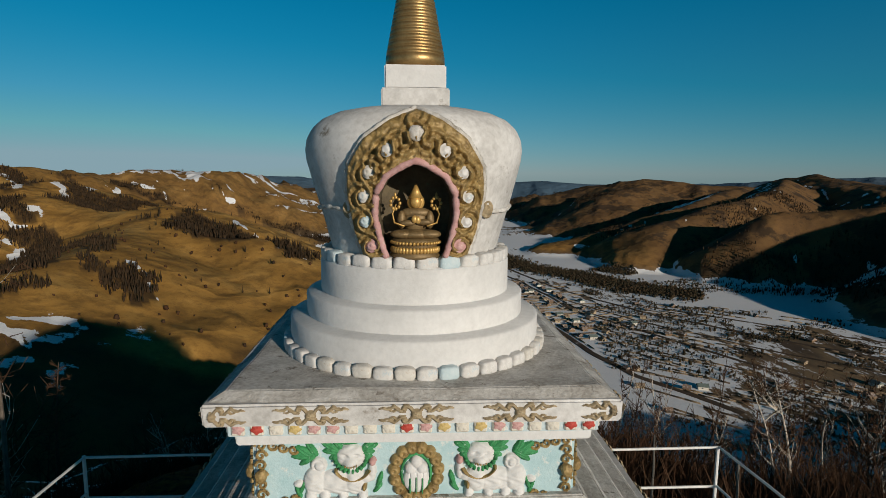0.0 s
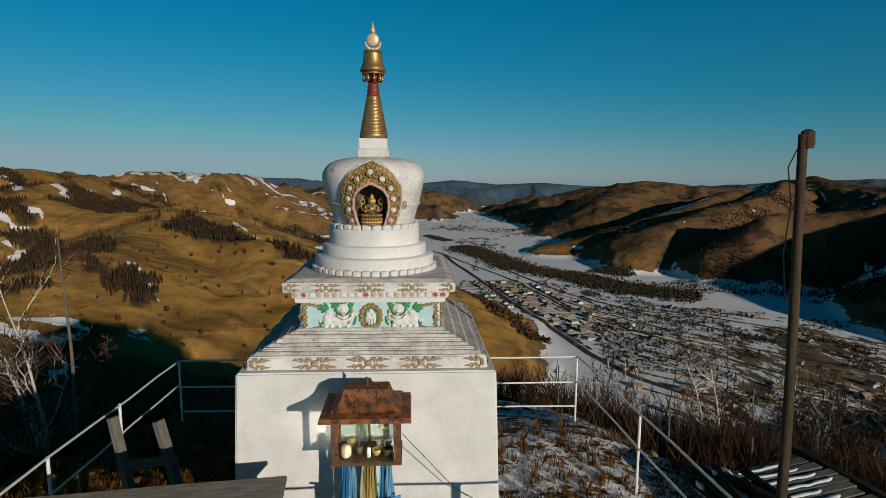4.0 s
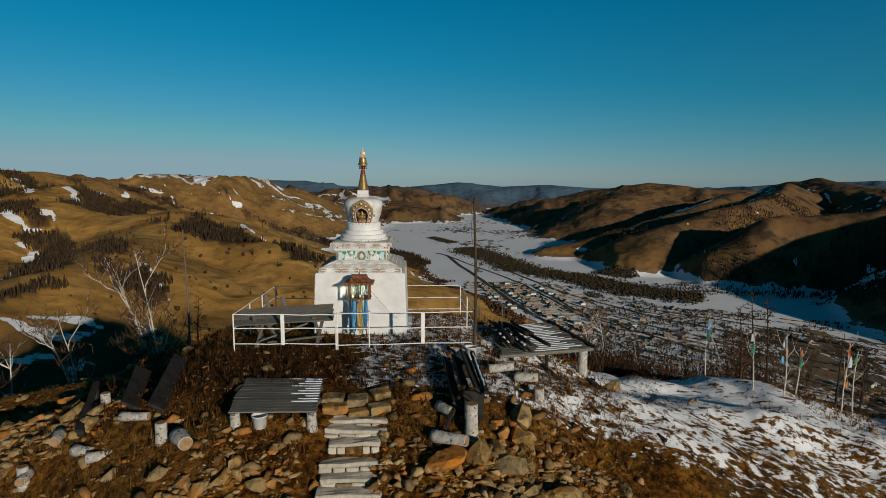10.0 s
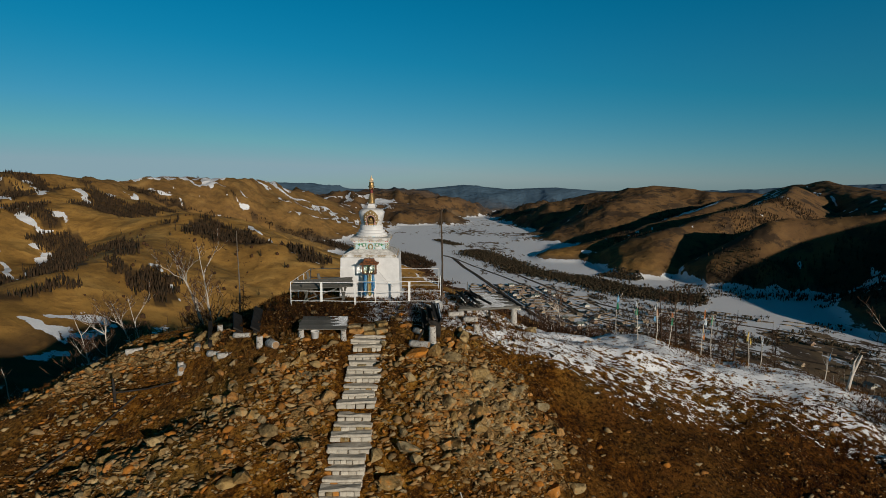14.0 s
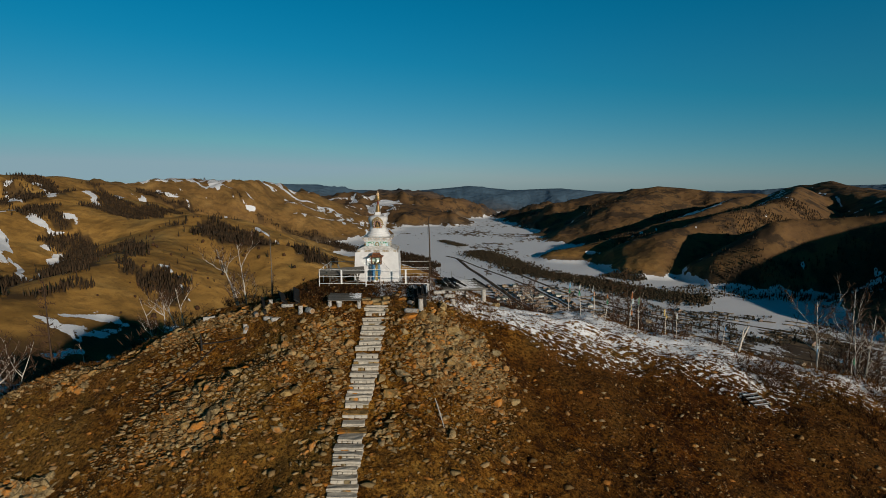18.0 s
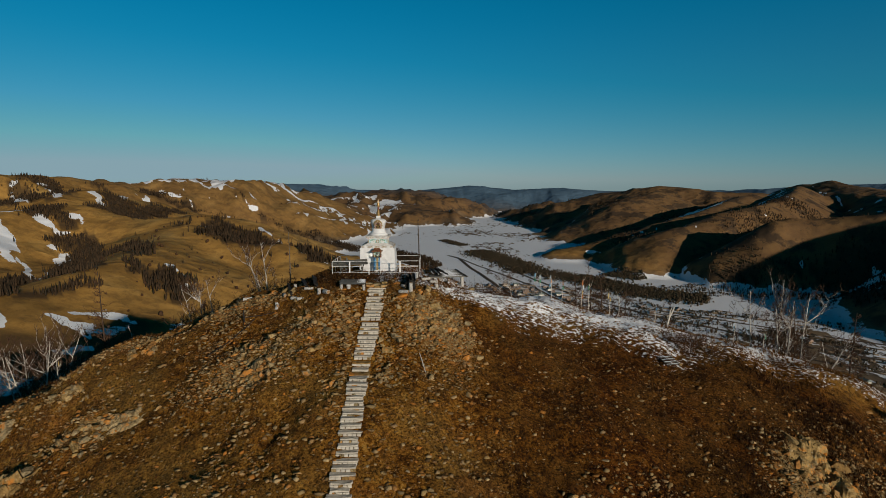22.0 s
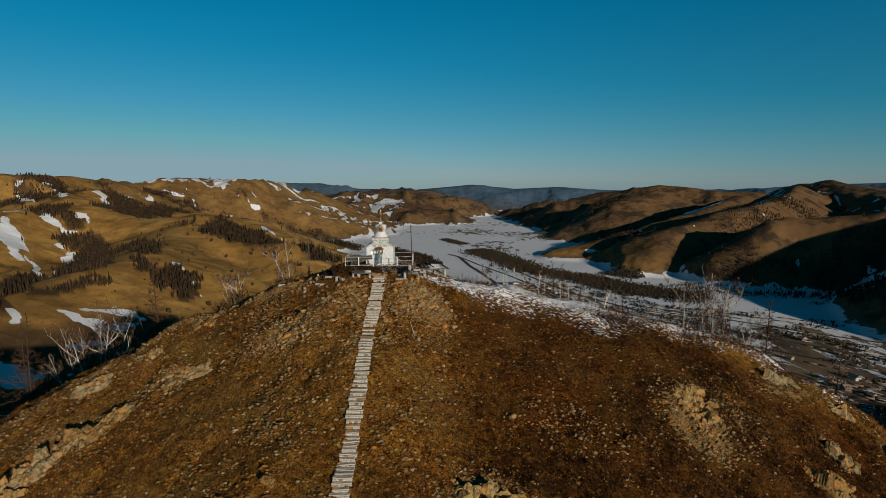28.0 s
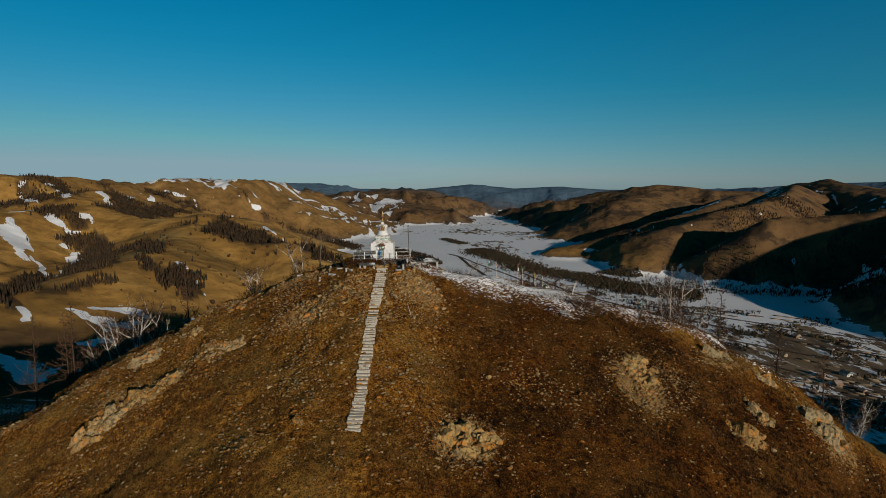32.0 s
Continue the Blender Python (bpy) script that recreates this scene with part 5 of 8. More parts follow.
def scatter(name, shapes, places, material, label, category):
    """Many small pieces in one mesh of kind stuff. places: rows of x, y, z, size x, size y, size z, turn, lean."""
    rng = np.random.RandomState(len(places))
    verts, tri, base = [], [], 0
    pick = rng.randint(0, len(shapes), len(places))
    places = np.asarray(places, float)
    for s, (v, f) in enumerate(shapes):
        p = places[pick == s]
        if not len(p):
            continue
        f = np.array(f)
        c, sn = np.cos(p[:, 6])[:, None], np.sin(p[:, 6])[:, None]
        cl, sl = np.cos(p[:, 7])[:, None], np.sin(p[:, 7])[:, None]
        lx, ly, lz = v[None, :, 0] * p[:, 3:4], v[None, :, 1] * p[:, 4:5], v[None, :, 2] * p[:, 5:6]
        ly, lz = ly * cl - lz * sl, ly * sl + lz * cl
        x, y = lx * c - ly * sn + p[:, 0:1], lx * sn + ly * c + p[:, 1:2]
        verts.append(np.stack((x, y, lz + p[:, 2:3]), -1).reshape(-1, 3))
        tri.append((f[None] + base + (np.arange(len(p)) * len(v))[:, None, None]).reshape(-1, f.shape[1]))
        base += len(p) * len(v)
    verts, tri = np.concatenate(verts), np.concatenate(tri)
    k = tri.shape[1]
    me = bpy.data.meshes.new(name)
    me.vertices.add(len(verts))
    me.vertices.foreach_set("co", verts.ravel())
    me.loops.add(tri.size)
    me.polygons.add(len(tri))
    me.loops.foreach_set("vertex_index", tri.ravel().astype(np.int32))
    me.polygons.foreach_set("loop_start", np.arange(0, tri.size, k, dtype=np.int32))
    me.update(calc_edges=True)
    me.materials.append(material)
    return tagged(new(name, me), label, category, kind="stuff")


def island_material(name, tones, rough=0.95, fine=30.0, dist=0.01):
    m, n, l, b = mat_new(name, rough)
    r = n.new("ShaderNodeNewGeometry")
    col = ramp(n, l, r.outputs["Random Per Island"], [(k / max(1, len(tones) - 1), c) for k, c in enumerate(tones)])
    f = noise_node(n, l, fine, 6, r.outputs["Position"], 0.65)
    col = mix(n, l, ramp(n, l, f, [(0.35, (0, 0, 0)), (0.7, (1, 1, 1))]), mix(n, l, 0.45, col, (0.02, 0.015, 0.01)), col)
    l.new(col, b.inputs["Base Color"])
    bump(n, l, b, f, 0.6, dist)
    return m


SCREE = island_material("broken_stone", ((0.10, 0.058, 0.024), (0.36, 0.24, 0.10), (0.21, 0.15, 0.075), (0.46, 0.175, 0.028), (0.15, 0.085, 0.03), (0.50, 0.36, 0.18), (0.26, 0.12, 0.03), (0.33, 0.26, 0.15)), fine=9.0, dist=0.03)
DRY_GRASS = island_material("dry_grass", ((0.045, 0.015, 0.004), (0.12, 0.045, 0.009), (0.20, 0.095, 0.020), (0.075, 0.024, 0.005), (0.26, 0.145, 0.040)), fine=3.0, dist=0.0)

rng = np.random.RandomState(11)


def strew(count, x0, x1, y0, y1, least):
    out = []
    while len(out) < count:
        x, y = rng.uniform(x0, x1, count), rng.uniform(y0, y1, count)
        keep = rng.rand(count) < np.maximum(rockiness(x, y), least)
        keep &= ~((np.abs(x) < 3.9) & (y > -3.4)) & (np.abs(x - 0.25) > 0.72) & ((x < 7) | (y < np.interp(x, LIP_X, LIP_Y) - 6) | (rng.rand(count) < 0.12)) & ((x < 8) | (rockiness(x, y) > 0.25) | (rng.rand(count) < 0.45))
        out += list(zip(x[keep], y[keep]))
    return np.array(out[:count])


BROWN_STONE = island_material("brown_field_stone", ((0.17, 0.085, 0.028), (0.09, 0.045, 0.018), (0.30, 0.175, 0.065), (0.22, 0.10, 0.025), (0.38, 0.25, 0.115)), fine=9.0, dist=0.03)


def crag_mass(at, sx, sy, tall, seed, block=0.8):
    """Fractured bedrock: blocks of uneven height that lean one way, falling off to the slope."""
    r = np.random.RandomState(seed)
    k = max(14, min(46, int(max(sx, sy) * 4.6 / 0.17)))
    u, v = np.meshgrid(np.linspace(-2.2, 2.2, k) * sx, np.linspace(-2.2, 2.2, k) * sy)
    u, v = u.ravel() + r.normal(0, 0.03, k * k), v.ravel() + r.normal(0, 0.03, k * k)
    n = int(22 * sx * sy / block ** 2) + 12
    cx, cy, lift = r.uniform(-2.3, 2.3, n) * sx, r.uniform(-2.3, 2.3, n) * sy, r.uniform(0.1, 1.0, n) ** 1.3
    near = np.argmin((u[:, None] - cx[None]) ** 2 + (1.9 * (v[:, None] - cy[None])) ** 2 + r.normal(0, 0.01, (k * k, 1)), axis=1)
    env = np.exp(-((cx / sx) ** 2 + (cy / sy) ** 2) * 0.7)
    tilt_x, tilt_y = r.normal(0.15, 0.28, n), r.normal(-0.35, 0.3, n)
    z = tall * env[near] * lift[near] + (tilt_x[near] * (u - cx[near]) + tilt_y[near] * (v - cy[near])) * env[near] + 0.05 * r.normal(0, 1, k * k) * env[near]
    rim = np.clip(1.6 - np.hypot(u / sx, v / sy) * 0.8, 0, 1)
    z = ground_h(u + at[0], v + at[1]) - at[2] + z * rim - 0.22 * (1 - rim) - 0.06
    me = bpy.data.meshes.new("rock_mass")
    i, j = np.meshgrid(np.arange(k - 1), np.arange(k - 1))
    q = (j * k + i).ravel()
    me.from_pydata(np.stack((u, v, z), 1).tolist(), [], np.stack((q, q + 1, q + k + 1, q + k), 1).tolist())
    me.materials.append(STONE)
    return me


# separate stones that one could lift, near the stairs and the platform
for x, y in strew(290, -9, 9, -17, -4.5, 0.0):
    s = 0.16 + 0.55 * rng.rand() ** 2.4
    if (-2.9 < x < 0.1 and y > -8.7) or (2.2 < x < 4.2 and y > -8.2) or (-6 < x < -3.3 and y > -8):
        s = min(s, 0.24)
    st = part_mesh("stone", ROCKS[rng.randint(12)], None, ground)
    st.matrix_local = Matrix.Translation((x, y, gz(x, y) + 0.10 * s)) @ pose(0, 0, 0, rng.uniform(-25, 25), rng.uniform(-25, 25), rng.uniform(0, 360)) @ Matrix.Diagonal((s * rng.uniform(0.8, 1.4), s * rng.uniform(0.8, 1.2), s, 1))


def outcrop(label, cx, cy, sx, sy, count, big, seed, tilt=20):
    """A crag of leaning blocks growing out of the slope."""
    r = random.Random(seed)
    crag = thing("rock_outcrop", label, "rock outcrop", (cx, cy, gz(cx, cy)), group="rock outcrops")
    if big > 1.25:
        part_mesh("rock_mass", crag_mass((cx, cy, gz(cx, cy)), sx * 0.72, sy * 0.72, big * 0.62, seed, 0.34 * big + 0.12), None, crag)
    heap = 0.8 if big > 1.25 else 1.5
    for k in range(int(count * heap)):
        x, y = cx + r.gauss(0, 0.5) * sx, cy + r.gauss(0, 0.5) * sy
        s = big * ((0.14 if big > 1.25 else 0.22) + 0.5 * r.random() ** 1.8) * math.exp(-0.5 * (((x - cx) / sx) ** 2 + ((y - cy) / sy) ** 2))
        p = part_mesh("boulder", CRAGS[r.randrange(12)], None, crag)
        p.matrix_local = Matrix.Translation((x - cx, y - cy, gz(x, y) - gz(cx, cy) + 0.05 * s)) @ pose(0, 0, 0, r.uniform(-tilt, tilt) - 15, r.uniform(-tilt, tilt), r.uniform(0, 360)) @ Matrix.Diagonal((s * r.uniform(0.8, 1.5), s * r.uniform(0.7, 1.1), s * r.uniform(0.8, 1.3), 1))
    return crag


outcrop("ochre and grey angular outcrop beside the stone steps", 5.0, -10.6, 2.2, 2.0, 190, 0.72, 1)
outcrop("tall pale fractured crag on the brown slope", 30.4, -16.6, 2.0, 2.8, 64, 2.0, 2, 35)
outcrop("low broken crag on the open slope", 9.6, -29.8, 3.0, 2.2, 42, 1.9, 3, 30)
outcrop("long crumbling rock rib on the hillside", -25.5, -18.0, 2.6, 1.6, 40, 2.2, 4, 30)
outcrop("long crumbling rock rib on the hillside", -29.5, -20.0, 2.6, 1.6, 36, 2.4, 14, 30)
outcrop("long crumbling rock rib on the hillside", -22.6, -16.4, 2.4, 1.4, 34, 1.8, 27, 30)
outcrop("long crumbling rock rib on the hillside", -27.6, -19.2, 2.4, 1.5, 34, 2.2, 28, 30)
outcrop("ochre blocks beside the dark plank seat", 4.1, -8.3, 1.0, 0.8, 18, 0.7, 31, 25)
outcrop("rusty orange rocks beside the stone steps", 1.9, -16.2, 1.1, 1.2, 26, 0.62, 29, 25)
outcrop("rusty orange rocks beside the stone steps", -1.6, -17.0, 1.0, 1.2, 24, 0.6, 30, 25)
outcrop("jagged ochre rocks along the hill's edge", -13.5, -4.6, 2.4, 1.0, 24, 0.8, 15, 25)
outcrop("jagged ochre rocks along the hill's edge", -17.5, -7.4, 2.4, 1.2, 26, 1.0, 16, 25)
outcrop("jagged ochre rocks along the hill's edge", -22.3, -9.9, 2.4, 1.4, 26, 1.2, 17, 25)
outcrop("jagged ochre rocks along the hill's edge", -28.0, -10.8, 2.4, 1.4, 26, 1.4, 18, 25)
outcrop("mossy grey rib of broken rock in dry grass", -16.3, -14.3, 2.4, 0.9, 30, 1.3, 19, 25)
outcrop("pale rib of fractured stone in dry grass", -7.0, -14.8, 2.4, 1.3, 34, 1.05, 20, 25)
outcrop("pale rib of fractured stone in dry grass", -8.4, -11.6, 1.6, 1.0, 22, 0.8, 21, 25)
outcrop("flat grey rocks in reddish dry grass", -4.6, -10.2, 1.5, 1.0, 22, 0.7, 22, 25)
outcrop("split crag low on the brown slope", 40.8, -20.3, 2.2, 1.8, 34, 2.3, 23, 35)
outcrop("split crag low on the brown slope", 44.5, -16.2, 1.8, 1.8, 26, 2.0, 24, 35)
outcrop("pale rocks along the crest of the hill", 42.5, -8.6, 2.6, 1.0, 26, 1.5, 25, 25)
outcrop("pale rocks along the crest of the hill", 48.5, -10.5, 1.8, 1.0, 22, 1.6, 26, 25)
outcrop("weathered crag at the hill's shoulder", 53.5, -14.0, 3.0, 3.0, 34, 2.8, 5, 30)
outcrop("flat grey rock slabs in the dry grass", -7.5, -13.5, 2.6, 2.0, 30, 0.95, 6)
outcrop("small ochre rocks among dry grass", -18.5, -14.5, 2.5, 2.0, 26, 1.2, 7, 25)
outcrop("mossy boulders below the plank table", -2.2, -9.4, 1.8, 0.7, 18, 0.85, 8)
for k, (x, y, s, sz, rz) in enumerate(((2.45, -9.0, 0.8, 0.85, 20), (4.45, -7.2, 0.75, 0.9, 70), (3.9, -8.9, 1.0, 0.55, 140), (5.0, -9.4, 1.0, 0.7, 10), (8.15, -3.2, 0.75, 0.8, 30), (-0.7, -10.7, 0.75, 0.8, 60), (1.75, -13.6, 0.75, 0.8, 0), (-5.3, -29.3, 1.15, 0.8, 15), (12.5, -22, 0.8, 0.7, 50), (-8.3, -3.7, 0.6, 0.6, 9), (-9.4, -4.0, 0.7, 0.6, 80))):
    b = part_mesh("boulder", CRAGS[(k * 5) % 12], None)
    b.matrix_basis = Matrix.Translation((x, y, gz(x, y) + 0.12 * s)) @ pose(0, 0, 0, 8 * (k % 3), -10 + 6 * (k % 4), rz) @ Matrix.Diagonal((s, s * 0.8, s * sz, 1))
    tagged(b, "angular ochre and grey boulder half sunk in dry grass", "boulder", "boulders")

shapes = [arrays(m) for m in HULLS]
rows = []
for x, y in strew(20000, -46, 60, -36, 1.5, 0.09):
    s = 0.05 + 0.36 * rng.rand() ** 2.2
    rows.append((x, y, 0, s * rng.uniform(0.8, 1.5), s, s * rng.uniform(0.6, 1.1), rng.uniform(0, 6.28), rng.uniform(-0.4, 0.4)))
rows = np.array(rows)
rows[:, 2] = ground_h(rows[:, 0], rows[:, 1]) + 0.06 * rows[:, 3]
scatter("scree", shapes, rows, SCREE, "scattered broken ochre and grey stones on the slope", "stones")

rows = []
for x, y in strew(6500, -13, 8, -16, -4.3, 0.05):
    if abs(x) < 5 and y > -8.4:
        continue
    s = 0.09 + 0.27 * rng.rand() ** 2.0
    rows.append((x, y, 0, s * rng.uniform(0.9, 1.7), s, s * rng.uniform(0.4, 0.9), rng.uniform(0, 6.28), rng.uniform(-0.5, 0.5)))
rows = np.array(rows)
rows[:, 2] = ground_h(rows[:, 0], rows[:, 1]) + 0.08 * rows[:, 3]
scatter("rubble", [arrays(hull_rock(140 + k, 8, 0.7)) for k in range(8)], rows, SCREE, "angular ochre rubble thickly strewn below the hilltop", "stones")

rows = []
for x, y in zip(rng.uniform(2, 56, 22000), rng.uniform(-37, -5, 22000)):
    if rng.rand() < 0.25 + 1.2 * (0.3 + fbm(np.array(x), np.array(y), 5, 3, 101)) and y < np.interp(x, LIP_X, LIP_Y) - 4:
        s = 0.06 + 0.19 * rng.rand() ** 2.8
        rows.append((x, y, 0, s * rng.uniform(0.9, 1.6), s, s * rng.uniform(0.5, 1.0), rng.uniform(0, 6.28), rng.uniform(-0.5, 0.5)))
rows = np.array(rows)
rows[:, 2] = ground_h(rows[:, 0], rows[:, 1]) + 0.08 * rows[:, 3]
scatter("field_stones", [arrays(hull_rock(160 + k, 8, 0.7)) for k in range(8)], rows, BROWN_STONE, "small brown stones among the heath", "stones")

rows = []
for x, y in strew(30000, -40, 56, -34, 1.5, 0.30):
    s = 0.035 + 0.10 * rng.rand() ** 2
    rows.append((x, y, 0, s * rng.uniform(0.8, 1.6), s, s * rng.uniform(0.6, 1.2), rng.uniform(0, 6.28), rng.uniform(-0.5, 0.5)))
rows = np.array(rows)
rows[:, 2] = ground_h(rows[:, 0], rows[:, 1]) + 0.12 * rows[:, 3]
scatter("grit", [arrays(m) for m in GRIT], rows, SCREE, "fine pale grit between the stones", "stones")

# dry grass in tufts
blades = []
for k in range(5):
    r = random.Random(70 + k)
    v, f = [], []
    for j in range(7):
        a, ln, bend = r.uniform(0, 6.28), r.uniform(0.5, 1.0), r.uniform(0.15, 0.7)
        w = 0.05
        dx, dy = math.cos(a), math.sin(a)
        b0 = len(v)
        ox, oy = r.uniform(-0.25, 0.25), r.uniform(-0.25, 0.25)
        v += [(ox - dy * w, oy + dx * w, -0.05), (ox + dy * w, oy - dx * w, -0.05), (ox + dx * bend * ln, oy + dy * bend * ln, ln)]
        f.append((b0, b0 + 1, b0 + 2))
    blades.append((np.array(v), f))
n = 62000
gx, gy = rng.uniform(-46, 62, n * 2), rng.uniform(-36, 6, n * 2)
keep = (fbm(gx, gy, 3.0, 3, 91) + 0.22 - 0.25 * np.clip(rockiness(gx, gy), 0, 1) > 0.5 * rng.rand(n * 2) - 0.1) & ~((np.abs(gx) < 1.7) & (np.abs(gy) < 1.7)) & (np.abs(gx - 0.25) > 0.62)
gx, gy = gx[keep][:n], gy[keep][:n]
dn = np.clip(np.hypot(gx, gy + 5) / 30, 0.35, 1.0)
h = (0.13 + 0.30 * rng.rand(len(gx)) ** 2) * dn
rows = np.stack((gx, gy, ground_h(gx, gy), h * 1.1, h * 1.1, h, rng.uniform(0, 6.28, len(gx)), rng.uniform(-0.3, 0.3, len(gx))), 1)
near = rng.rand(9000, 2) * (16, 11) + (-8, -9)
near = near[~((np.abs(near[:, 0]) < 1.75) & (np.abs(near[:, 1]) < 1.75)) & (np.abs(near[:, 0] - 0.4) + 10 * (near[:, 1] > -6.5) > 0.7)]
hh = 0.07 + 0.22 * rng.rand(len(near)) ** 2.5
rows = np.concatenate((rows, np.stack((near[:, 0], near[:, 1], ground_h(near[:, 0], near[:, 1]), hh, hh, hh, rng.uniform(0, 6.28, len(near)), rng.uniform(-0.3, 0.3, len(near))), 1)))
HEATH_SHADE = island_material("heath_and_shade", ((0.010, 0.004, 0.002), (0.030, 0.011, 0.003), (0.06, 0.024, 0.006), (0.014, 0.006, 0.003), (0.11, 0.055, 0.015)), fine=3.0, dist=0.0)
# dark tufts: heath on the right slope, painted shade round the hilltop
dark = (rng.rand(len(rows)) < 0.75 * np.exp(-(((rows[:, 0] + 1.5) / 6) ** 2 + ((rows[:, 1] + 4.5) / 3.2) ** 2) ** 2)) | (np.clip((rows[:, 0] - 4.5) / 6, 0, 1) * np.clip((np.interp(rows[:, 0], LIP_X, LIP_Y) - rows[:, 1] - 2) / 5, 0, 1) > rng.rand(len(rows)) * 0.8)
scatter("heath", blades, rows[dark] * (1, 1, 1, 1.25, 1.25, 1.1, 1, 1), HEATH_SHADE, "dark tufts of heath on the slope, standing for shade on the hilltop", "grass")
rows = rows[~dark]
scatter("dry_grass", blades, rows, DRY_GRASS, "tufts of dry brown grass over the hill", "grass")

# ---- stone stairs ----
stairs = thing("stone_stairs", "rough pale stone stairs climbing the hill to the stupa", "stairs")
y, k = -7.6, 0
rs = random.Random(8)
while y > -31.2:
    x = stair_x(y)
    z = gz(x, y)
    gap = -16.6 < y < -14.4
    depth = rs.uniform(0.32, 0.43) if not gap else rs.uniform(0.45, 0.7)
    width = (1.34 if y > -14 else 1.24) * rs.uniform(0.80, 1.10)
    zt = z + 0.10
    bm = worn(box(B(), (0, 0, -0.05), (width, depth * 0.98, 0.10), 0.02), 0.05, 2, k)
    p = part("tread", bm, GREY_STONE if not (gap and k % 2) else STONE, stairs)
    p.matrix_local = pose(x, y, zt, rs.uniform(-3, 3), rs.uniform(-2, 2), rs.uniform(-4, 4))
    count = rs.randint(4, 6)
    u = -width / 2
    for j in range(count):
        w = width / count * rs.uniform(0.85, 1.05)
        q = part("riser_stone", worn(box(B(), (0, 0, 0), (w * 0.99, 0.14, 0.16), 0.02), 0.015, 1, k + j), GREY_STONE if rs.random() < 0.8 else STONE, stairs)
        q.matrix_local = pose(x + u + w / 2, y - depth * 0.44, zt - 0.155, rs.uniform(-4, 4), 0, rs.uniform(-5, 5))
        u += width / count
    y -= depth * rs.uniform(0.98, 1.08)
    k += 1
for k, (dx, dy, w, d, mat) in enumerate(((-0.3, -7.0, 0.55, 0.42, STONE), (0.3, -6.95, 0.5, 0.45, STONE), (-0.2, -7.35, 0.6, 0.3, STONE), (0.35, -7.38, 0.5, 0.28, STONE), (0.85, -7.3, 0.5, 0.35, STONE), (0.85, -6.8, 0.45, 0.4, STONE))):
    p = part("landing_slab", worn(box(B(), (0, 0, 0), (w, d, 0.22), 0.025), 0.02, 2, k), mat, stairs)
    p.matrix_local = pose(dx + 0.15, dy, gz(dx, dy) + 0.02, 2, -2, 5 * k)

# ---- wooden things ----
WHITE_STUMP = surface("whitewashed_birch_stump", (0.26, 0.24, 0.21), (0.56, 0.54, 0.50), (0.07, 0.05, 0.035), 6, 40, 0.85, relief=0.8, dist=0.02, spots=0.55)
CUT_WOOD = surface("cut_wood_end", (0.20, 0.12, 0.06), (0.34, 0.22, 0.12), (0.10, 0.06, 0.03), 9, 50, 0.9)
SNOW = surface("settled_snow", (0.70, 0.74, 0.80), (0.84, 0.87, 0.90), None, 4, 30, 0.75, relief=0.4, dist=0.01)
BUCKET = surface("white_bucket_plastic", (0.60, 0.60, 0.58), (0.74, 0.74, 0.72), (0.35, 0.28, 0.2), 6, 40, 0.5, spots=0.64)


def plank(parent, a, b, width, thick=0.04, mat=OLD_WOOD, name="plank", roll=0.0, seed=0):
    """A board from a to b, its broad side up, rolled by degrees."""
    a, b = Vector(a), Vector(b)
    d = b - a
    bm = box(B(), (0, 0, 0), (d.length, width, thick), 0.006)
    bmesh.ops.subdivide_edges(bm, edges=[e for e in bm.edges if abs((e.verts[0].co - e.verts[1].co).normalized().x) > 0.9], cuts=5)
    for v in bm.verts:
        v.co.z += 0.010 * noise.noise((v.co.x * 1.3, seed * 3.1, 0)) * width / 0.2
        v.co.y += 0.008 * noise.noise((v.co.x * 2.0, v.co.y * 5, seed))
    p = part(name, bm, mat, parent)
    p.matrix_local = Matrix.Translation((a + b) / 2) @ d.to_track_quat("X", "Z").to_matrix().to_4x4() @ pose(0, 0, 0, roll)
    return p


def snow_strip(parent, a, b, width, seed):
    """A thin ragged crust of snow along a board."""
    a, b = Vector(a), Vector(b)
    bm = B()
    r = random.Random(seed)
    n = max(4, int((b - a).length / 0.08))
    side = (b - a).cross(Vector((0, 0, 1))).normalized()
    lo, hi, lo2, hi2 = [], [], [], []
    for k in range(n + 1):
        p = a.lerp(b, k / n)
        w = width * (0.15 + 0.35 * (1 + noise.noise((k * 0.45, seed, 0)))) * (0.2 if k in (0, n) else 1)
        o = side * width * 0.25 * noise.noise((k * 0.3, seed, 7))
        lo.append(bm.verts.new(p + o - side * w / 2))
        hi.append(bm.verts.new(p + o + side * w / 2))
        lo2.append(bm.verts.new(p + o - side * w * 0.3 + Vector((0, 0, 0.014))))
        hi2.append(bm.verts.new(p + o + side * w * 0.3 + Vector((0, 0, 0.014))))
    for k in range(n):
        for q, s in ((lo, lo2), (lo2, hi2), (hi2, hi)):
            bm.faces.new((q[k], q[k + 1], s[k + 1], s[k]))
    part("snow_crust", bm, SNOW, parent, "thin snow crust", True)


def stump_mesh(r, h, seed):
    bm = B()
    lathe(bm, [(r * 1.25, -0.1), (r * 1.12, 0.04), (r, h * 0.4), (r * 0.97, h * 0.97), (r * 0.90, h)], 14)
    for v in bm.verts:
        v.co.xy *= 1 + 0.10 * noise.noise(v.co * 6 + Vector((seed * 5, 0, 0)))
    return bm


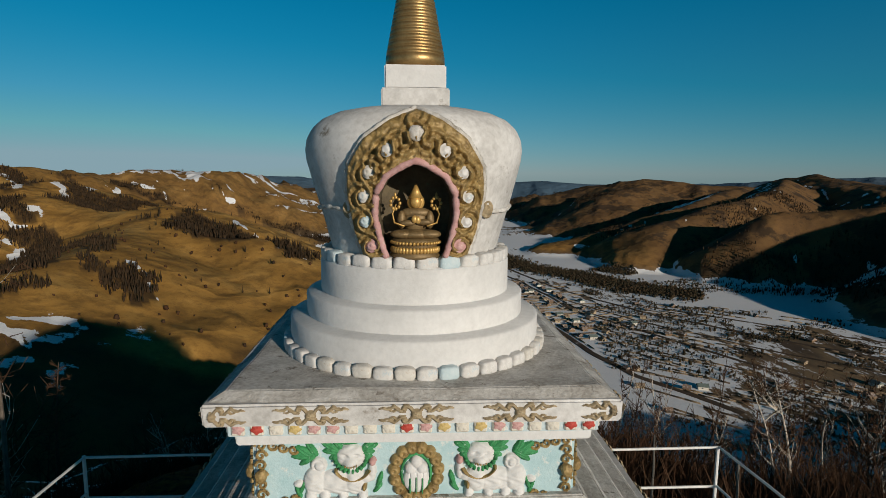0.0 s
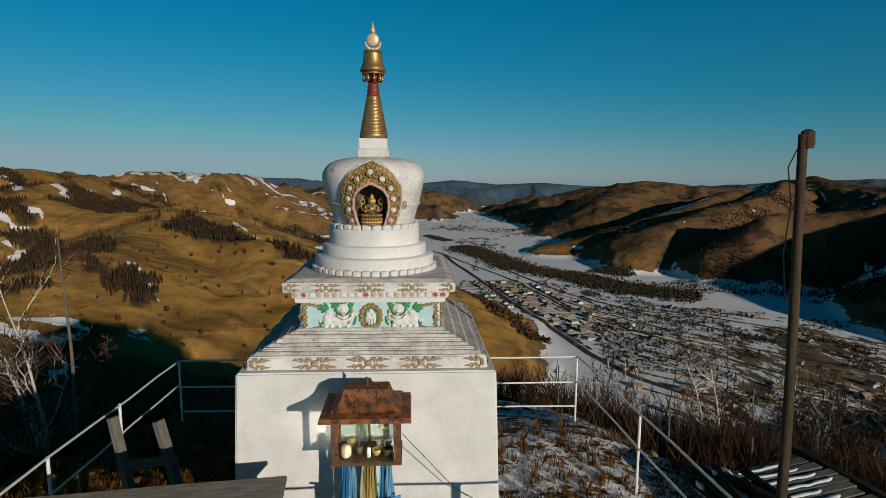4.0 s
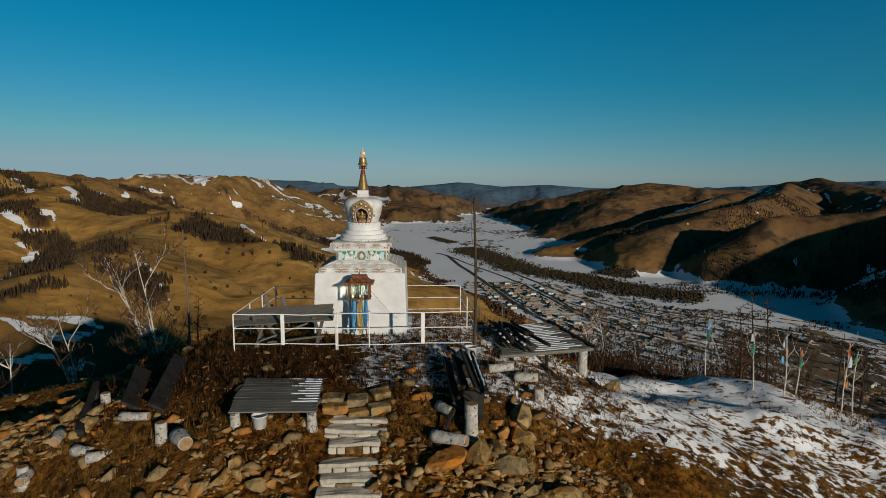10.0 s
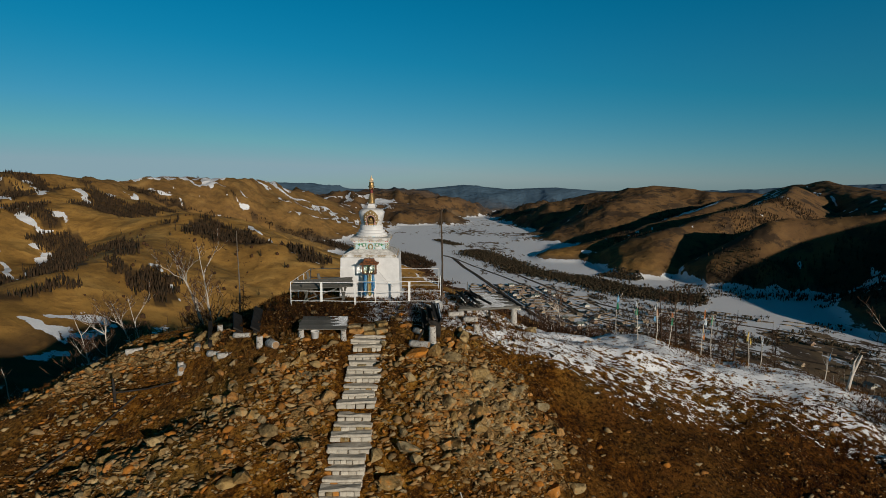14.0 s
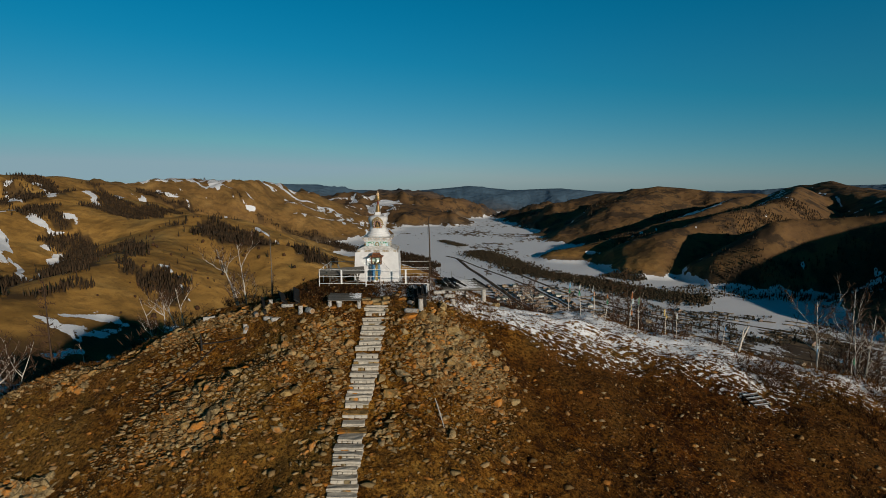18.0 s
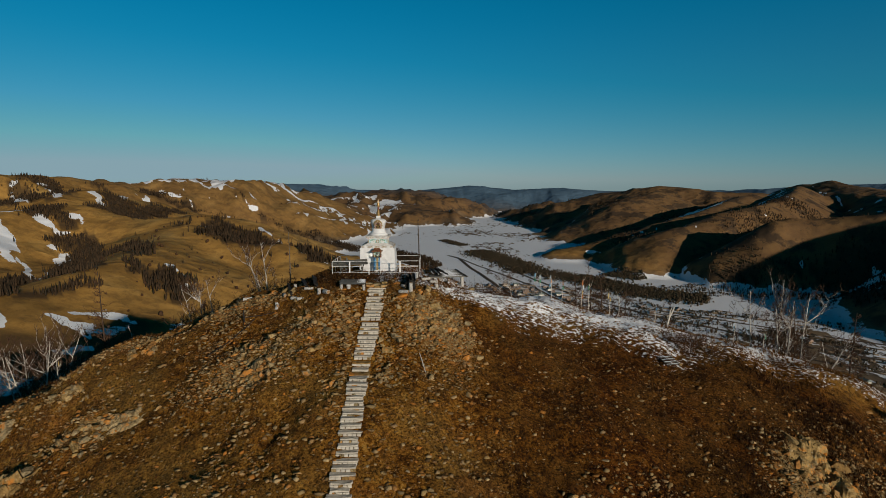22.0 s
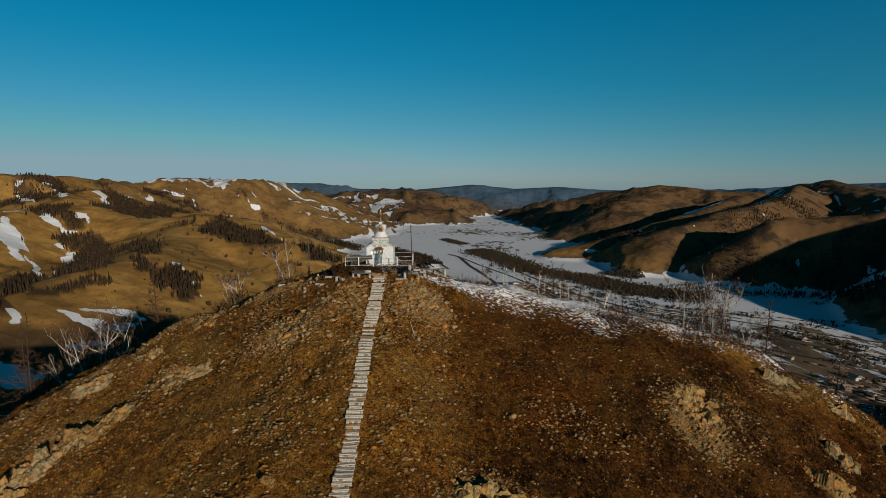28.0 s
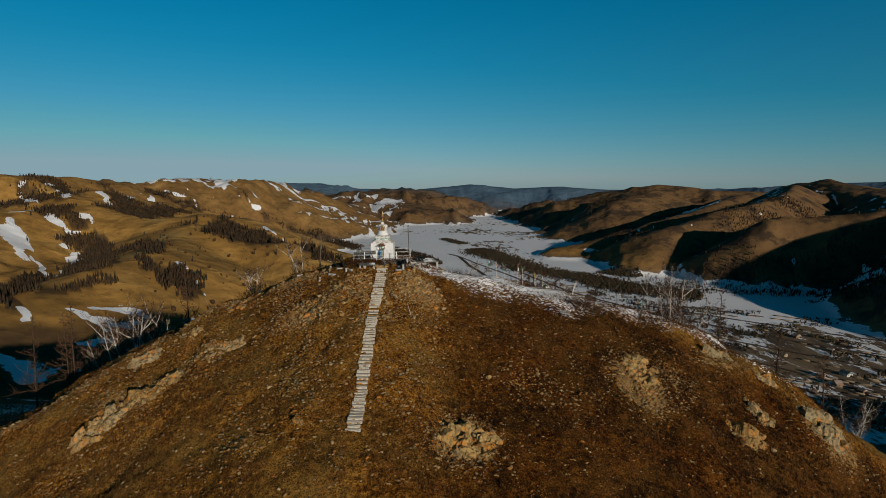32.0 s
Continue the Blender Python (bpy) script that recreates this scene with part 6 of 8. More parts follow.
def stump(x, y, z, r=0.13, h=0.42, seed=0, lying=None, label="short whitewashed birch stump standing on the ground"):
    ob = thing("birch_stump", label, "stump", (x, y, z), group="whitewashed stumps")
    p = part("trunk", stump_mesh(r, h, seed), WHITE_STUMP, ob, smooth=True)
    c = part("cut_end", lathe(B(), [(r * 0.86, h - 0.005), (r * 0.84, h + 0.006), (0.01, h + 0.007)], 14), CUT_WOOD, ob, "dark sawn end")
    if lying is not None:
        ob.matrix_basis = pose(x, y, z + r * 0.9) @ pose(0, 0, 0, 0, 0, lying) @ pose(0, 0, 0, 86)
    return ob


# the plank table in front of the stairs
table = thing("plank_table", "low grey plank table on whitewashed stumps, partly snowy", "table")
T0, T1, T2, T3 = Vector((-2.50, -6.05, -0.02)), Vector((-0.52, -6.12, -0.03)), Vector((-0.32, -8.22, -0.03)), Vector((-2.30, -8.20, -0.03))
for k in range(13):
    f0 = (k + 0.5) / 13
    a, b = T0.lerp(T3, f0), T1.lerp(T2, f0)
    plank(table, a + Vector((0.03 * math.sin(k * 7), 0, 0)), b + Vector((0.03 * math.sin(k * 5), 0, 0)), 0.160, 0.035, seed=k)
    if k < 10:
        snow_strip(table, a.lerp(b, 0.60 + 0.25 * ((k * 37) % 10) / 10) + Vector((0, 0, 0.019)), a.lerp(b, 0.99) + Vector((0, 0, 0.019)), 0.10, k)
for f0 in (0.06, 0.94):
    plank(table, T0.lerp(T1, f0) - Vector((0, 0, 0.05)), T3.lerp(T2, f0) - Vector((0, 0, 0.05)), 0.10, 0.06, name="bearer")
for k, (x, y) in enumerate(((-2.18, -8.05), (-0.48, -8.05), (-2.35, -6.2), (-0.65, -6.2))):
    stump(x, y, gz(x, y), 0.11, -0.09 - gz(x, y), k, label="whitewashed stump carrying the plank table")


def bucket(x, y, z, r=0.15, h=0.34):
    ob = thing("bucket", "old white plastic bucket standing on the ground", "bucket", (x, y, z), group="buckets")
    part("shell", lathe(B(), [(r * 0.02, 0.0), (r * 0.82, 0.0), (r, h), (r * 1.06, h), (r * 1.06, h - 0.02), (r * 0.96, h - 0.02), (r * 0.78, 0.03), (r * 0.02, 0.03)], 24, False), BUCKET, ob, smooth=True)
    bm = B()
    sweep(bm, [(r * math.cos(a), -0.02 - 0.4 * r * math.sin(a), h - 0.04 - 0.9 * r * math.sin(a)) for a in np.linspace(0, math.pi, 9)], [0.004] * 9, 5)
    part("handle", bm, POLE_WOOD, ob)
    return ob


bucket(-1.62, -8.10, gz(-1.62, -8.1), 0.17, 0.30)
bucket(3.50, -4.22, gz(3.5, -4.22), 0.18, 0.50)

# dark benches on the left of the clearing, shade put into their colour
for k, (a, b, w, lab) in enumerate((((-5.10, -3.75, -0.18), (-4.28, -7.25, -0.28), 0.42, "long dark weathered plank bench on stumps"), ((-5.95, -4.3, -0.35), (-5.15, -6.7, -0.45), 0.45, "short dark plank bench on white stumps"), ((-7.1, -4.6, -0.62), (-6.25, -7.0, -0.95), 0.16, "thin dark beam lying on stumps"))):
    bench = thing("plank_bench", lab, "bench", group="plank benches")
    plank(bench, a, b, w, 0.07, DARK_WOOD, "seat", -32 if k < 2 else 0, k)
    for f0 in (0.12, 0.9):
        p = Vector(a).lerp(Vector(b), f0)
        g = gz(p.x, p.y)
        part("support", box(B(), (p.x, p.y, (g + p.z) / 2 - 0.05), (0.16, 0.14, max(0.12, p.z - g)), 0.02), DARK_WOOD, bench)
for k, (x, y, r, h, ly) in enumerate(((-3.95, -7.75, 0.13, 0.42, None), (-3.42, -8.05, 0.16, 0.55, 35), (-5.15, -6.95, 0.10, 0.62, 80), (-6.25, -5.75, 0.12, 0.35, None), (-6.15, -7.25, 0.12, 0.45, 70), (-6.9, -6.7, 0.12, 0.5, 20), (-7.3, -7.3, 0.11, 0.5, 15), (-5.6, -7.65, 0.11, 1.15, 100), (-7.35, -7.4, 0.12, 0.45, None), (-10.5, -5.4, 0.12, 0.6, 110),
                                      (4.05, -4.85, 0.12, 0.62, 95), (4.75, -5.15, 0.13, 0.55, 80), (5.15, -6.0, 0.15, 0.35, None), (2.35, -8.3, 0.13, 0.75, 60), (2.5, -7.3, 0.12, 0.45, 30), (2.9, -4.9, 0.10, 0.5, 120), (3.15, -8.05, 0.15, 0.78, None))):
    stump(x, y, gz(x, y), r, h, k, ly, "whitewashed birch stump standing among stones" if ly is None else "whitewashed birch log lying on the ground")

# the dark seat to the right of the stairs, boards coloured as in shade
seat = thing("log_seat", "plank seat coloured near black as in shade, leaning on whitewashed stumps", "bench")
for k in range(3):
    plank(seat, (2.75 + 0.24 * k, -5.0 + 0.1 * k, 0.02 + 0.11 * k), (2.85 + 0.26 * k, -7.75 + 0.05 * k, -0.12 + 0.15 * k), 0.28, 0.06, DARK_WOOD, "board", -38, k)
plank(seat, (3.45, -5.0, 0.30), (3.52, -7.8, 0.20), 0.11, 0.09, DARK_WOOD, "back_rail", -10, 5)
snow_strip(seat, (3.45, -5.2, 0.352), (3.51, -7.5, 0.262), 0.10, 9)
for y in (-5.3, -7.5):
    part("leg", box(B(), (3.25, y, (gz(3.25, y) + 0.1) / 2 - 0.05), (0.5, 0.12, 0.1 - gz(3.25, y) + 0.2), 0.02), DARK_WOOD, seat)
plank(seat, (2.5, -8.1, gz(2.5, -8.1) + 0.05), (3.05, -7.3, 0.2), 0.07, 0.05, DARK_WOOD, "prop")

# timbers lying on the snowy slope
for k, (a, b) in enumerate((((5.95, -2.8), (6.95, -5.6)), ((7.5, -2.6), (8.6, -6.2)))):
    plank(None, (*a, gz(*a) + 0.04), (*b, gz(*b) + 0.05), 0.11, 0.07, DARK_WOOD, "timber", 0, k)
    tagged(bpy.data.objects["timber" if k == 0 else "timber.001"], "dark square timber lying on the snowy slope", "timber", "fallen timbers")

# the plank deck with its stack of poles
deck = thing("plank_deck", "weathered plank deck with snow between its boards", "deck")
D0, D1, D2, D3 = Vector((4.55, -3.25, -0.36)), Vector((7.72, -2.38, -0.42)), Vector((6.95, 0.60, -0.33)), Vector((4.55, -0.1, -0.33))
for k in range(17):
    f0 = (k + 0.5) / 17
    a, b = D0.lerp(D3, f0), D1.lerp(D2, f0)
    plank(deck, a + Vector((0.06 * math.sin(k * 7), 0, 0)), b + Vector((0.09 * math.sin(k * 5), 0.0, 0)), 0.155, 0.035, seed=k + 30)
    snow_strip(deck, a.lerp(b, 0.36 + 0.1 * ((k * 7) % 5) / 5) + Vector((0, 0, 0.019)), a.lerp(b, 0.75 + 0.24 * ((k * 3) % 4) / 4) + Vector((0, 0, 0.019)), 0.15, k + 50)
plank(deck, D0 + Vector((-0.05, -0.08, -0.03)), D1 + Vector((0.25, -0.0, -0.03)), 0.06, 0.10, OLD_WOOD, "edge_beam")
plank(deck, D1 + Vector((0.1, -0.1, -0.02)), D2 + Vector((0.05, 0.3, -0.02)), 0.14, 0.13, DARK_WOOD, "edge_beam")
for p in (D0.lerp(D1, 0.12), D0.lerp(D1, 0.5), D3.lerp(D2, 0.9), D3.lerp(D2, 0.1)):
    part("leg", tube(B(), (p.x, p.y + 0.1, gz(p.x, p.y) - 0.2), (p.x, p.y + 0.1, p.z - 0.02), 0.06, 0.055, 8), DARK_WOOD, deck)
stump(7.45, -2.25, gz(7.45, -2.25), 0.16, -0.47 - gz(7.45, -2.25), 3, label="tall whitewashed stump under the deck's corner")
for k in range(11):
    f0 = k / 10
    a = Vector((4.60 + 0.75 * f0 + 0.12 * math.sin(k * 4.1), -0.1 + 0.35 * math.sin(k * 2.3), -0.24 + 0.09 * (k % 3)))
    b = Vector((4.95 + 0.95 * f0 + 0.25 * math.sin(k * 2.7), -2.7 + 0.6 * math.sin(k * 1.7) + 0.4 * f0, -0.26 + 0.10 * (k % 3)))
    bm = B()
    pts = [a.lerp(b, t) + Vector((0.04 * math.sin(5 * t + k), 0, 0.015 * math.sin(9 * t + k))) for t in np.linspace(0, 1, 6)]
    log = part("pole_log", sweep(bm, pts, [0.055 + 0.012 * math.sin(k * 4)] * 6, 8), DARK_WOOD, None, smooth=True)
    tagged(log, "dark snow-dusted pole stacked on the plank deck", "log", "poles on the deck")
    for j in range(5):
        if (j * 3 + k) % 3 == 0:
            p = a.lerp(b, 0.12 + 0.18 * j)
            part("snow_crust", ball(B(), (p.x + 0.02, p.y, p.z + 0.05), (0.05, 0.13, 0.028), 2, 0.5, j + k), SNOW, log, smooth=True)

# the broken trestle table inside the fence
TIP = 18      # the top has sunk towards the stairs
trestle = thing("trestle_table", "weathered grey plank table with crossed timber legs", "table")
for k, (y0, z0) in enumerate(((-2.30, 0.07), (-2.60, -0.03), (-2.90, -0.13))):
    plank(trestle, (-3.75 - 0.03 * k, y0 - 0.05, 0.76 + z0), (-0.80 + 0.05 * k, y0, 0.93 + z0), 0.33, 0.05, OLD_WOOD, "plank", TIP, k + 70)
for x in (-3.1, -1.25):
    plank(trestle, (x, -3.0, -0.2), (x + 0.15, -2.2, 0.82), 0.09, 0.08, OLD_WOOD, "leg", 0, x)
    plank(trestle, (x + 0.05, -2.2, -0.2), (x - 0.05, -3.0, 0.82), 0.09, 0.08, OLD_WOOD, "leg", 0, x)
plank(trestle, (-2.95, -3.05, 0.10), (-1.5, -2.9, 0.62), 0.10, 0.05, OLD_WOOD, "brace")
plank(trestle, (-2.75, -2.95, 0.02), (-1.0, -2.95, 0.22), 0.10, 0.06, OLD_WOOD, "stretcher")
plank(trestle, (-3.0, -2.6, 0.74), (-2.35, -3.0, 0.10), 0.10, 0.05, OLD_WOOD, "brace")
timber_frame = thing("broken_trestle", "two leaning grey timbers joined by a crosspiece", "trestle")
plank(timber_frame, (-3.42, -0.5, 1.03), (-3.15, -0.6, -0.25), 0.12, 0.09, OLD_WOOD, "upright", 0, 1)
plank(timber_frame, (-2.86, -0.45, 0.95), (-2.52, -0.6, -0.2), 0.13, 0.10, OLD_WOOD, "upright", 0, 2)
plank(timber_frame, (-3.3, -0.56, 0.40), (-2.6, -0.52, 0.42), 0.07, 0.11, OLD_WOOD, "crosspiece", 0, 3)
bm = B()
rr = random.Random(5)
for k in range(9):
    r, tilt = rr.uniform(0.14, 0.24), rr.uniform(-0.5, 0.5)
    pts = [(r * math.cos(a), r * math.sin(a) * math.cos(1.1 + tilt * 0.4), r * math.sin(a) * math.sin(1.1 + tilt * 0.4)) for a in np.linspace(0, 6.3, 15)]
    sweep(bm, pts, [0.006] * 15, 4)
coil = part("wire_coil", bm, RUST)
coil.matrix_basis = pose(-2.25, -0.3, 0.20)
tagged(coil, "tangled coil of rusty brown wire on the ground", "wire coil")

# the tall pole by the fence corner
pole = thing("tall_pole", "tall dark wooden pole with a loose wire at its top", "pole", (3.66, -3.42, 0))
part("shaft", sweep(B(), [(0.05 * math.sin(k * 0.5), 0, -0.6 + k * 0.645) for k in range(9)], [0.050 - 0.0018 * k for k in range(9)], 9), POLE_WOOD, pole, smooth=True)
part("cap", lathe(B(), [(0.052, 4.45), (0.056, 4.50), (0.05, 4.58), (0.02, 4.60)], 9), POLE_WOOD, pole)
part("wire", sweep(B(), [(-0.05, 0, 4.5), (-0.14, 0, 4.3), (-0.09, 0, 4.0), (-0.12, 0, 3.6), (-0.07, 0, 3.2)], [0.006] * 5, 4), DARK_WOOD, pole)

# the slanted stick, a broken post and rail, a pallet
stick = part("stick", sweep(B(), [(4.40, -15.2, gz(4.4, -15.2) - 0.1), (4.15, -14.6, gz(4.4, -15.2) + 0.55), (3.92, -14.2, gz(4.4, -15.2) + 1.15)], [0.035, 0.03, 0.022], 7), WHITE_STUMP)
tagged(stick, "pale slanting stick in the dry grass", "stick")
g = gz(-9.6, -8.4)
old_post = thing("broken_fence", "dark rotten post with a fallen rail", "fence post", (-9.6, -8.4, g))
part("upright", sweep(B(), [(0, 0, -0.3), (0.02, 0, 0.5), (-0.02, 0, 1.15)], [0.06, 0.055, 0.04], 7), DARK_WOOD, old_post)
part("rail", sweep(B(), [(-0.05, 0, 0.55), (1.2, 0.3, 0.62), (2.3, 0.5, 0.85)], [0.035, 0.03, 0.02], 6), DARK_WOOD, old_post)
part("fallen_rail", sweep(B(), [(0.8, 0.1, 0.4), (-0.7, -1.2, gz(-10.3, -9.6) - g + 0.1), (-1.9, -2.6, gz(-11.5, -11.0) - g + 0.08)], [0.03, 0.03, 0.03], 6), DARK_WOOD, old_post)
px, py = 23.5, -8.3
pallet = thing("pallet", "small snowy wooden pallet on the slope", "pallet", (px, py, gz(px, py) + 0.35), 15)
for k in range(4):
    plank(pallet, (-0.6, -0.45 + 0.3 * k, 0.0 + 0.10 * k), (0.6, -0.45 + 0.3 * k, 0.0 + 0.10 * k), 0.16, 0.03, OLD_WOOD, "slat", 20, k)
    snow_strip(pallet, (-0.55, -0.45 + 0.3 * k, 0.03 + 0.10 * k), (0.55, -0.45 + 0.3 * k, 0.03 + 0.10 * k), 0.17, k)
for x in (-0.5, 0.5):
    plank(pallet, (x, -0.6, -0.12), (x, 0.6, 0.28), 0.07, 0.10, DARK_WOOD, "runner")
    part("prop", box(B(), (x, 0.5, -0.1), (0.1, 0.1, 0.6), 0.01), DARK_WOOD, pallet)


# ---- the offering shrine in front of the stupa ----
SHRINE_PAINT = surface("flaking_brown_paint", (0.055, 0.028, 0.014), (0.13, 0.065, 0.03), (0.26, 0.11, 0.04), 12, 50, 0.7, relief=0.4, spots=0.62)
GLASS, n, l, b = mat_new("pane_glass", 0.03)
b.inputs["Transmission Weight"].default_value, b.inputs["IOR"].default_value = 1.0, 1.3
b.inputs["Base Color"].default_value = (0.72, 0.80, 0.77, 1)
SX, SY = 0.035, -2.02
shrine = thing("offering_shrine", "glazed brown shrine box with rusty tin roof on a stand", "shrine", (SX, SY, 0))
part("floor_board", box(B(), (0, 0, 1.235), (0.74, 0.50, 0.035), 0.004), SHRINE_PAINT, shrine)
part("ceiling_board", box(B(), (0, 0, 1.705), (0.76, 0.52, 0.03), 0.004), SHRINE_PAINT, shrine)
for sx in (-1, 1):
    for sy in (-1, 1):
        part("corner_post", box(B(), (sx * 0.335, sy * 0.225, 1.47), (0.045, 0.04, 0.45), 0.004), SHRINE_PAINT, shrine)
    pane = part("side_pane", box(B(), (sx * 0.335, 0, 1.47), (0.004, 0.40, 0.43)), GLASS, shrine, "clear side pane")
    pane.visible_shadow = False
    part("side_jamb", box(B(), (sx * 0.30, -0.235, 1.47), (0.03, 0.02, 0.44), 0.003), RUST, shrine)
pane = part("front_pane", box(B(), (0, -0.23, 1.47), (0.58, 0.004, 0.43)), GLASS, shrine, "clear front pane")
pane.visible_shadow = False
pane = part("back_pane", box(B(), (0, 0.23, 1.47), (0.62, 0.004, 0.43)), GLASS, shrine)
pane.visible_shadow = False
part("back_bar", box(B(), (0, 0.225, 1.47), (0.03, 0.02, 0.44), 0.002), SHRINE_PAINT, shrine)
bm = B()
prof = ((0.47, 0.36, 1.725), (0.46, 0.35, 1.775), (0.36, 0.25, 1.80), (0.27, 0.16, 1.88), (0.235, 0.115, 1.985), (0.23, 0.11, 1.995))
rings = [[bm.verts.new((sx * w, sy * d, z)) for sx, sy in ((-1, -1), (1, -1), (1, 1), (-1, 1))] for w, d, z in prof]
for r0, r1 in zip(rings, rings[1:]):
    for k in range(4):
        bm.faces.new((r0[k], r0[(k + 1) % 4], r1[(k + 1) % 4], r1[k]))
bm.faces.new(rings[0][::-1])
bm.faces.new(rings[-1])
part("roof", bm, RUST, shrine, "rusty orange hipped tin roof")
part("finial", lathe(B(), [(0.022, 1.99), (0.012, 2.02), (0.02, 2.045), (0.008, 2.08), (0.0, 2.11)], 10, False), SHRINE_PAINT, shrine)
for sx in (-1, 1):
    part("stand_leg", sweep(B(), [(sx * 0.30, 0.12, 1.225), (sx * 0.28, 0.12, 1.16), (sx * 0.22, 0.14, 1.08), (sx * 0.20, 0.15, 0.9), (sx * 0.20, 0.15, -0.3)], [0.018] * 5, 7), SHRINE_PAINT, shrine)
part("stand_bar", box(B(), (0, 0.12, 1.20), (0.62, 0.04, 0.03), 0.003), SHRINE_PAINT, shrine)
OFFER = [surface("offering_%s" % k, c, tuple(min(1, v * 1.4) for v in c), None, 10, 50, 0.5) for k, c in (("cream", (0.5, 0.42, 0.30)), ("dark", (0.05, 0.04, 0.035)), ("white", (0.6, 0.6, 0.56)), ("leaf", (0.10, 0.16, 0.05)), ("brass", (0.32, 0.22, 0.08)))]
for x, y, r, h, m, nm in ((-0.22, -0.1, 0.055, 0.13, 0, "jar"), (-0.09, -0.05, 0.05, 0.10, 1, "bowl"), (0.02, -0.12, 0.022, 0.11, 2, "candle"), (0.10, -0.08, 0.05, 0.07, 4, "bowl"), (0.22, -0.1, 0.06, 0.09, 1, "bowl"), (0.27, 0.0, 0.028, 0.14, 2, "bottle"), (0.14, 0.05, 0.05, 0.12, 0, "jar"), (-0.18, 0.08, 0.05, 0.12, 4, "jar")):
    prof = {"jar": [(r * 0.8, 0), (r, 0.02), (r, h * 0.8), (r * 0.7, h * 0.9), (r * 0.75, h)], "bowl": [(r * 0.5, 0), (r * 0.9, h * 0.4), (r, h), (r * 0.9, h), (r * 0.7, h * 0.4)], "candle": [(r, 0), (r, h * 0.9), (r * 0.3, h)], "bottle": [(r, 0), (r, h * 0.6), (r * 0.4, h * 0.75), (r * 0.4, h)]}[nm]
    ob = part(nm, lathe(B(), prof, 14), OFFER[m], None, smooth=True)
    ob.matrix_basis = pose(SX + x, SY + y, 1.253)
    tagged(ob, {"jar": "small cream jar inside the shrine", "bowl": "dark offering bowl inside the shrine", "candle": "short white candle inside the shrine", "bottle": "small white bottle inside the shrine"}[nm], nm, "offerings")
for x, h in ((-0.09, 0.30), (0.17, 0.24)):
    ob = thing("flower", "dried artificial flower standing in a bowl", "flower", (SX + x, SY - 0.04, 1.30), group="offerings")
    part("stem", sweep(B(), [(0, 0, 0), (0.01, 0, h * 0.5), (0, 0, h)], [0.005, 0.004, 0.004], 5), OFFER[3], ob)
    bm = B()
    for k in range(7):
        ball(bm, (0.035 * math.cos(k * 0.9), 0.02 * math.sin(k * 0.9), h + 0.012 * (k % 3)), (0.026, 0.018, 0.022), 1, 0.4, k)
    part("bloom", bm, OFFER[3] if x < 0 else OFFER[0], ob)

# silk scarves hung below the shrine
cloth = {}
for key, c in (("blue", (0.03, 0.24, 0.56)), ("sky", (0.22, 0.52, 0.76)), ("yellow", (0.66, 0.48, 0.14)), ("cream", (0.76, 0.67, 0.48)), ("white", (0.70, 0.76, 0.80)), ("red", (0.45, 0.10, 0.05)), ("green", (0.03, 0.28, 0.14)), ("orange", (0.60, 0.22, 0.06))):
    m = surface("silk_" + key, tuple(v * 0.75 for v in c), c, None, 8, 60, 0.45, relief=0.3)
    cloth[key] = m
rs = random.Random(21)


def scarf(parent, name, x, y, z1, z0, w, mat, seed):
    bm = B()
    cols, rows_ = 7, 12
    g = []
    for j in range(rows_ + 1):
        t = j / rows_
        row = []
        for k in range(cols + 1):
            u = k / cols - 0.5
            sp = 0.35 + 0.65 * min(1, t * 1.8)
            row.append(bm.verts.new((x + u * w * sp + 0.02 * noise.noise((seed, t * 2, 1)), y + 0.022 * math.sin(u * 14 + seed + 2 * t) * sp + 0.03 * noise.noise((seed, t * 3, u * 2)), z1 + (z0 - z1) * t + 0.03 * noise.noise((seed, u * 5, 4)) * (t == 1))))
        g.append(row)
    for a, b in zip(g, g[1:]):
        for k in range(cols):
            bm.faces.new((a[k], a[k + 1], b[k + 1], b[k]))
    bmesh.ops.solidify(bm, geom=list(bm.faces), thickness=0.004)
    return part(name, bm, mat, parent, smooth=True)


for k in range(22):
    key = ("sky", "sky", "blue", "sky", "white", "sky", "blue", "sky", "cream", "white", "cream", "yellow", "cream", "orange", "yellow", "green", "sky", "blue", "sky", "white", "sky", "sky")[k]
    f = (k + 0.5) / 22 - 0.5
    ob = scarf(None, "silk_scarf", SX + (-0.21, 0.0, 0.20)[min(2, k // 8)] + 0.34 * (f - (-0.34, 0.02, 0.38)[min(2, k // 8)]), SY - 0.07 - 0.03 * (k % 3), 1.21 - 0.015 * (k % 4), rs.uniform(0.06, 0.50), rs.uniform(0.06, 0.12), cloth[key], k * 3.7)
    tagged(ob, key.replace("sky", "sky-blue") + " faded silk scarf hanging below the shrine", "scarf", "silk scarves")
ob = part("scarf_tie", sweep(B(), [(SX - 0.34, SY - 0.17, 0.80), (SX - 0.1, SY - 0.21, 0.78), (SX + 0.15, SY - 0.21, 0.80), (SX + 0.36, SY - 0.15, 0.82)], [0.014] * 4, 6), cloth["blue"])
tagged(ob, "twisted blue silk cord tied round the scarves", "cord")
ob = part("guy_wire", sweep(B(), [(SX + 0.37, SY, 1.45), (1.0, -1.75, 0.65), (1.25, -1.66, 0.45)], [0.004] * 3, 4), DARK_WOOD)
tagged(ob, "thin wire stretched from the shrine to the plinth", "wire")


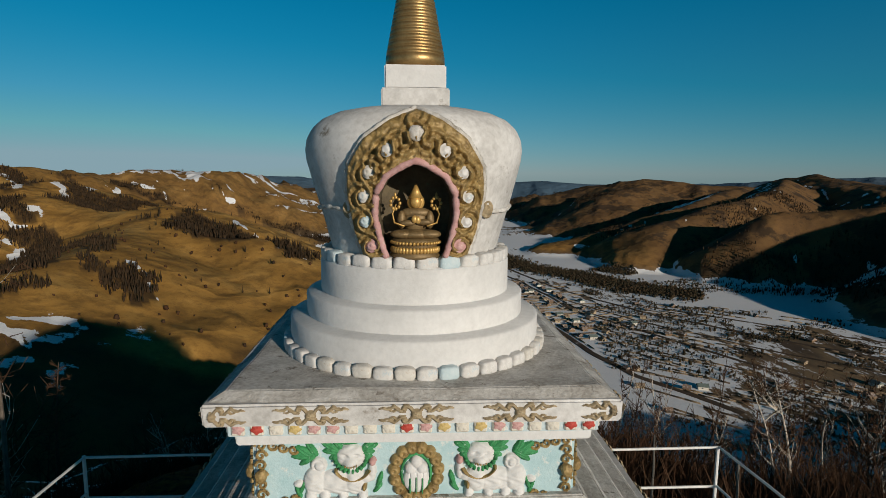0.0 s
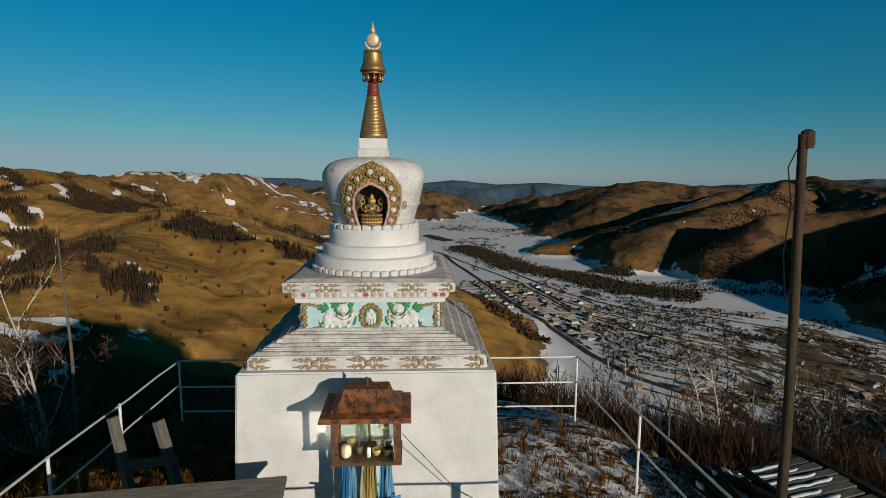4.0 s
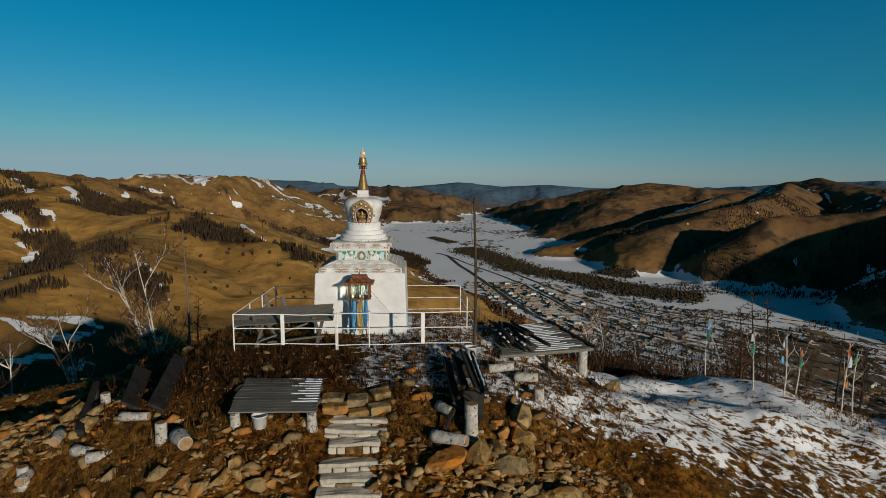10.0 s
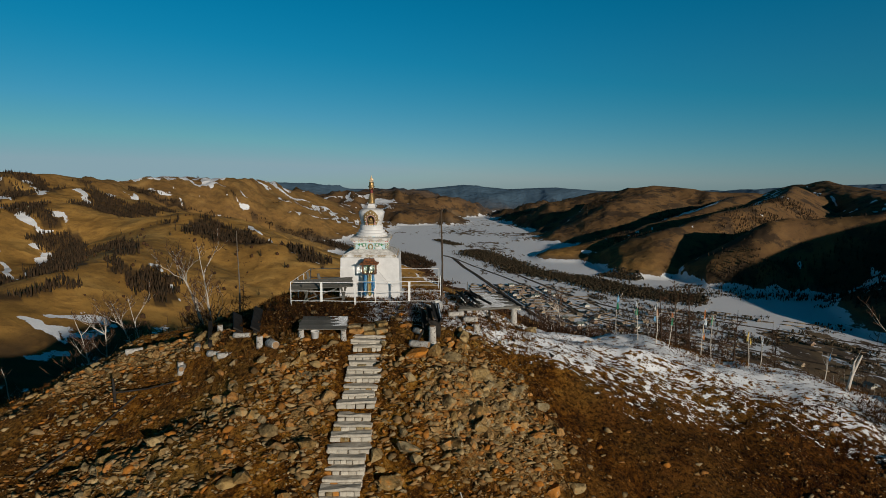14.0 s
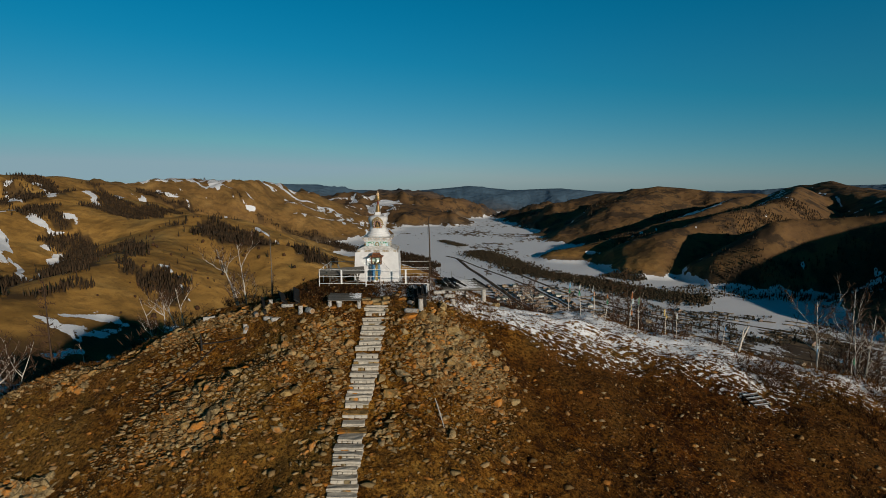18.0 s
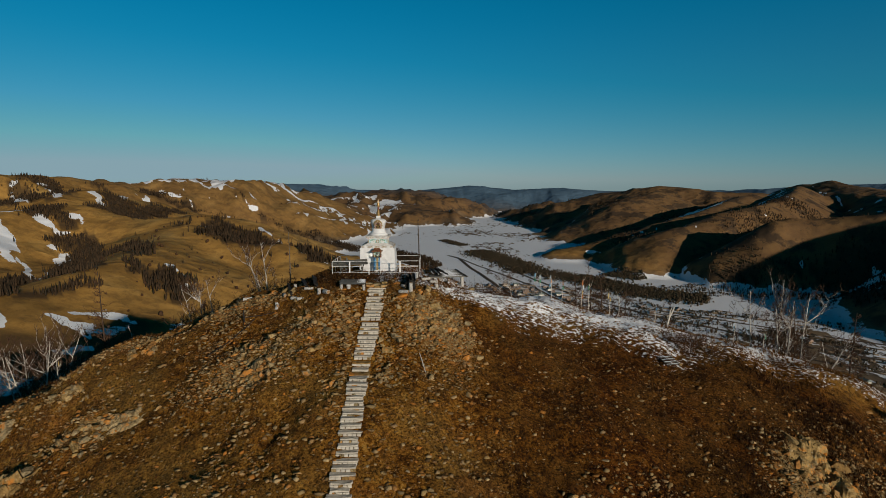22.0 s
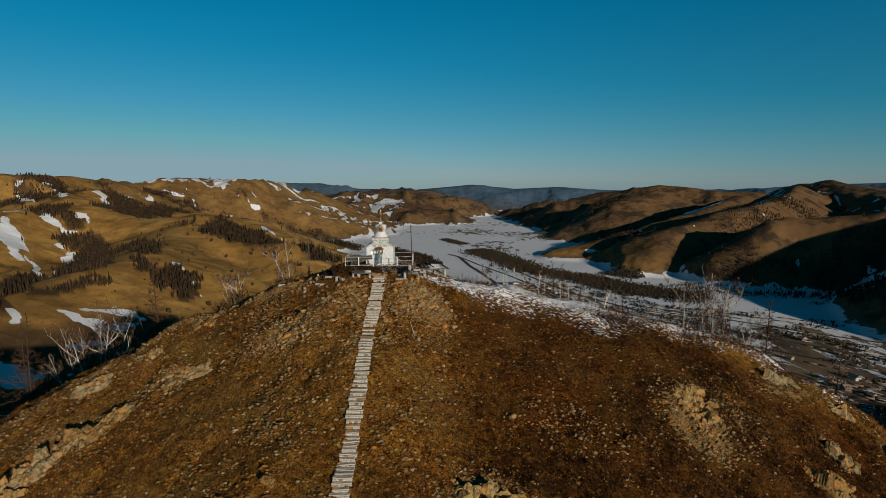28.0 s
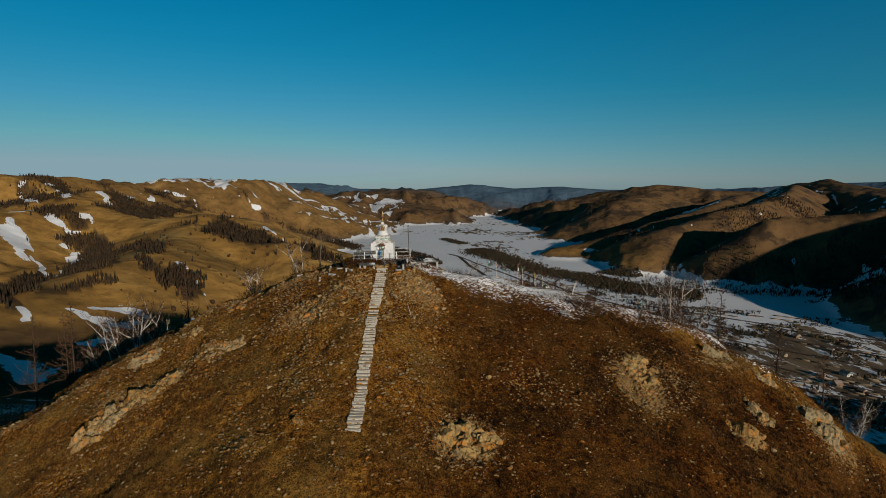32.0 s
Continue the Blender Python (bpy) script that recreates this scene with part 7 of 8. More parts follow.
# ---- trees ----
def wander(p, d, length, steps, rnd, wave=0.12, lift=0.0):
    """Points of a wavering stem that bends up by lift."""
    pts, d = [Vector(p)], Vector(d).normalized()
    for k in range(steps):
        d = (d + Vector((rnd.gauss(0, wave), rnd.gauss(0, wave), rnd.gauss(0, wave * 0.5) + lift))).normalized()
        pts.append(pts[-1] + d * length / steps)
    return pts


def spray(twigs, p, d, length, r, rnd, lift, fine, wood=None):
    """A branch with its twigs."""
    pts = wander(p, d, length, 4, rnd, 0.16, lift)
    sweep(twigs if wood is None else wood, pts, [r, r * 0.8, r * 0.6, r * 0.45, r * 0.3], 3, False)
    for _ in range(fine):
        k = rnd.randint(1, 4)
        q = pts[k]
        along_it = (pts[k] - pts[k - 1]).normalized()
        side = Vector((rnd.gauss(0, 1), rnd.gauss(0, 1), rnd.gauss(0.3, 0.6))).normalized()
        t = wander(q, along_it * 0.6 + side * 0.6, length * rnd.uniform(0.22, 0.5), 1, rnd, 0.2, lift)
        sweep(twigs, t, [0.015, 0.008], 3, False)
        if rnd.random() < 0.6:
            sweep(twigs, wander(t[1], along_it * 0.4 + Vector((rnd.gauss(0, 0.6), rnd.gauss(0, 0.6), 0.3)), length * 0.16, 1, rnd), [0.011, 0.008], 3, False)


def stem(wood, twigs, p, d, h, r, rnd, low, branches, reach, rise, lift, fine, wave=0.05):
    pts = wander(p, d, h, 9, rnd, wave, 0.02)
    rad = [r * (1 - 0.095 * k) for k in range(10)]
    sweep(wood, pts, rad, 6, False)
    for _ in range(branches):
        t = low + (0.98 - low) * rnd.random() ** 0.8
        k = min(8, int(t * 9))
        q = pts[k].lerp(pts[k + 1], t * 9 - k)
        a = rnd.uniform(0, 6.28)
        spray(twigs, q, (math.cos(a), math.sin(a), rise + rnd.gauss(0, 0.2)), reach * (1.15 - t) * rnd.uniform(0.55, 1.1), max(0.016, 0.26 * rad[k]), rnd, lift, fine, wood if rise > 0.6 and rnd.random() < 0.85 else None)
    return pts


def birch(seed, stems=2):
    rnd = random.Random(seed)
    tree = thing("birch_tree", "bare crooked birch tree with pale bark", "tree", group="bare trees")
    wood, twigs = B(), B()
    for k in range(stems):
        a = 2 * math.pi * (k + rnd.random() * 0.5) / stems
        lean = 0.28 if stems > 1 else 0.08
        pts = stem(wood, twigs, (0.1 * math.cos(a), 0.1 * math.sin(a), -0.8), (lean * math.cos(a), lean * math.sin(a), 1), 8.6 * rnd.uniform(0.72, 1.0), rnd.uniform(0.08, 0.11), rnd, 0.26, 19, 2.3, 0.75, 0.10, 8, 0.08)
        for _ in range(5):                           # crooked pale limbs
            q = pts[rnd.randint(3, 7)]
            b = rnd.uniform(0, 6.28)
            lp = wander(q, (math.cos(b), math.sin(b), 0.75), rnd.uniform(1.2, 2.3), 5, rnd, 0.24, 0.10)
            sweep(wood, lp, [0.034, 0.028, 0.022, 0.016, 0.011, 0.006], 5, False)
            for j in (2, 3, 4, 5):
                spray(twigs, lp[j], (rnd.gauss(0, 1), rnd.gauss(0, 1), 0.8), 1.0, 0.013, rnd, 0.1, 8, wood)
    part("trunk", wood, BIRCH, tree, "white bark with dark scars", True)
    part("crown", twigs, TWIG, tree)
    return tree


def larch(seed):
    rnd = random.Random(seed)
    tree = thing("larch_tree", "bare brown larch tree without needles", "tree", group="bare trees")
    wood, twigs = B(), B()
    stem(wood, twigs, (0, 0, -0.8), (0, 0, 1), 8.8, 0.12, rnd, 0.16, 52, 2.0, 0.12, 0.04, 9, 0.025)
    part("trunk", wood, BARK, tree, "", True)
    part("crown", twigs, TWIG, tree)
    return tree


def sapling(seed, stems):
    """A clump of thin dark stems."""
    rnd = random.Random(seed)
    tree = thing("bare_sapling", "clump of thin dark leafless young trees", "tree", group="bare saplings")
    wood, twigs = B(), B()
    for k in range(stems):
        a = rnd.uniform(0, 6.28)
        stem(wood, twigs, (0.5 * math.cos(a) * k / stems, 0.5 * math.sin(a) * k / stems, -0.8), (0.12 * math.cos(a), 0.12 * math.sin(a), 1), 8.6 * rnd.uniform(0.55, 1.0), rnd.uniform(0.035, 0.055), rnd, 0.2, 16, 1.5, 0.8, 0.12, 6, 0.05)
    part("stem", wood, BARK, tree)
    part("crown", twigs, TWIG, tree)
    return tree


def shrub(seed):
    rnd = random.Random(seed)
    bush = thing("bare_shrub", "leafless brown shrub with dense thin branches", "shrub", group="bare shrubs")
    wood, twigs = B(), B()
    for k in range(16):
        a = rnd.uniform(0, 6.28)
        lp = wander((0.2 * math.cos(a), 0.2 * math.sin(a), -0.3), (0.6 * math.cos(a), 0.6 * math.sin(a), 1), rnd.uniform(1.3, 2.2), 4, rnd, 0.15, 0.03)
        sweep(wood, lp, [0.016, 0.013, 0.010, 0.007, 0.004], 4, False)
        for j in (1, 2, 3, 4):
            spray(twigs, lp[j], (rnd.gauss(0, 1), rnd.gauss(0, 1), 0.9), 0.7, 0.006, rnd, 0.1, 5)
    part("stem", wood, BARK, bush)
    part("crown", twigs, TWIG, bush)
    return bush


def dead(seed):
    rnd = random.Random(seed)
    tree = thing("dead_trunk", "bare straight dead trunk with broken top", "tree", group="bare trees")
    wood, twigs = B(), B()
    sweep(wood, [(0.05 * math.sin(k), 0, -0.8 + k * 1.05) for k in range(9)], [0.085 - 0.008 * k for k in range(9)], 7)
    for k in range(9):
        a = rnd.uniform(0, 6.28)
        spray(twigs, (0, 0, rnd.uniform(3, 7.2)), (math.cos(a), math.sin(a), 0.2), 0.5, 0.008, rnd, 0.0, 2)
    part("trunk", wood, DEAD_BARK, tree)
    part("twig", twigs, TWIG, tree)
    return tree


DEAD_BARK = surface("grey_dead_bark", (0.09, 0.075, 0.06), (0.18, 0.15, 0.12), (0.05, 0.04, 0.03), 6, 30, 0.95, relief=0.6, spots=0.62, stretch=(3, 3, 1))
KINDS = {"b": [birch(1, 3), birch(2, 2), birch(3, 1), birch(14, 4)], "l": [larch(4), larch(5), larch(6)], "s": [shrub(7), shrub(8)], "d": [dead(9)], "y": [sapling(21, 2), sapling(22, 3), sapling(23, 1)]}
TALL = {"b": 7.4, "l": 8.0, "s": 1.9, "d": 7.6, "y": 7.2}
used = set()
rw0 = np.random.RandomState(5)
rt = random.Random(12)


def plant(kind, x, y, top=None, which=None, size=1.0):
    """A tree at a place, scaled so that its tip reaches top."""
    k = rt.randrange(len(KINDS[kind])) if which is None else which
    src = KINDS[kind][k]
    g = gz(x, y) - 0.1
    if top is not None:
        size = max(0.35, min(2.5, (top - g) / TALL[kind]))
    wide = size ** 0.7
    m = pose(x, y, g, rt.uniform(-3, 3), rt.uniform(-3, 3), rt.uniform(0, 360)) @ Matrix.Diagonal((wide, wide, size, 1))
    if (kind, k) not in used:
        used.add((kind, k))
        src.matrix_basis = m
        return src
    ob = copy_thing(src, Matrix())
    ob.matrix_basis = m
    return ob


for row in ("b -15.3 15.8 0.9 1", "b -14.6 16.2 0.2 2", "d -10.8 11.2 2.2 0", "b -24.3 22.8 -4.7 1", "l -11.6 14.5 -2.2 0", "y -13.2 16 -3.2 0", "y -17.5 14.2 -3.5 1", "l -33 14.2 -2.6 1", "b -50 27 -13.0 3", "b -46 22 -11.5 1", "b -53 29 -13.4 0", "y -40 16 -9 2", "b -28.5 12.2 -8.0 2", "b -20.8 10.7 -3.7 1", "l -61.3 26.5 -10.6 0", "l -56 20 -9.5 1", "y -52 17 -12 1", "y -36 12 -9.5 0",
            "b 14.5 16.2 -3.3 1", "y 16.4 15 -3.9 1", "b 19 20 -4.4 2", "l 21.2 11.4 -2.2 0", "l 23.8 14.4 -1.9 1", "y 22.6 12.6 -2.7 1", "l 26.5 10.5 -3.6 2", "b 44.6 12 -3.6 3", "b 46.5 10 -4.3 0", "y 42.5 10.5 -5.0 1", "l 54.5 13 -7.1 1", "y 13.6 15.4 -3.5 1", "y 15.6 17 -3.3 1", "y 17.5 17.6 -4.0 1", "y 21 16 -3.3 1", "y 24.8 12.8 -2.6 1", "y 22.4 15.6 -2.4 0", "l 25.3 15.2 -2.6 0", "y 43.6 13 -4.3 1", "y 46 12.6 -4.1 0", "y 45.2 10.8 -4.6 1", "y 52.5 12 -7.2 1", "b 51.5 10.5 -8.2 2", "y 55.6 11.4 -8 1", "y 30.5 9 -5.6 1", "y 36 9 -6.8 0", "y -31 13 -6 1", "y -35 15.5 -5 1", "y -47 24 -12.5 1", "l -66 24 -12 2", "y -24 13 -5.5 1", "y -18 12 -3.6 1", "l 49.4 14 -7.2 2", "l 60 6 -11.5 0", "y 62 3 -13 1", "l 64 0 -14 2", "y 57 6 -11 1",
            "s 25.8 -6.0 x 0", "s 26.6 -5.4 x 1", "s 25.0 -5.5 x 1", "s 28 -6.4 x 0", "s -9.5 4 x 0", "s 9.5 6 x 1"):
    kind, x, y, top, which = row.split()
    plant(kind, float(x), float(y), None if top == "x" else float(top), int(which), 0.8)
# the wood on the shaded back slope stays below the line of sight to the valley
for k in range(175):
    x, y = rt.uniform(6, 58), rt.uniform(9, 46)
    far_off = math.hypot(x, y)
    if far_off < 13:
        continue
    plant(rt.choice("ylyybysy"), x, y, 4.0 - far_off * rt.uniform(0.31 if x > 13 else 0.40, 0.48) + 0.06 * max(0, x - 14))
for k in range(36):                                  # the wood beyond the hill's eastern shoulder
    x, y = rt.uniform(60, 112), rt.uniform(-14, 50)
    plant(rt.choice("ylyyby"), x, y, None, None, rt.uniform(0.7, 1.15))
for k in range(70):
    x, y = rt.uniform(-64, -9), rt.uniform(9, 46)
    if math.hypot(x, y) > 15:
        plant(rt.choice("yylyssb"), x, y, 4.0 - math.hypot(x, y) * rt.uniform(0.40, 0.56))


# brushwood under the trees of the back slope
stalks = []
for k in range(6):
    r = random.Random(170 + k)
    v, f = [], []
    for j in range(9):
        a, bend = r.uniform(0, 6.28), r.uniform(0.05, 0.45)
        dx, dy, w, ln = math.cos(a), math.sin(a), 0.011, r.uniform(0.55, 1.0)
        ox, oy = r.uniform(-0.3, 0.3), r.uniform(-0.3, 0.3)
        b0 = len(v)
        v += [(ox - dy * w, oy + dx * w, -0.05), (ox + dy * w, oy - dx * w, -0.05), (ox + dx * bend, oy + dy * bend, ln), (ox + dx * bend * 0.5 - dy * 0.28, oy + dy * bend * 0.5 + dx * 0.28, ln * 0.86), (ox + dx * bend * 0.45, oy + dy * bend * 0.45, ln * 0.42), (ox + dx * bend * 0.45 + 0.01, oy + dy * bend * 0.45 + 0.01, ln * 0.45)]
        f += [(b0, b0 + 1, b0 + 2), (b0 + 4, b0 + 5, b0 + 3)]
    stalks.append((np.array(v), f))
BRUSHWOOD = island_material("bare_brushwood", ((0.030, 0.015, 0.009), (0.060, 0.028, 0.015), (0.085, 0.045, 0.025), (0.045, 0.030, 0.022)), fine=3.0, dist=0.0)
nb = 20000
bx, by = rw0.uniform(-66, 66, nb), rw0.uniform(6, 48, nb)
far_off = np.hypot(bx, by)
keep = (far_off > 11) & (np.abs(bx) > 4) & (fbm(bx, by, 9, 3, 44) > -0.18)
bx, by, far_off = bx[keep], by[keep], far_off[keep]
g = ground_h(bx, by)
hb = np.clip(4.0 - far_off * np.where(bx > 0, 0.44, 0.50) + 0.06 * np.maximum(0, bx - 14) - g, 0.6, 4.5) * rw0.uniform(0.45, 0.95, len(g))
scatter("brushwood", stalks, np.stack((bx, by, g, hb * 0.6 + 0.3, hb * 0.6 + 0.3, hb, rw0.uniform(0, 6.28, len(g)), rw0.normal(0, 0.08, len(g))), 1), BRUSHWOOD, "dense bare brushwood on the shaded back slope", "brushwood")


# ---- prayer flags on thin poles ----
def flag_pole(x, y, h, keys, seed):
    r = random.Random(seed)
    ob = thing("prayer_flag_pole", "thin birch pole hung with faded prayer flags", "prayer flags", (x, y, gz(x, y)), group="prayer flag poles")
    part("pole", sweep(B(), [(0.05 * math.sin(k + seed), 0, -0.4 + k * (h + 0.4) / 5) for k in range(6)], [0.030 - 0.003 * k for k in range(6)], 6), BIRCH, ob)
    for k in range(3):
        a = r.uniform(0, 6.28)
        z = h * r.uniform(0.45, 0.9)
        part("branch", sweep(B(), [(0, 0, z), (0.25 * math.cos(a), 0.25 * math.sin(a), z + 0.3), (0.4 * math.cos(a), 0.4 * math.sin(a), z + 0.75)], [0.013, 0.009, 0.005], 5), BIRCH, ob)
    for k, key in enumerate(keys):
        z = h * (0.97 - 0.16 * k)
        scarf(ob, "flag", r.uniform(-0.12, 0.12), r.uniform(-0.08, 0.08), z, z - r.uniform(0.3, 0.55), r.uniform(0.09, 0.17), cloth[key], seed + k)
    return ob


for k, (x, y, h, keys) in enumerate(((15.0, 3.9, 2.9, ("sky", "green")), (14.9, 0.2, 2.3, ("white", "green")), (15.7, -0.5, 2.4, ("white", "orange", "sky")), (17.0, 0.6, 2.0, ("orange", "green")), (18.8, 0.4, 2.9, ("orange", "white", "yellow", "orange")), (19.6, 0.9, 2.6, ("green",)), (21.2, -0.2, 2.0, ("yellow", "yellow")), (22.3, 0.4, 1.8, ("white",)), (25.2, -1.0, 1.7, ("blue",)), (33.5, 0.5, 2.0, ("white", "sky")), (37, 1.5, 1.8, ("green",)), (-31.5, 3.0, 2.8, ("yellow",)))):
    flag_pole(x, y, h, keys, k * 5 + 2)
snag = thing("leaning_snag", "bleached forked snag leaning over the snowy crest", "dead tree", (26.0, -1.6, gz(26, -1.6)))
part("trunk", sweep(B(), [(0, 0, -0.3), (0.25, 0.05, 0.8), (0.75, 0.1, 1.9)], [0.10, 0.085, 0.05], 8), BIRCH, snag)
part("fork", sweep(B(), [(0.28, 0.05, 0.9), (0.35, 0.1, 1.5), (0.7, 0.1, 2.2)], [0.06, 0.045, 0.02], 6), BIRCH, snag)

# thin stakes of the wire fence behind the stupa
stakes = thing("wire_fence", "thin grey stakes with slack wire behind the stupa", "fence")
prev = None
for k, (x, y) in enumerate(((4.6, 3.6), (5.4, 2.2), (6.3, 1.0), (4.0, 5.0))):
    g = gz(x, y)
    part("stake", sweep(B(), [(x, y, g - 0.3), (x + 0.02, y, g + 0.6), (x, y, g + 1.25)], [0.02, 0.018, 0.015], 6), OLD_WOOD, stakes)
for a, b in (((4.6, 3.6), (5.4, 2.2)), ((5.4, 2.2), (6.3, 1.0)), ((4.0, 5.0), (4.6, 3.6))):
    for dz in (0.5, 1.1):
        part("wire", sweep(B(), [(a[0], a[1], gz(*a) + dz), ((a[0] + b[0]) / 2, (a[1] + b[1]) / 2, (gz(*a) + gz(*b)) / 2 + dz - 0.08), (b[0], b[1], gz(*b) + dz)], [0.005] * 3, 4), DARK_WOOD, stakes)


# ---- woods on the far hills and in the valley ----
def spindle(seed, wide=0.30):
    """A small bare conifer, ragged, 1 m high."""
    r = random.Random(seed)
    v, f = [], []
    prof = ((0.04, 0.0), (wide, 0.22), (wide * 0.72, 0.55), (0.0, 1.0))
    n = 4
    for rad, z in prof:
        for k in range(n):
            a = 2 * math.pi * k / n + r.uniform(-0.3, 0.3)
            q = rad * r.uniform(0.55, 1.35)
            v.append((q * math.cos(a), q * math.sin(a), z + r.uniform(-0.05, 0.05) * (0 < z < 1)))
    for j in range(len(prof) - 1):
        for k in range(n):
            a, b, c, d = j * n + k, j * n + (k + 1) % n, (j + 1) * n + (k + 1) % n, (j + 1) * n + k
            f += [(a, b, c), (a, c, d)]
    return np.array(v), f


def clump(seed):
    r = random.Random(seed)
    bm = ball(B(), (0, 0, 0.4), (0.5, 0.5, 0.55), 1, 0.9, seed)
    for v in bm.verts:
        v.co += Vector((r.uniform(-0.14, 0.14), r.uniform(-0.14, 0.14), r.uniform(-0.12, 0.2)))
    me = bpy.data.meshes.new("c")
    bm.to_mesh(me)
    bm.free()
    out = arrays(me)
    bpy.data.meshes.remove(me)
    return out


FAR_WOOD = island_material("far_larch", ((0.035, 0.023, 0.014), (0.068, 0.042, 0.023), (0.030, 0.024, 0.016), (0.085, 0.052, 0.027)), fine=0.6, dist=0.0)
FAR_BRUSH = island_material("far_brush", ((0.035, 0.034, 0.020), (0.060, 0.050, 0.030), (0.085, 0.055, 0.030), (0.045, 0.040, 0.028)), fine=0.5, dist=0.0)
RED_BRUSH = island_material("far_red_brush", ((0.060, 0.030, 0.016), (0.095, 0.048, 0.024), (0.045, 0.028, 0.018)), fine=0.5, dist=0.0)
rw = np.random.RandomState(3)


def along(lines, per_metre, seed=0):
    """Places strewn along lines given as half width and points."""
    out = []
    for w, *pts in lines:
        for (ax, ay), (bx, by) in zip(pts, pts[1:]):
            ln = math.hypot(bx - ax, by - ay)
            k = int(ln * w * per_metre) + 3
            t, o, q = rw.rand(k), rw.normal(0, 0.55, k) * w, rw.normal(0, 0.2, k) * w
            out.append(np.stack((ax + (bx - ax) * t - (by - ay) / ln * o + q, ay + (by - ay) * t + (bx - ax) / ln * o), 1))
    return np.concatenate(out)


def rows_for(p, lo, hi, fat, lean=0.08):
    k = len(p)
    h = lo + (hi - lo) * rw.rand(k) ** 1.3
    return np.stack((p[:, 0], p[:, 1], ground_h(p[:, 0], p[:, 1]) - 0.3, h * fat, h * fat, h, rw.rand(k) * 6.28, rw.normal(0, lean, k)), 1)


def wooded(outlines, each):
    """Places strewn within outlines with ragged edges, one tree on so many square metres."""
    out = []
    for o in outlines:
        xs, ys = [q[0] for q in o], [q[1] for q in o]
        k = int((max(xs) - min(xs) + 30) * (max(ys) - min(ys) + 30) / each)
        x, y = rw.uniform(min(xs) - 15, max(xs) + 15, k), rw.uniform(min(ys) - 15, max(ys) + 15, k)
        keep = inside(x + 26 * fbm(x, y, 30, 3, 71), y + 26 * fbm(x, y, 30, 3, 72), o) & (fbm(x, y, 16, 2, 75) > -0.3 + 0.5 * rw.rand(k) ** 3)
        out.append(np.stack((x[keep], y[keep]), 1))
    return np.concatenate(out)


p = np.concatenate((wooded(WOODS_HIGH, 17), wooded(WOODS_INNER + WOODS_RAVINE, 10), wooded(WOODS_LOW, 6)))


def north_faces(x0, x1, y0, y1, count, least, seed):
    """Places on slopes turned from the sun and in hollows, where larches and snow keep."""
    q = np.stack((rw.uniform(x0, x1, count), rw.uniform(y0, y1, count)), 1)
    x, y = q[:, 0], q[:, 1]
    z = ground_h(x, y)
    dx, dy = (ground_h(x + 15, y) - ground_h(x - 15, y)) / 30, (ground_h(x, y + 15) - ground_h(x, y - 15)) / 30
    curl = (ground_h(x + 30, y) + ground_h(x - 30, y) + ground_h(x, y + 30) + ground_h(x, y - 30) - 4 * z) / 30
    lit = -(dx * SUN_DIR.x + dy * SUN_DIR.y)
    return q[(-lit + 0.35 * curl + 0.55 * fbm(x, y, 150, 3, seed) > least) & (z > FLOOR + 8)]


bushes = np.stack((rw.uniform(-430, -110, 150), rw.uniform(430, 950, 150)), 1)
loose = np.stack((rw.uniform(-950, -120, 420), rw.uniform(520, 2000, 420)), 1)
p = np.concatenate((p, loose[fbm(loose[:, 0], loose[:, 1], 160, 3, 5) > 0.02], north_faces(-1500, -100, 1650, 2900, 22000, 0.40, 6), north_faces(-600, 700, 2600, 3500, 9000, 0.16, 7)))
scatter("hill_larches", [spindle(k, 0.24) for k in range(6)], rows_for(p, 5, 11, 0.42), FAR_WOOD, "dark bare larch woods along the far hillsides", "woods")
EAST_WOODS = ((45, (557, 1634), (569, 1420)), (60, (603, 1105), (680, 1080), (702, 960)), (60, (647, 2260), (804, 2250)), (70, (992, 1720), (1092, 1602), (1143, 1555)), (90, (1000, 1250), (1060, 1150), (1150, 1050)), (80, (800, 1330), (900, 1400), (1000, 1480)), (70, (850, 900), (960, 940), (1060, 980)), (80, (900, 1900), (1000, 2100)))
scatter("east_larches", [spindle(20 + k) for k in range(5)], rows_for(np.concatenate((along(EAST_WOODS, 0.04), wooded((EAST_SHADE,), 60))), 5, 10, 0.5), FAR_WOOD, "dark larch woods on the eastern hills, also filling the shade outline", "woods")
RIVER_WOOD = ((40, (152, 1690), (192, 1526), (232, 1400)), (38, (232, 1400), (258, 1262), (318, 1215)), (44, (318, 1215), (367, 1140), (403, 1050)), (42, (403, 1050), (451, 1000), (515, 965)), (16, (120, 1820), (60, 1990)), (22, (420, 1250), (480, 1180)))
scatter("river_wood", [clump(k) for k in range(4)] + [spindle(60 + k, 0.26) for k in range(3)], rows_for(along(RIVER_WOOD, 0.34), 2.4, 6.5, 0.8, 0.0), FAR_BRUSH, "dark brushy wood beside the frozen river", "woods")
FOOT_BRUSH = ((20, (-22, 1478), (16, 1186), (61, 1118)), (22, (39, 850), (88, 825), (134, 742), (165, 675)))
scatter("foot_brush", [clump(10 + k) for k in range(4)], rows_for(np.concatenate((along(FOOT_BRUSH, 0.16), bushes)), 1.6, 5.5, 0.8, 0.0), RED_BRUSH, "reddish brown shrubs on the slopes and at the foot of the hill", "shrubs")
q = np.stack((rw.uniform(220, 820, 19000), rw.uniform(380, 1200, 19000)), 1)
q = q[(fbm(q[:, 0], q[:, 1], 90, 3, 33) + fbm(q[:, 0] * 0.4, q[:, 1], 40, 2, 35) > 0.13) & (q[:, 0] > 90 + 0.22 * q[:, 1]) & (ground_h(q[:, 0], q[:, 1]) < FLOOR + 6)]
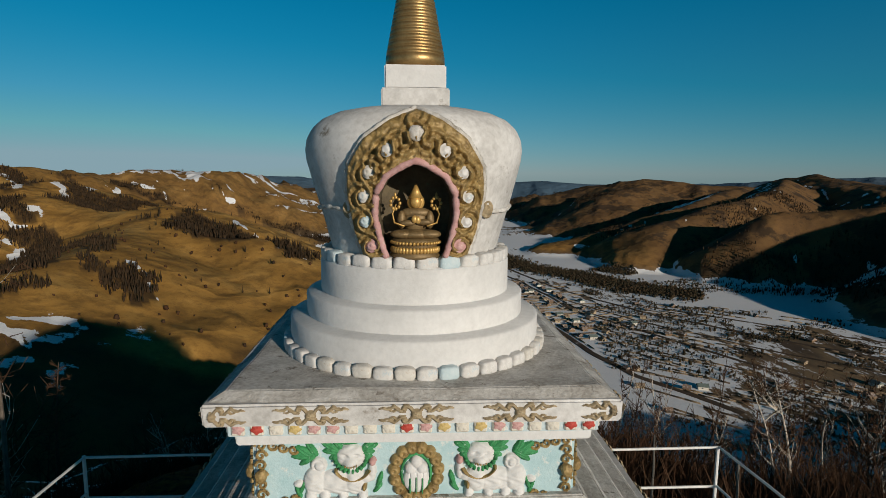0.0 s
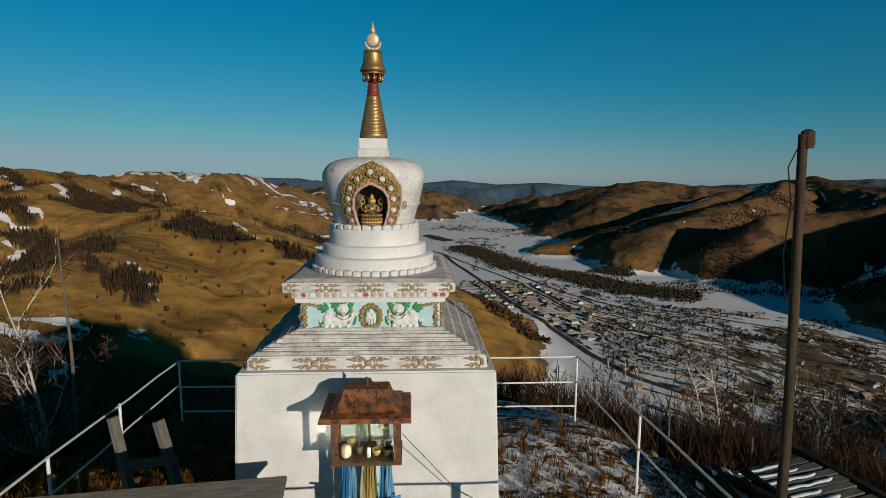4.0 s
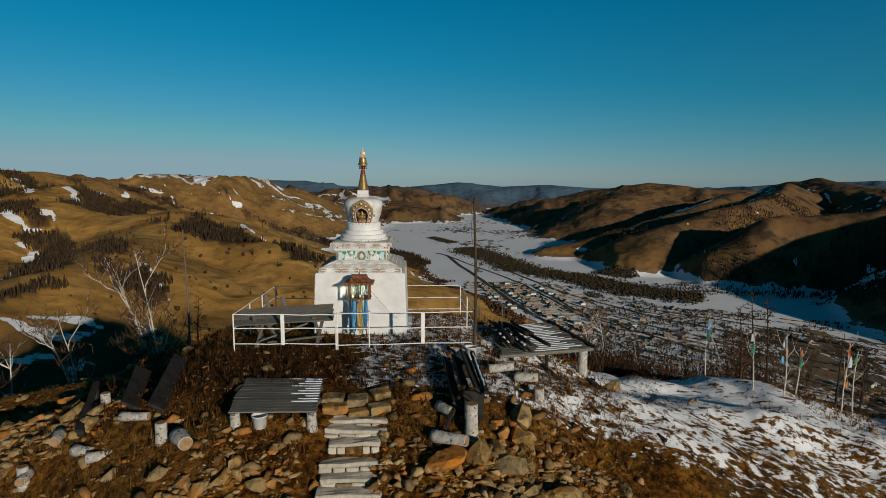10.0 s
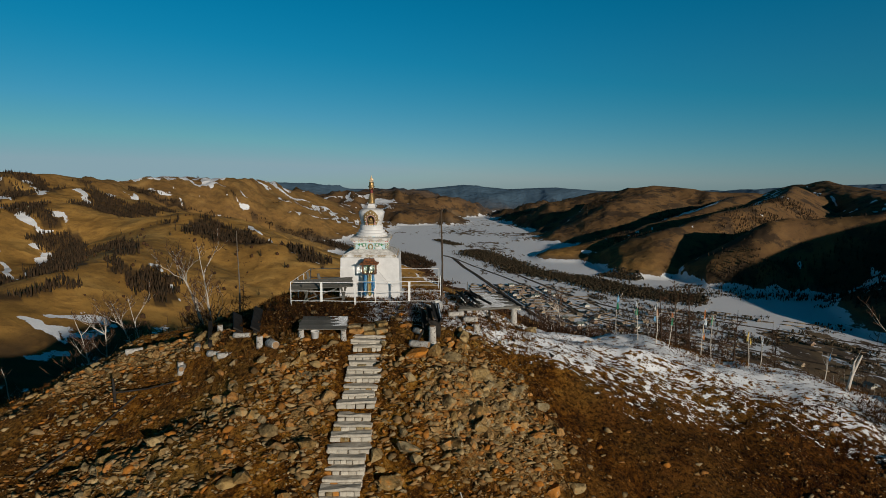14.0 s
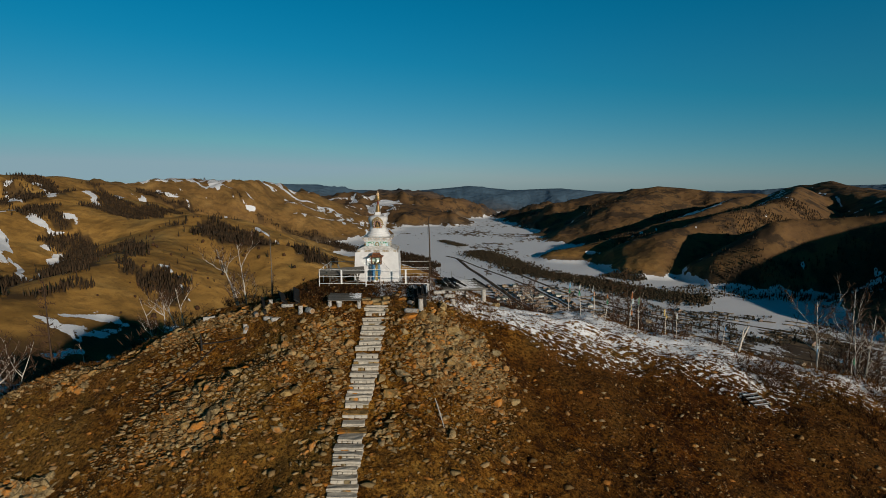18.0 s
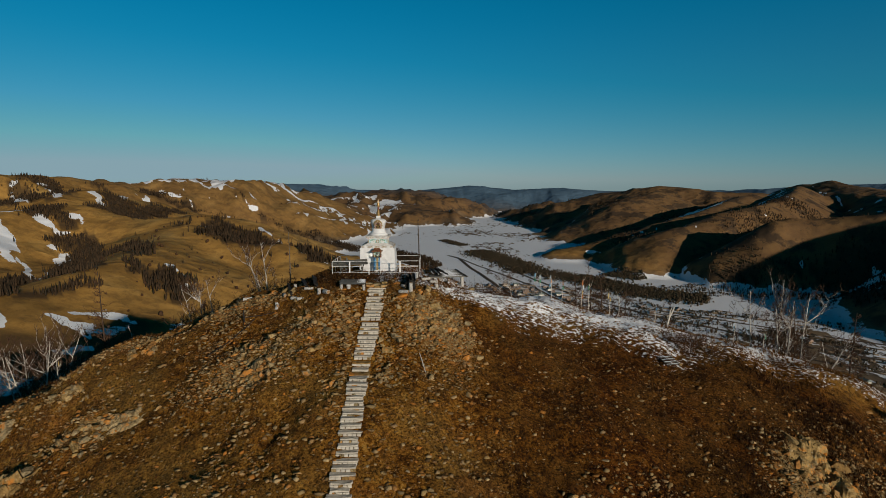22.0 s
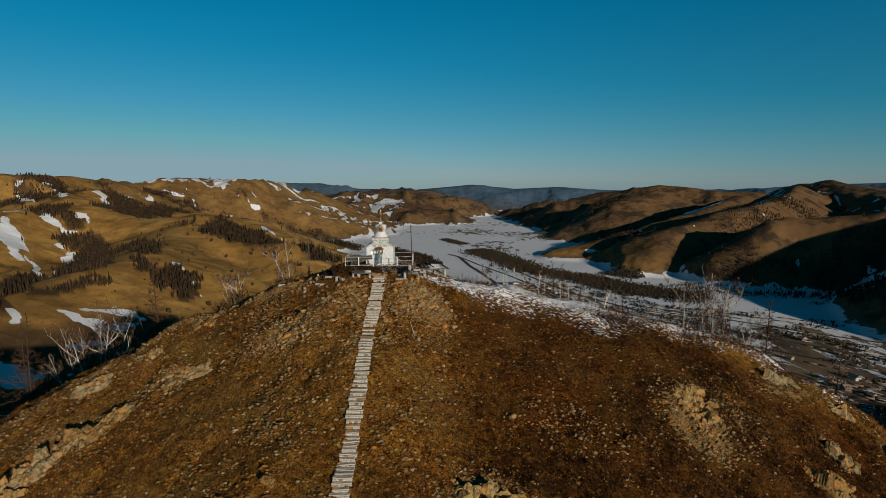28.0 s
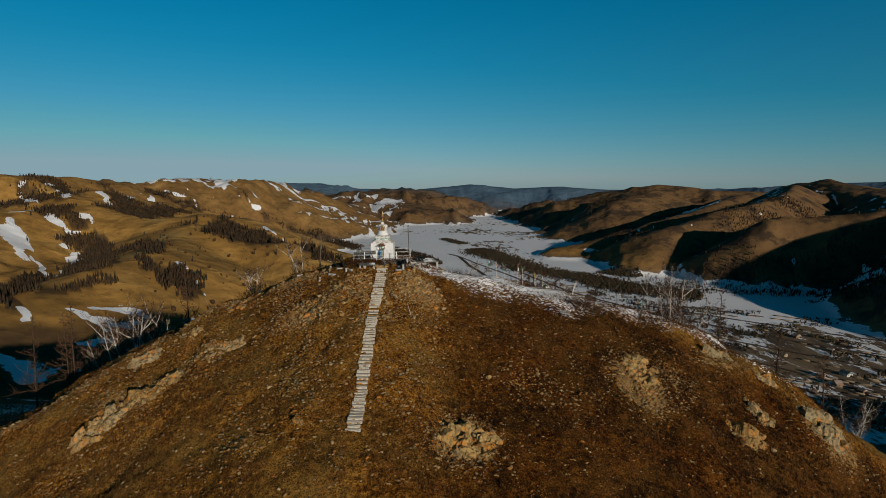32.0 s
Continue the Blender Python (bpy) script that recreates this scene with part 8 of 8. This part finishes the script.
scatter("valley_brush", [clump(30 + k) for k in range(4)] + [spindle(50 + k, 0.22) for k in range(3)], rows_for(q, 1.2, 4.5, 0.75, 0.0), FAR_BRUSH, "scattered bare bushes on the snowy valley floor", "shrubs")


# ---- roads, fences and the village ----
SOIL = surface("frozen_dirt_road", (0.055, 0.042, 0.032), (0.12, 0.09, 0.065), (0.5, 0.52, 0.55), 0.02, 0.3, 0.95, relief=0.2, spots=0.62, world_pos=True)
FENCE_WOOD = island_material("old_board_fence", ((0.09, 0.072, 0.055), (0.20, 0.155, 0.11), (0.33, 0.25, 0.16), (0.13, 0.11, 0.085)), fine=0.8, dist=0.0)


def strip(name, pts, width, lift, mat, label, category):
    bm = B()
    path = []
    for (ax, ay), (bx, by) in zip(pts, pts[1:]):
        k = max(2, int(math.hypot(bx - ax, by - ay) / 12))
        path += [(ax + (bx - ax) * j / k, ay + (by - ay) * j / k) for j in range(k)]
    path.append(pts[-1])
    path = np.array(path, float)
    path[:, 0] += 5 * fbm(path[:, 0], path[:, 1], 80, 2, 9)
    z = ground_h(path[:, 0], path[:, 1])
    prev = None
    for k in range(len(path)):
        d = path[min(k + 1, len(path) - 1)] - path[max(k - 1, 0)]
        d = d / np.hypot(*d)
        w = width / 2
        l, r = (path[k][0] - d[1] * w, path[k][1] + d[0] * w), (path[k][0] + d[1] * w, path[k][1] - d[0] * w)
        row = (bm.verts.new((*l, z[k] - 1.0)), bm.verts.new((*l, z[k] + lift)), bm.verts.new((*r, z[k] + lift)), bm.verts.new((*r, z[k] - 1.0)))
        if prev:
            for j in range(3):
                bm.faces.new((prev[j], prev[j + 1], row[j + 1], row[j]))
        prev = row
    ob = part(name, bm, mat)
    return tagged(ob, label, category, kind="structure")


strip("road_1", ((60, 1580), (86, 1528), (143, 1122), (191, 803), (217, 650), (240, 570), (300, 470)), 8, 0.7, SOIL, "dark dirt road through the village", "road")
strip("road_2", ((86, 1528), (220, 1098), (258, 850), (312, 751), (379, 612), (470, 480)), 5, 0.6, SOIL, "dark track across the snowy valley", "road")
strip("road_3", ((195, 1336), (284, 1003), (371, 833), (472, 705), (562, 608), (640, 500)), 6, 0.6, SOIL, "dark track across the snowy valley", "road")
strip("road_4", ((357, 913), (483, 791), (618, 674), (700, 600)), 5, 0.6, SOIL, "dark track across the snowy valley", "road")
strip("road_5", ((250, 960), (330, 800), (430, 660), (540, 540)), 4, 0.6, SOIL, "dark track across the snowy valley", "road")

ROOFS = [surface("roof_%d" % k, c, tuple(v * 1.5 for v in c), (0.7, 0.73, 0.78), 0.4, 3, 0.8, spots=s) for k, (c, s) in enumerate((((0.10, 0.075, 0.06), 0.55), ((0.20, 0.15, 0.10), 0.60), ((0.10, 0.13, 0.12), 0.62), ((0.19, 0.135, 0.10), 0.56)))]
WALLS = [surface("wall_%d" % k, c, tuple(v * 1.4 for v in c), None, 0.5, 4, 0.9) for k, c in enumerate(((0.17, 0.115, 0.07), (0.30, 0.24, 0.16), (0.45, 0.43, 0.38), (0.10, 0.075, 0.055)))]
PANE = surface("dark_pane", (0.015, 0.017, 0.02), (0.03, 0.034, 0.04), None, 1, 4, 0.25)


def house(seed, w, d, h, wall, roof):
    ob = thing("village_house", "small log house with a snow-dusted gable roof", "house", group="village houses")
    part("wall", box(B(), (0, 0, h / 2 - 0.5), (w, d, h + 1), 0.0), wall, ob)
    bm = B()
    e, t = 0.5, h + w * 0.32
    v = [bm.verts.new(c) for c in ((-w / 2 - e, -d / 2 - e, h - 0.2), (w / 2 + e, -d / 2 - e, h - 0.2), (0, -d / 2 - e, t), (-w / 2 - e, d / 2 + e, h - 0.2), (w / 2 + e, d / 2 + e, h - 0.2), (0, d / 2 + e, t))]
    for f in ((0, 1, 2), (5, 4, 3), (0, 2, 5, 3), (1, 4, 5, 2), (0, 3, 4, 1)):
        bm.faces.new([v[k] for k in f])
    part("roof", bm, roof, ob)
    part("chimney", box(B(), (w * 0.15, d * 0.1, t), (0.7, 0.7, 1.4), 0.0), WALLS[3], ob)
    for s in (-1, 1):
        part("window", box(B(), (s * w * 0.24, -d / 2 - 0.03, h * 0.55), (1.0, 0.1, 1.1), 0.0), PANE, ob)
        part("window", box(B(), (s * (w / 2 + 0.03), d * 0.1, h * 0.55), (0.1, 1.0, 1.1), 0.0), PANE, ob)
    return ob


HOUSES = [house(0, 7, 9, 3.0, WALLS[0], ROOFS[0]), house(1, 6, 8, 2.8, WALLS[1], ROOFS[1]), house(2, 8, 10, 3.2, WALLS[2], ROOFS[2]), house(3, 6, 6, 2.6, WALLS[3], ROOFS[3]), house(4, 9, 7, 3.0, WALLS[0], ROOFS[3])]
placed, fences = 0, []
rv = random.Random(31)


def settle(x, y, turn):
    global placed
    m = pose(x, y, gz(x, y), 0, 0, turn)
    if placed < len(HOUSES):
        HOUSES[placed].matrix_basis = m
    else:
        copy_thing(HOUSES[rv.randrange(len(HOUSES))], m)
    placed += 1


def fence_line(ax, ay, bx, by, h=1.7):
    k = max(1, int(math.hypot(bx - ax, by - ay) / 14))
    for j in range(k):
        if rv.random() < 0.12:
            continue
        x, y = ax + (bx - ax) * (j + 0.5) / k, ay + (by - ay) * (j + 0.5) / k
        fences.append((x, y, gz(x, y) + h / 2 - 0.1, math.hypot(bx - ax, by - ay) / k, 0.35, h, math.atan2(by - ay, bx - ax), 0.0))


STREETS = (((143, 1122), (191, 803)), ((191, 803), (217, 650)), ((220, 1098), (258, 850)), ((258, 850), (312, 751)))
for s, ((ax, ay), (bx, by)) in enumerate(STREETS):
    ln = math.hypot(bx - ax, by - ay)
    ux, uy = (bx - ax) / ln, (by - ay) / ln
    turn = math.degrees(math.atan2(uy, ux)) - 90
    t = 8
    while t < ln - 8:
        for side in (-1, 1):
            nx, ny = -uy * side, ux * side
            deep = rv.uniform(35, 75)
            x0, y0 = ax + ux * t + nx * 9, ay + uy * t + ny * 9
            if ground_h(x0 + nx * deep, y0 + ny * deep)[0] > FLOOR + 5:
                continue
            fence_line(x0, y0, x0 + nx * deep, y0 + ny * deep)
            fence_line(x0 + nx * deep, y0 + ny * deep, x0 + nx * deep + ux * 20, y0 + ny * deep + uy * 20)
            fence_line(x0, y0, x0 + ux * 18, y0 + uy * 18)
            if rv.random() < 0.8 and placed < 130:
                settle(x0 + nx * 8 + ux * 9, y0 + ny * 8 + uy * 9, turn + rv.choice((0, 90)))
            if rv.random() < 0.45 and placed < 130:
                settle(x0 + nx * rv.uniform(18, 40) + ux * 10, y0 + ny * rv.uniform(18, 40) + uy * 10, turn + rv.choice((0, 90)))
        t += rv.uniform(21, 27)
for k in range(46):
    x, y = rv.uniform(230, 560), rv.uniform(470, 900)
    if ground_h(x, y)[0] < FLOOR + 5:
        if k < 30:
            settle(x, y, rv.uniform(0, 90))
        a = rv.uniform(-0.9, -0.6)
        for off in (0, rv.uniform(25, 45)):
            fence_line(x + off, y, x + off + 60 * math.cos(a), y + 60 * math.sin(a))
unit = np.array([(sx / 2, sy / 2, sz / 2) for sx in (-1, 1) for sy in (-1, 1) for sz in (-1, 1)], float)
scatter("board_fences", [(unit, [(0, 1, 3, 2), (4, 6, 7, 5), (0, 4, 5, 1), (2, 3, 7, 6), (0, 2, 6, 4), (1, 5, 7, 3)])], fences, FENCE_WOOD, "weathered board fences dividing the village plots", "fences")
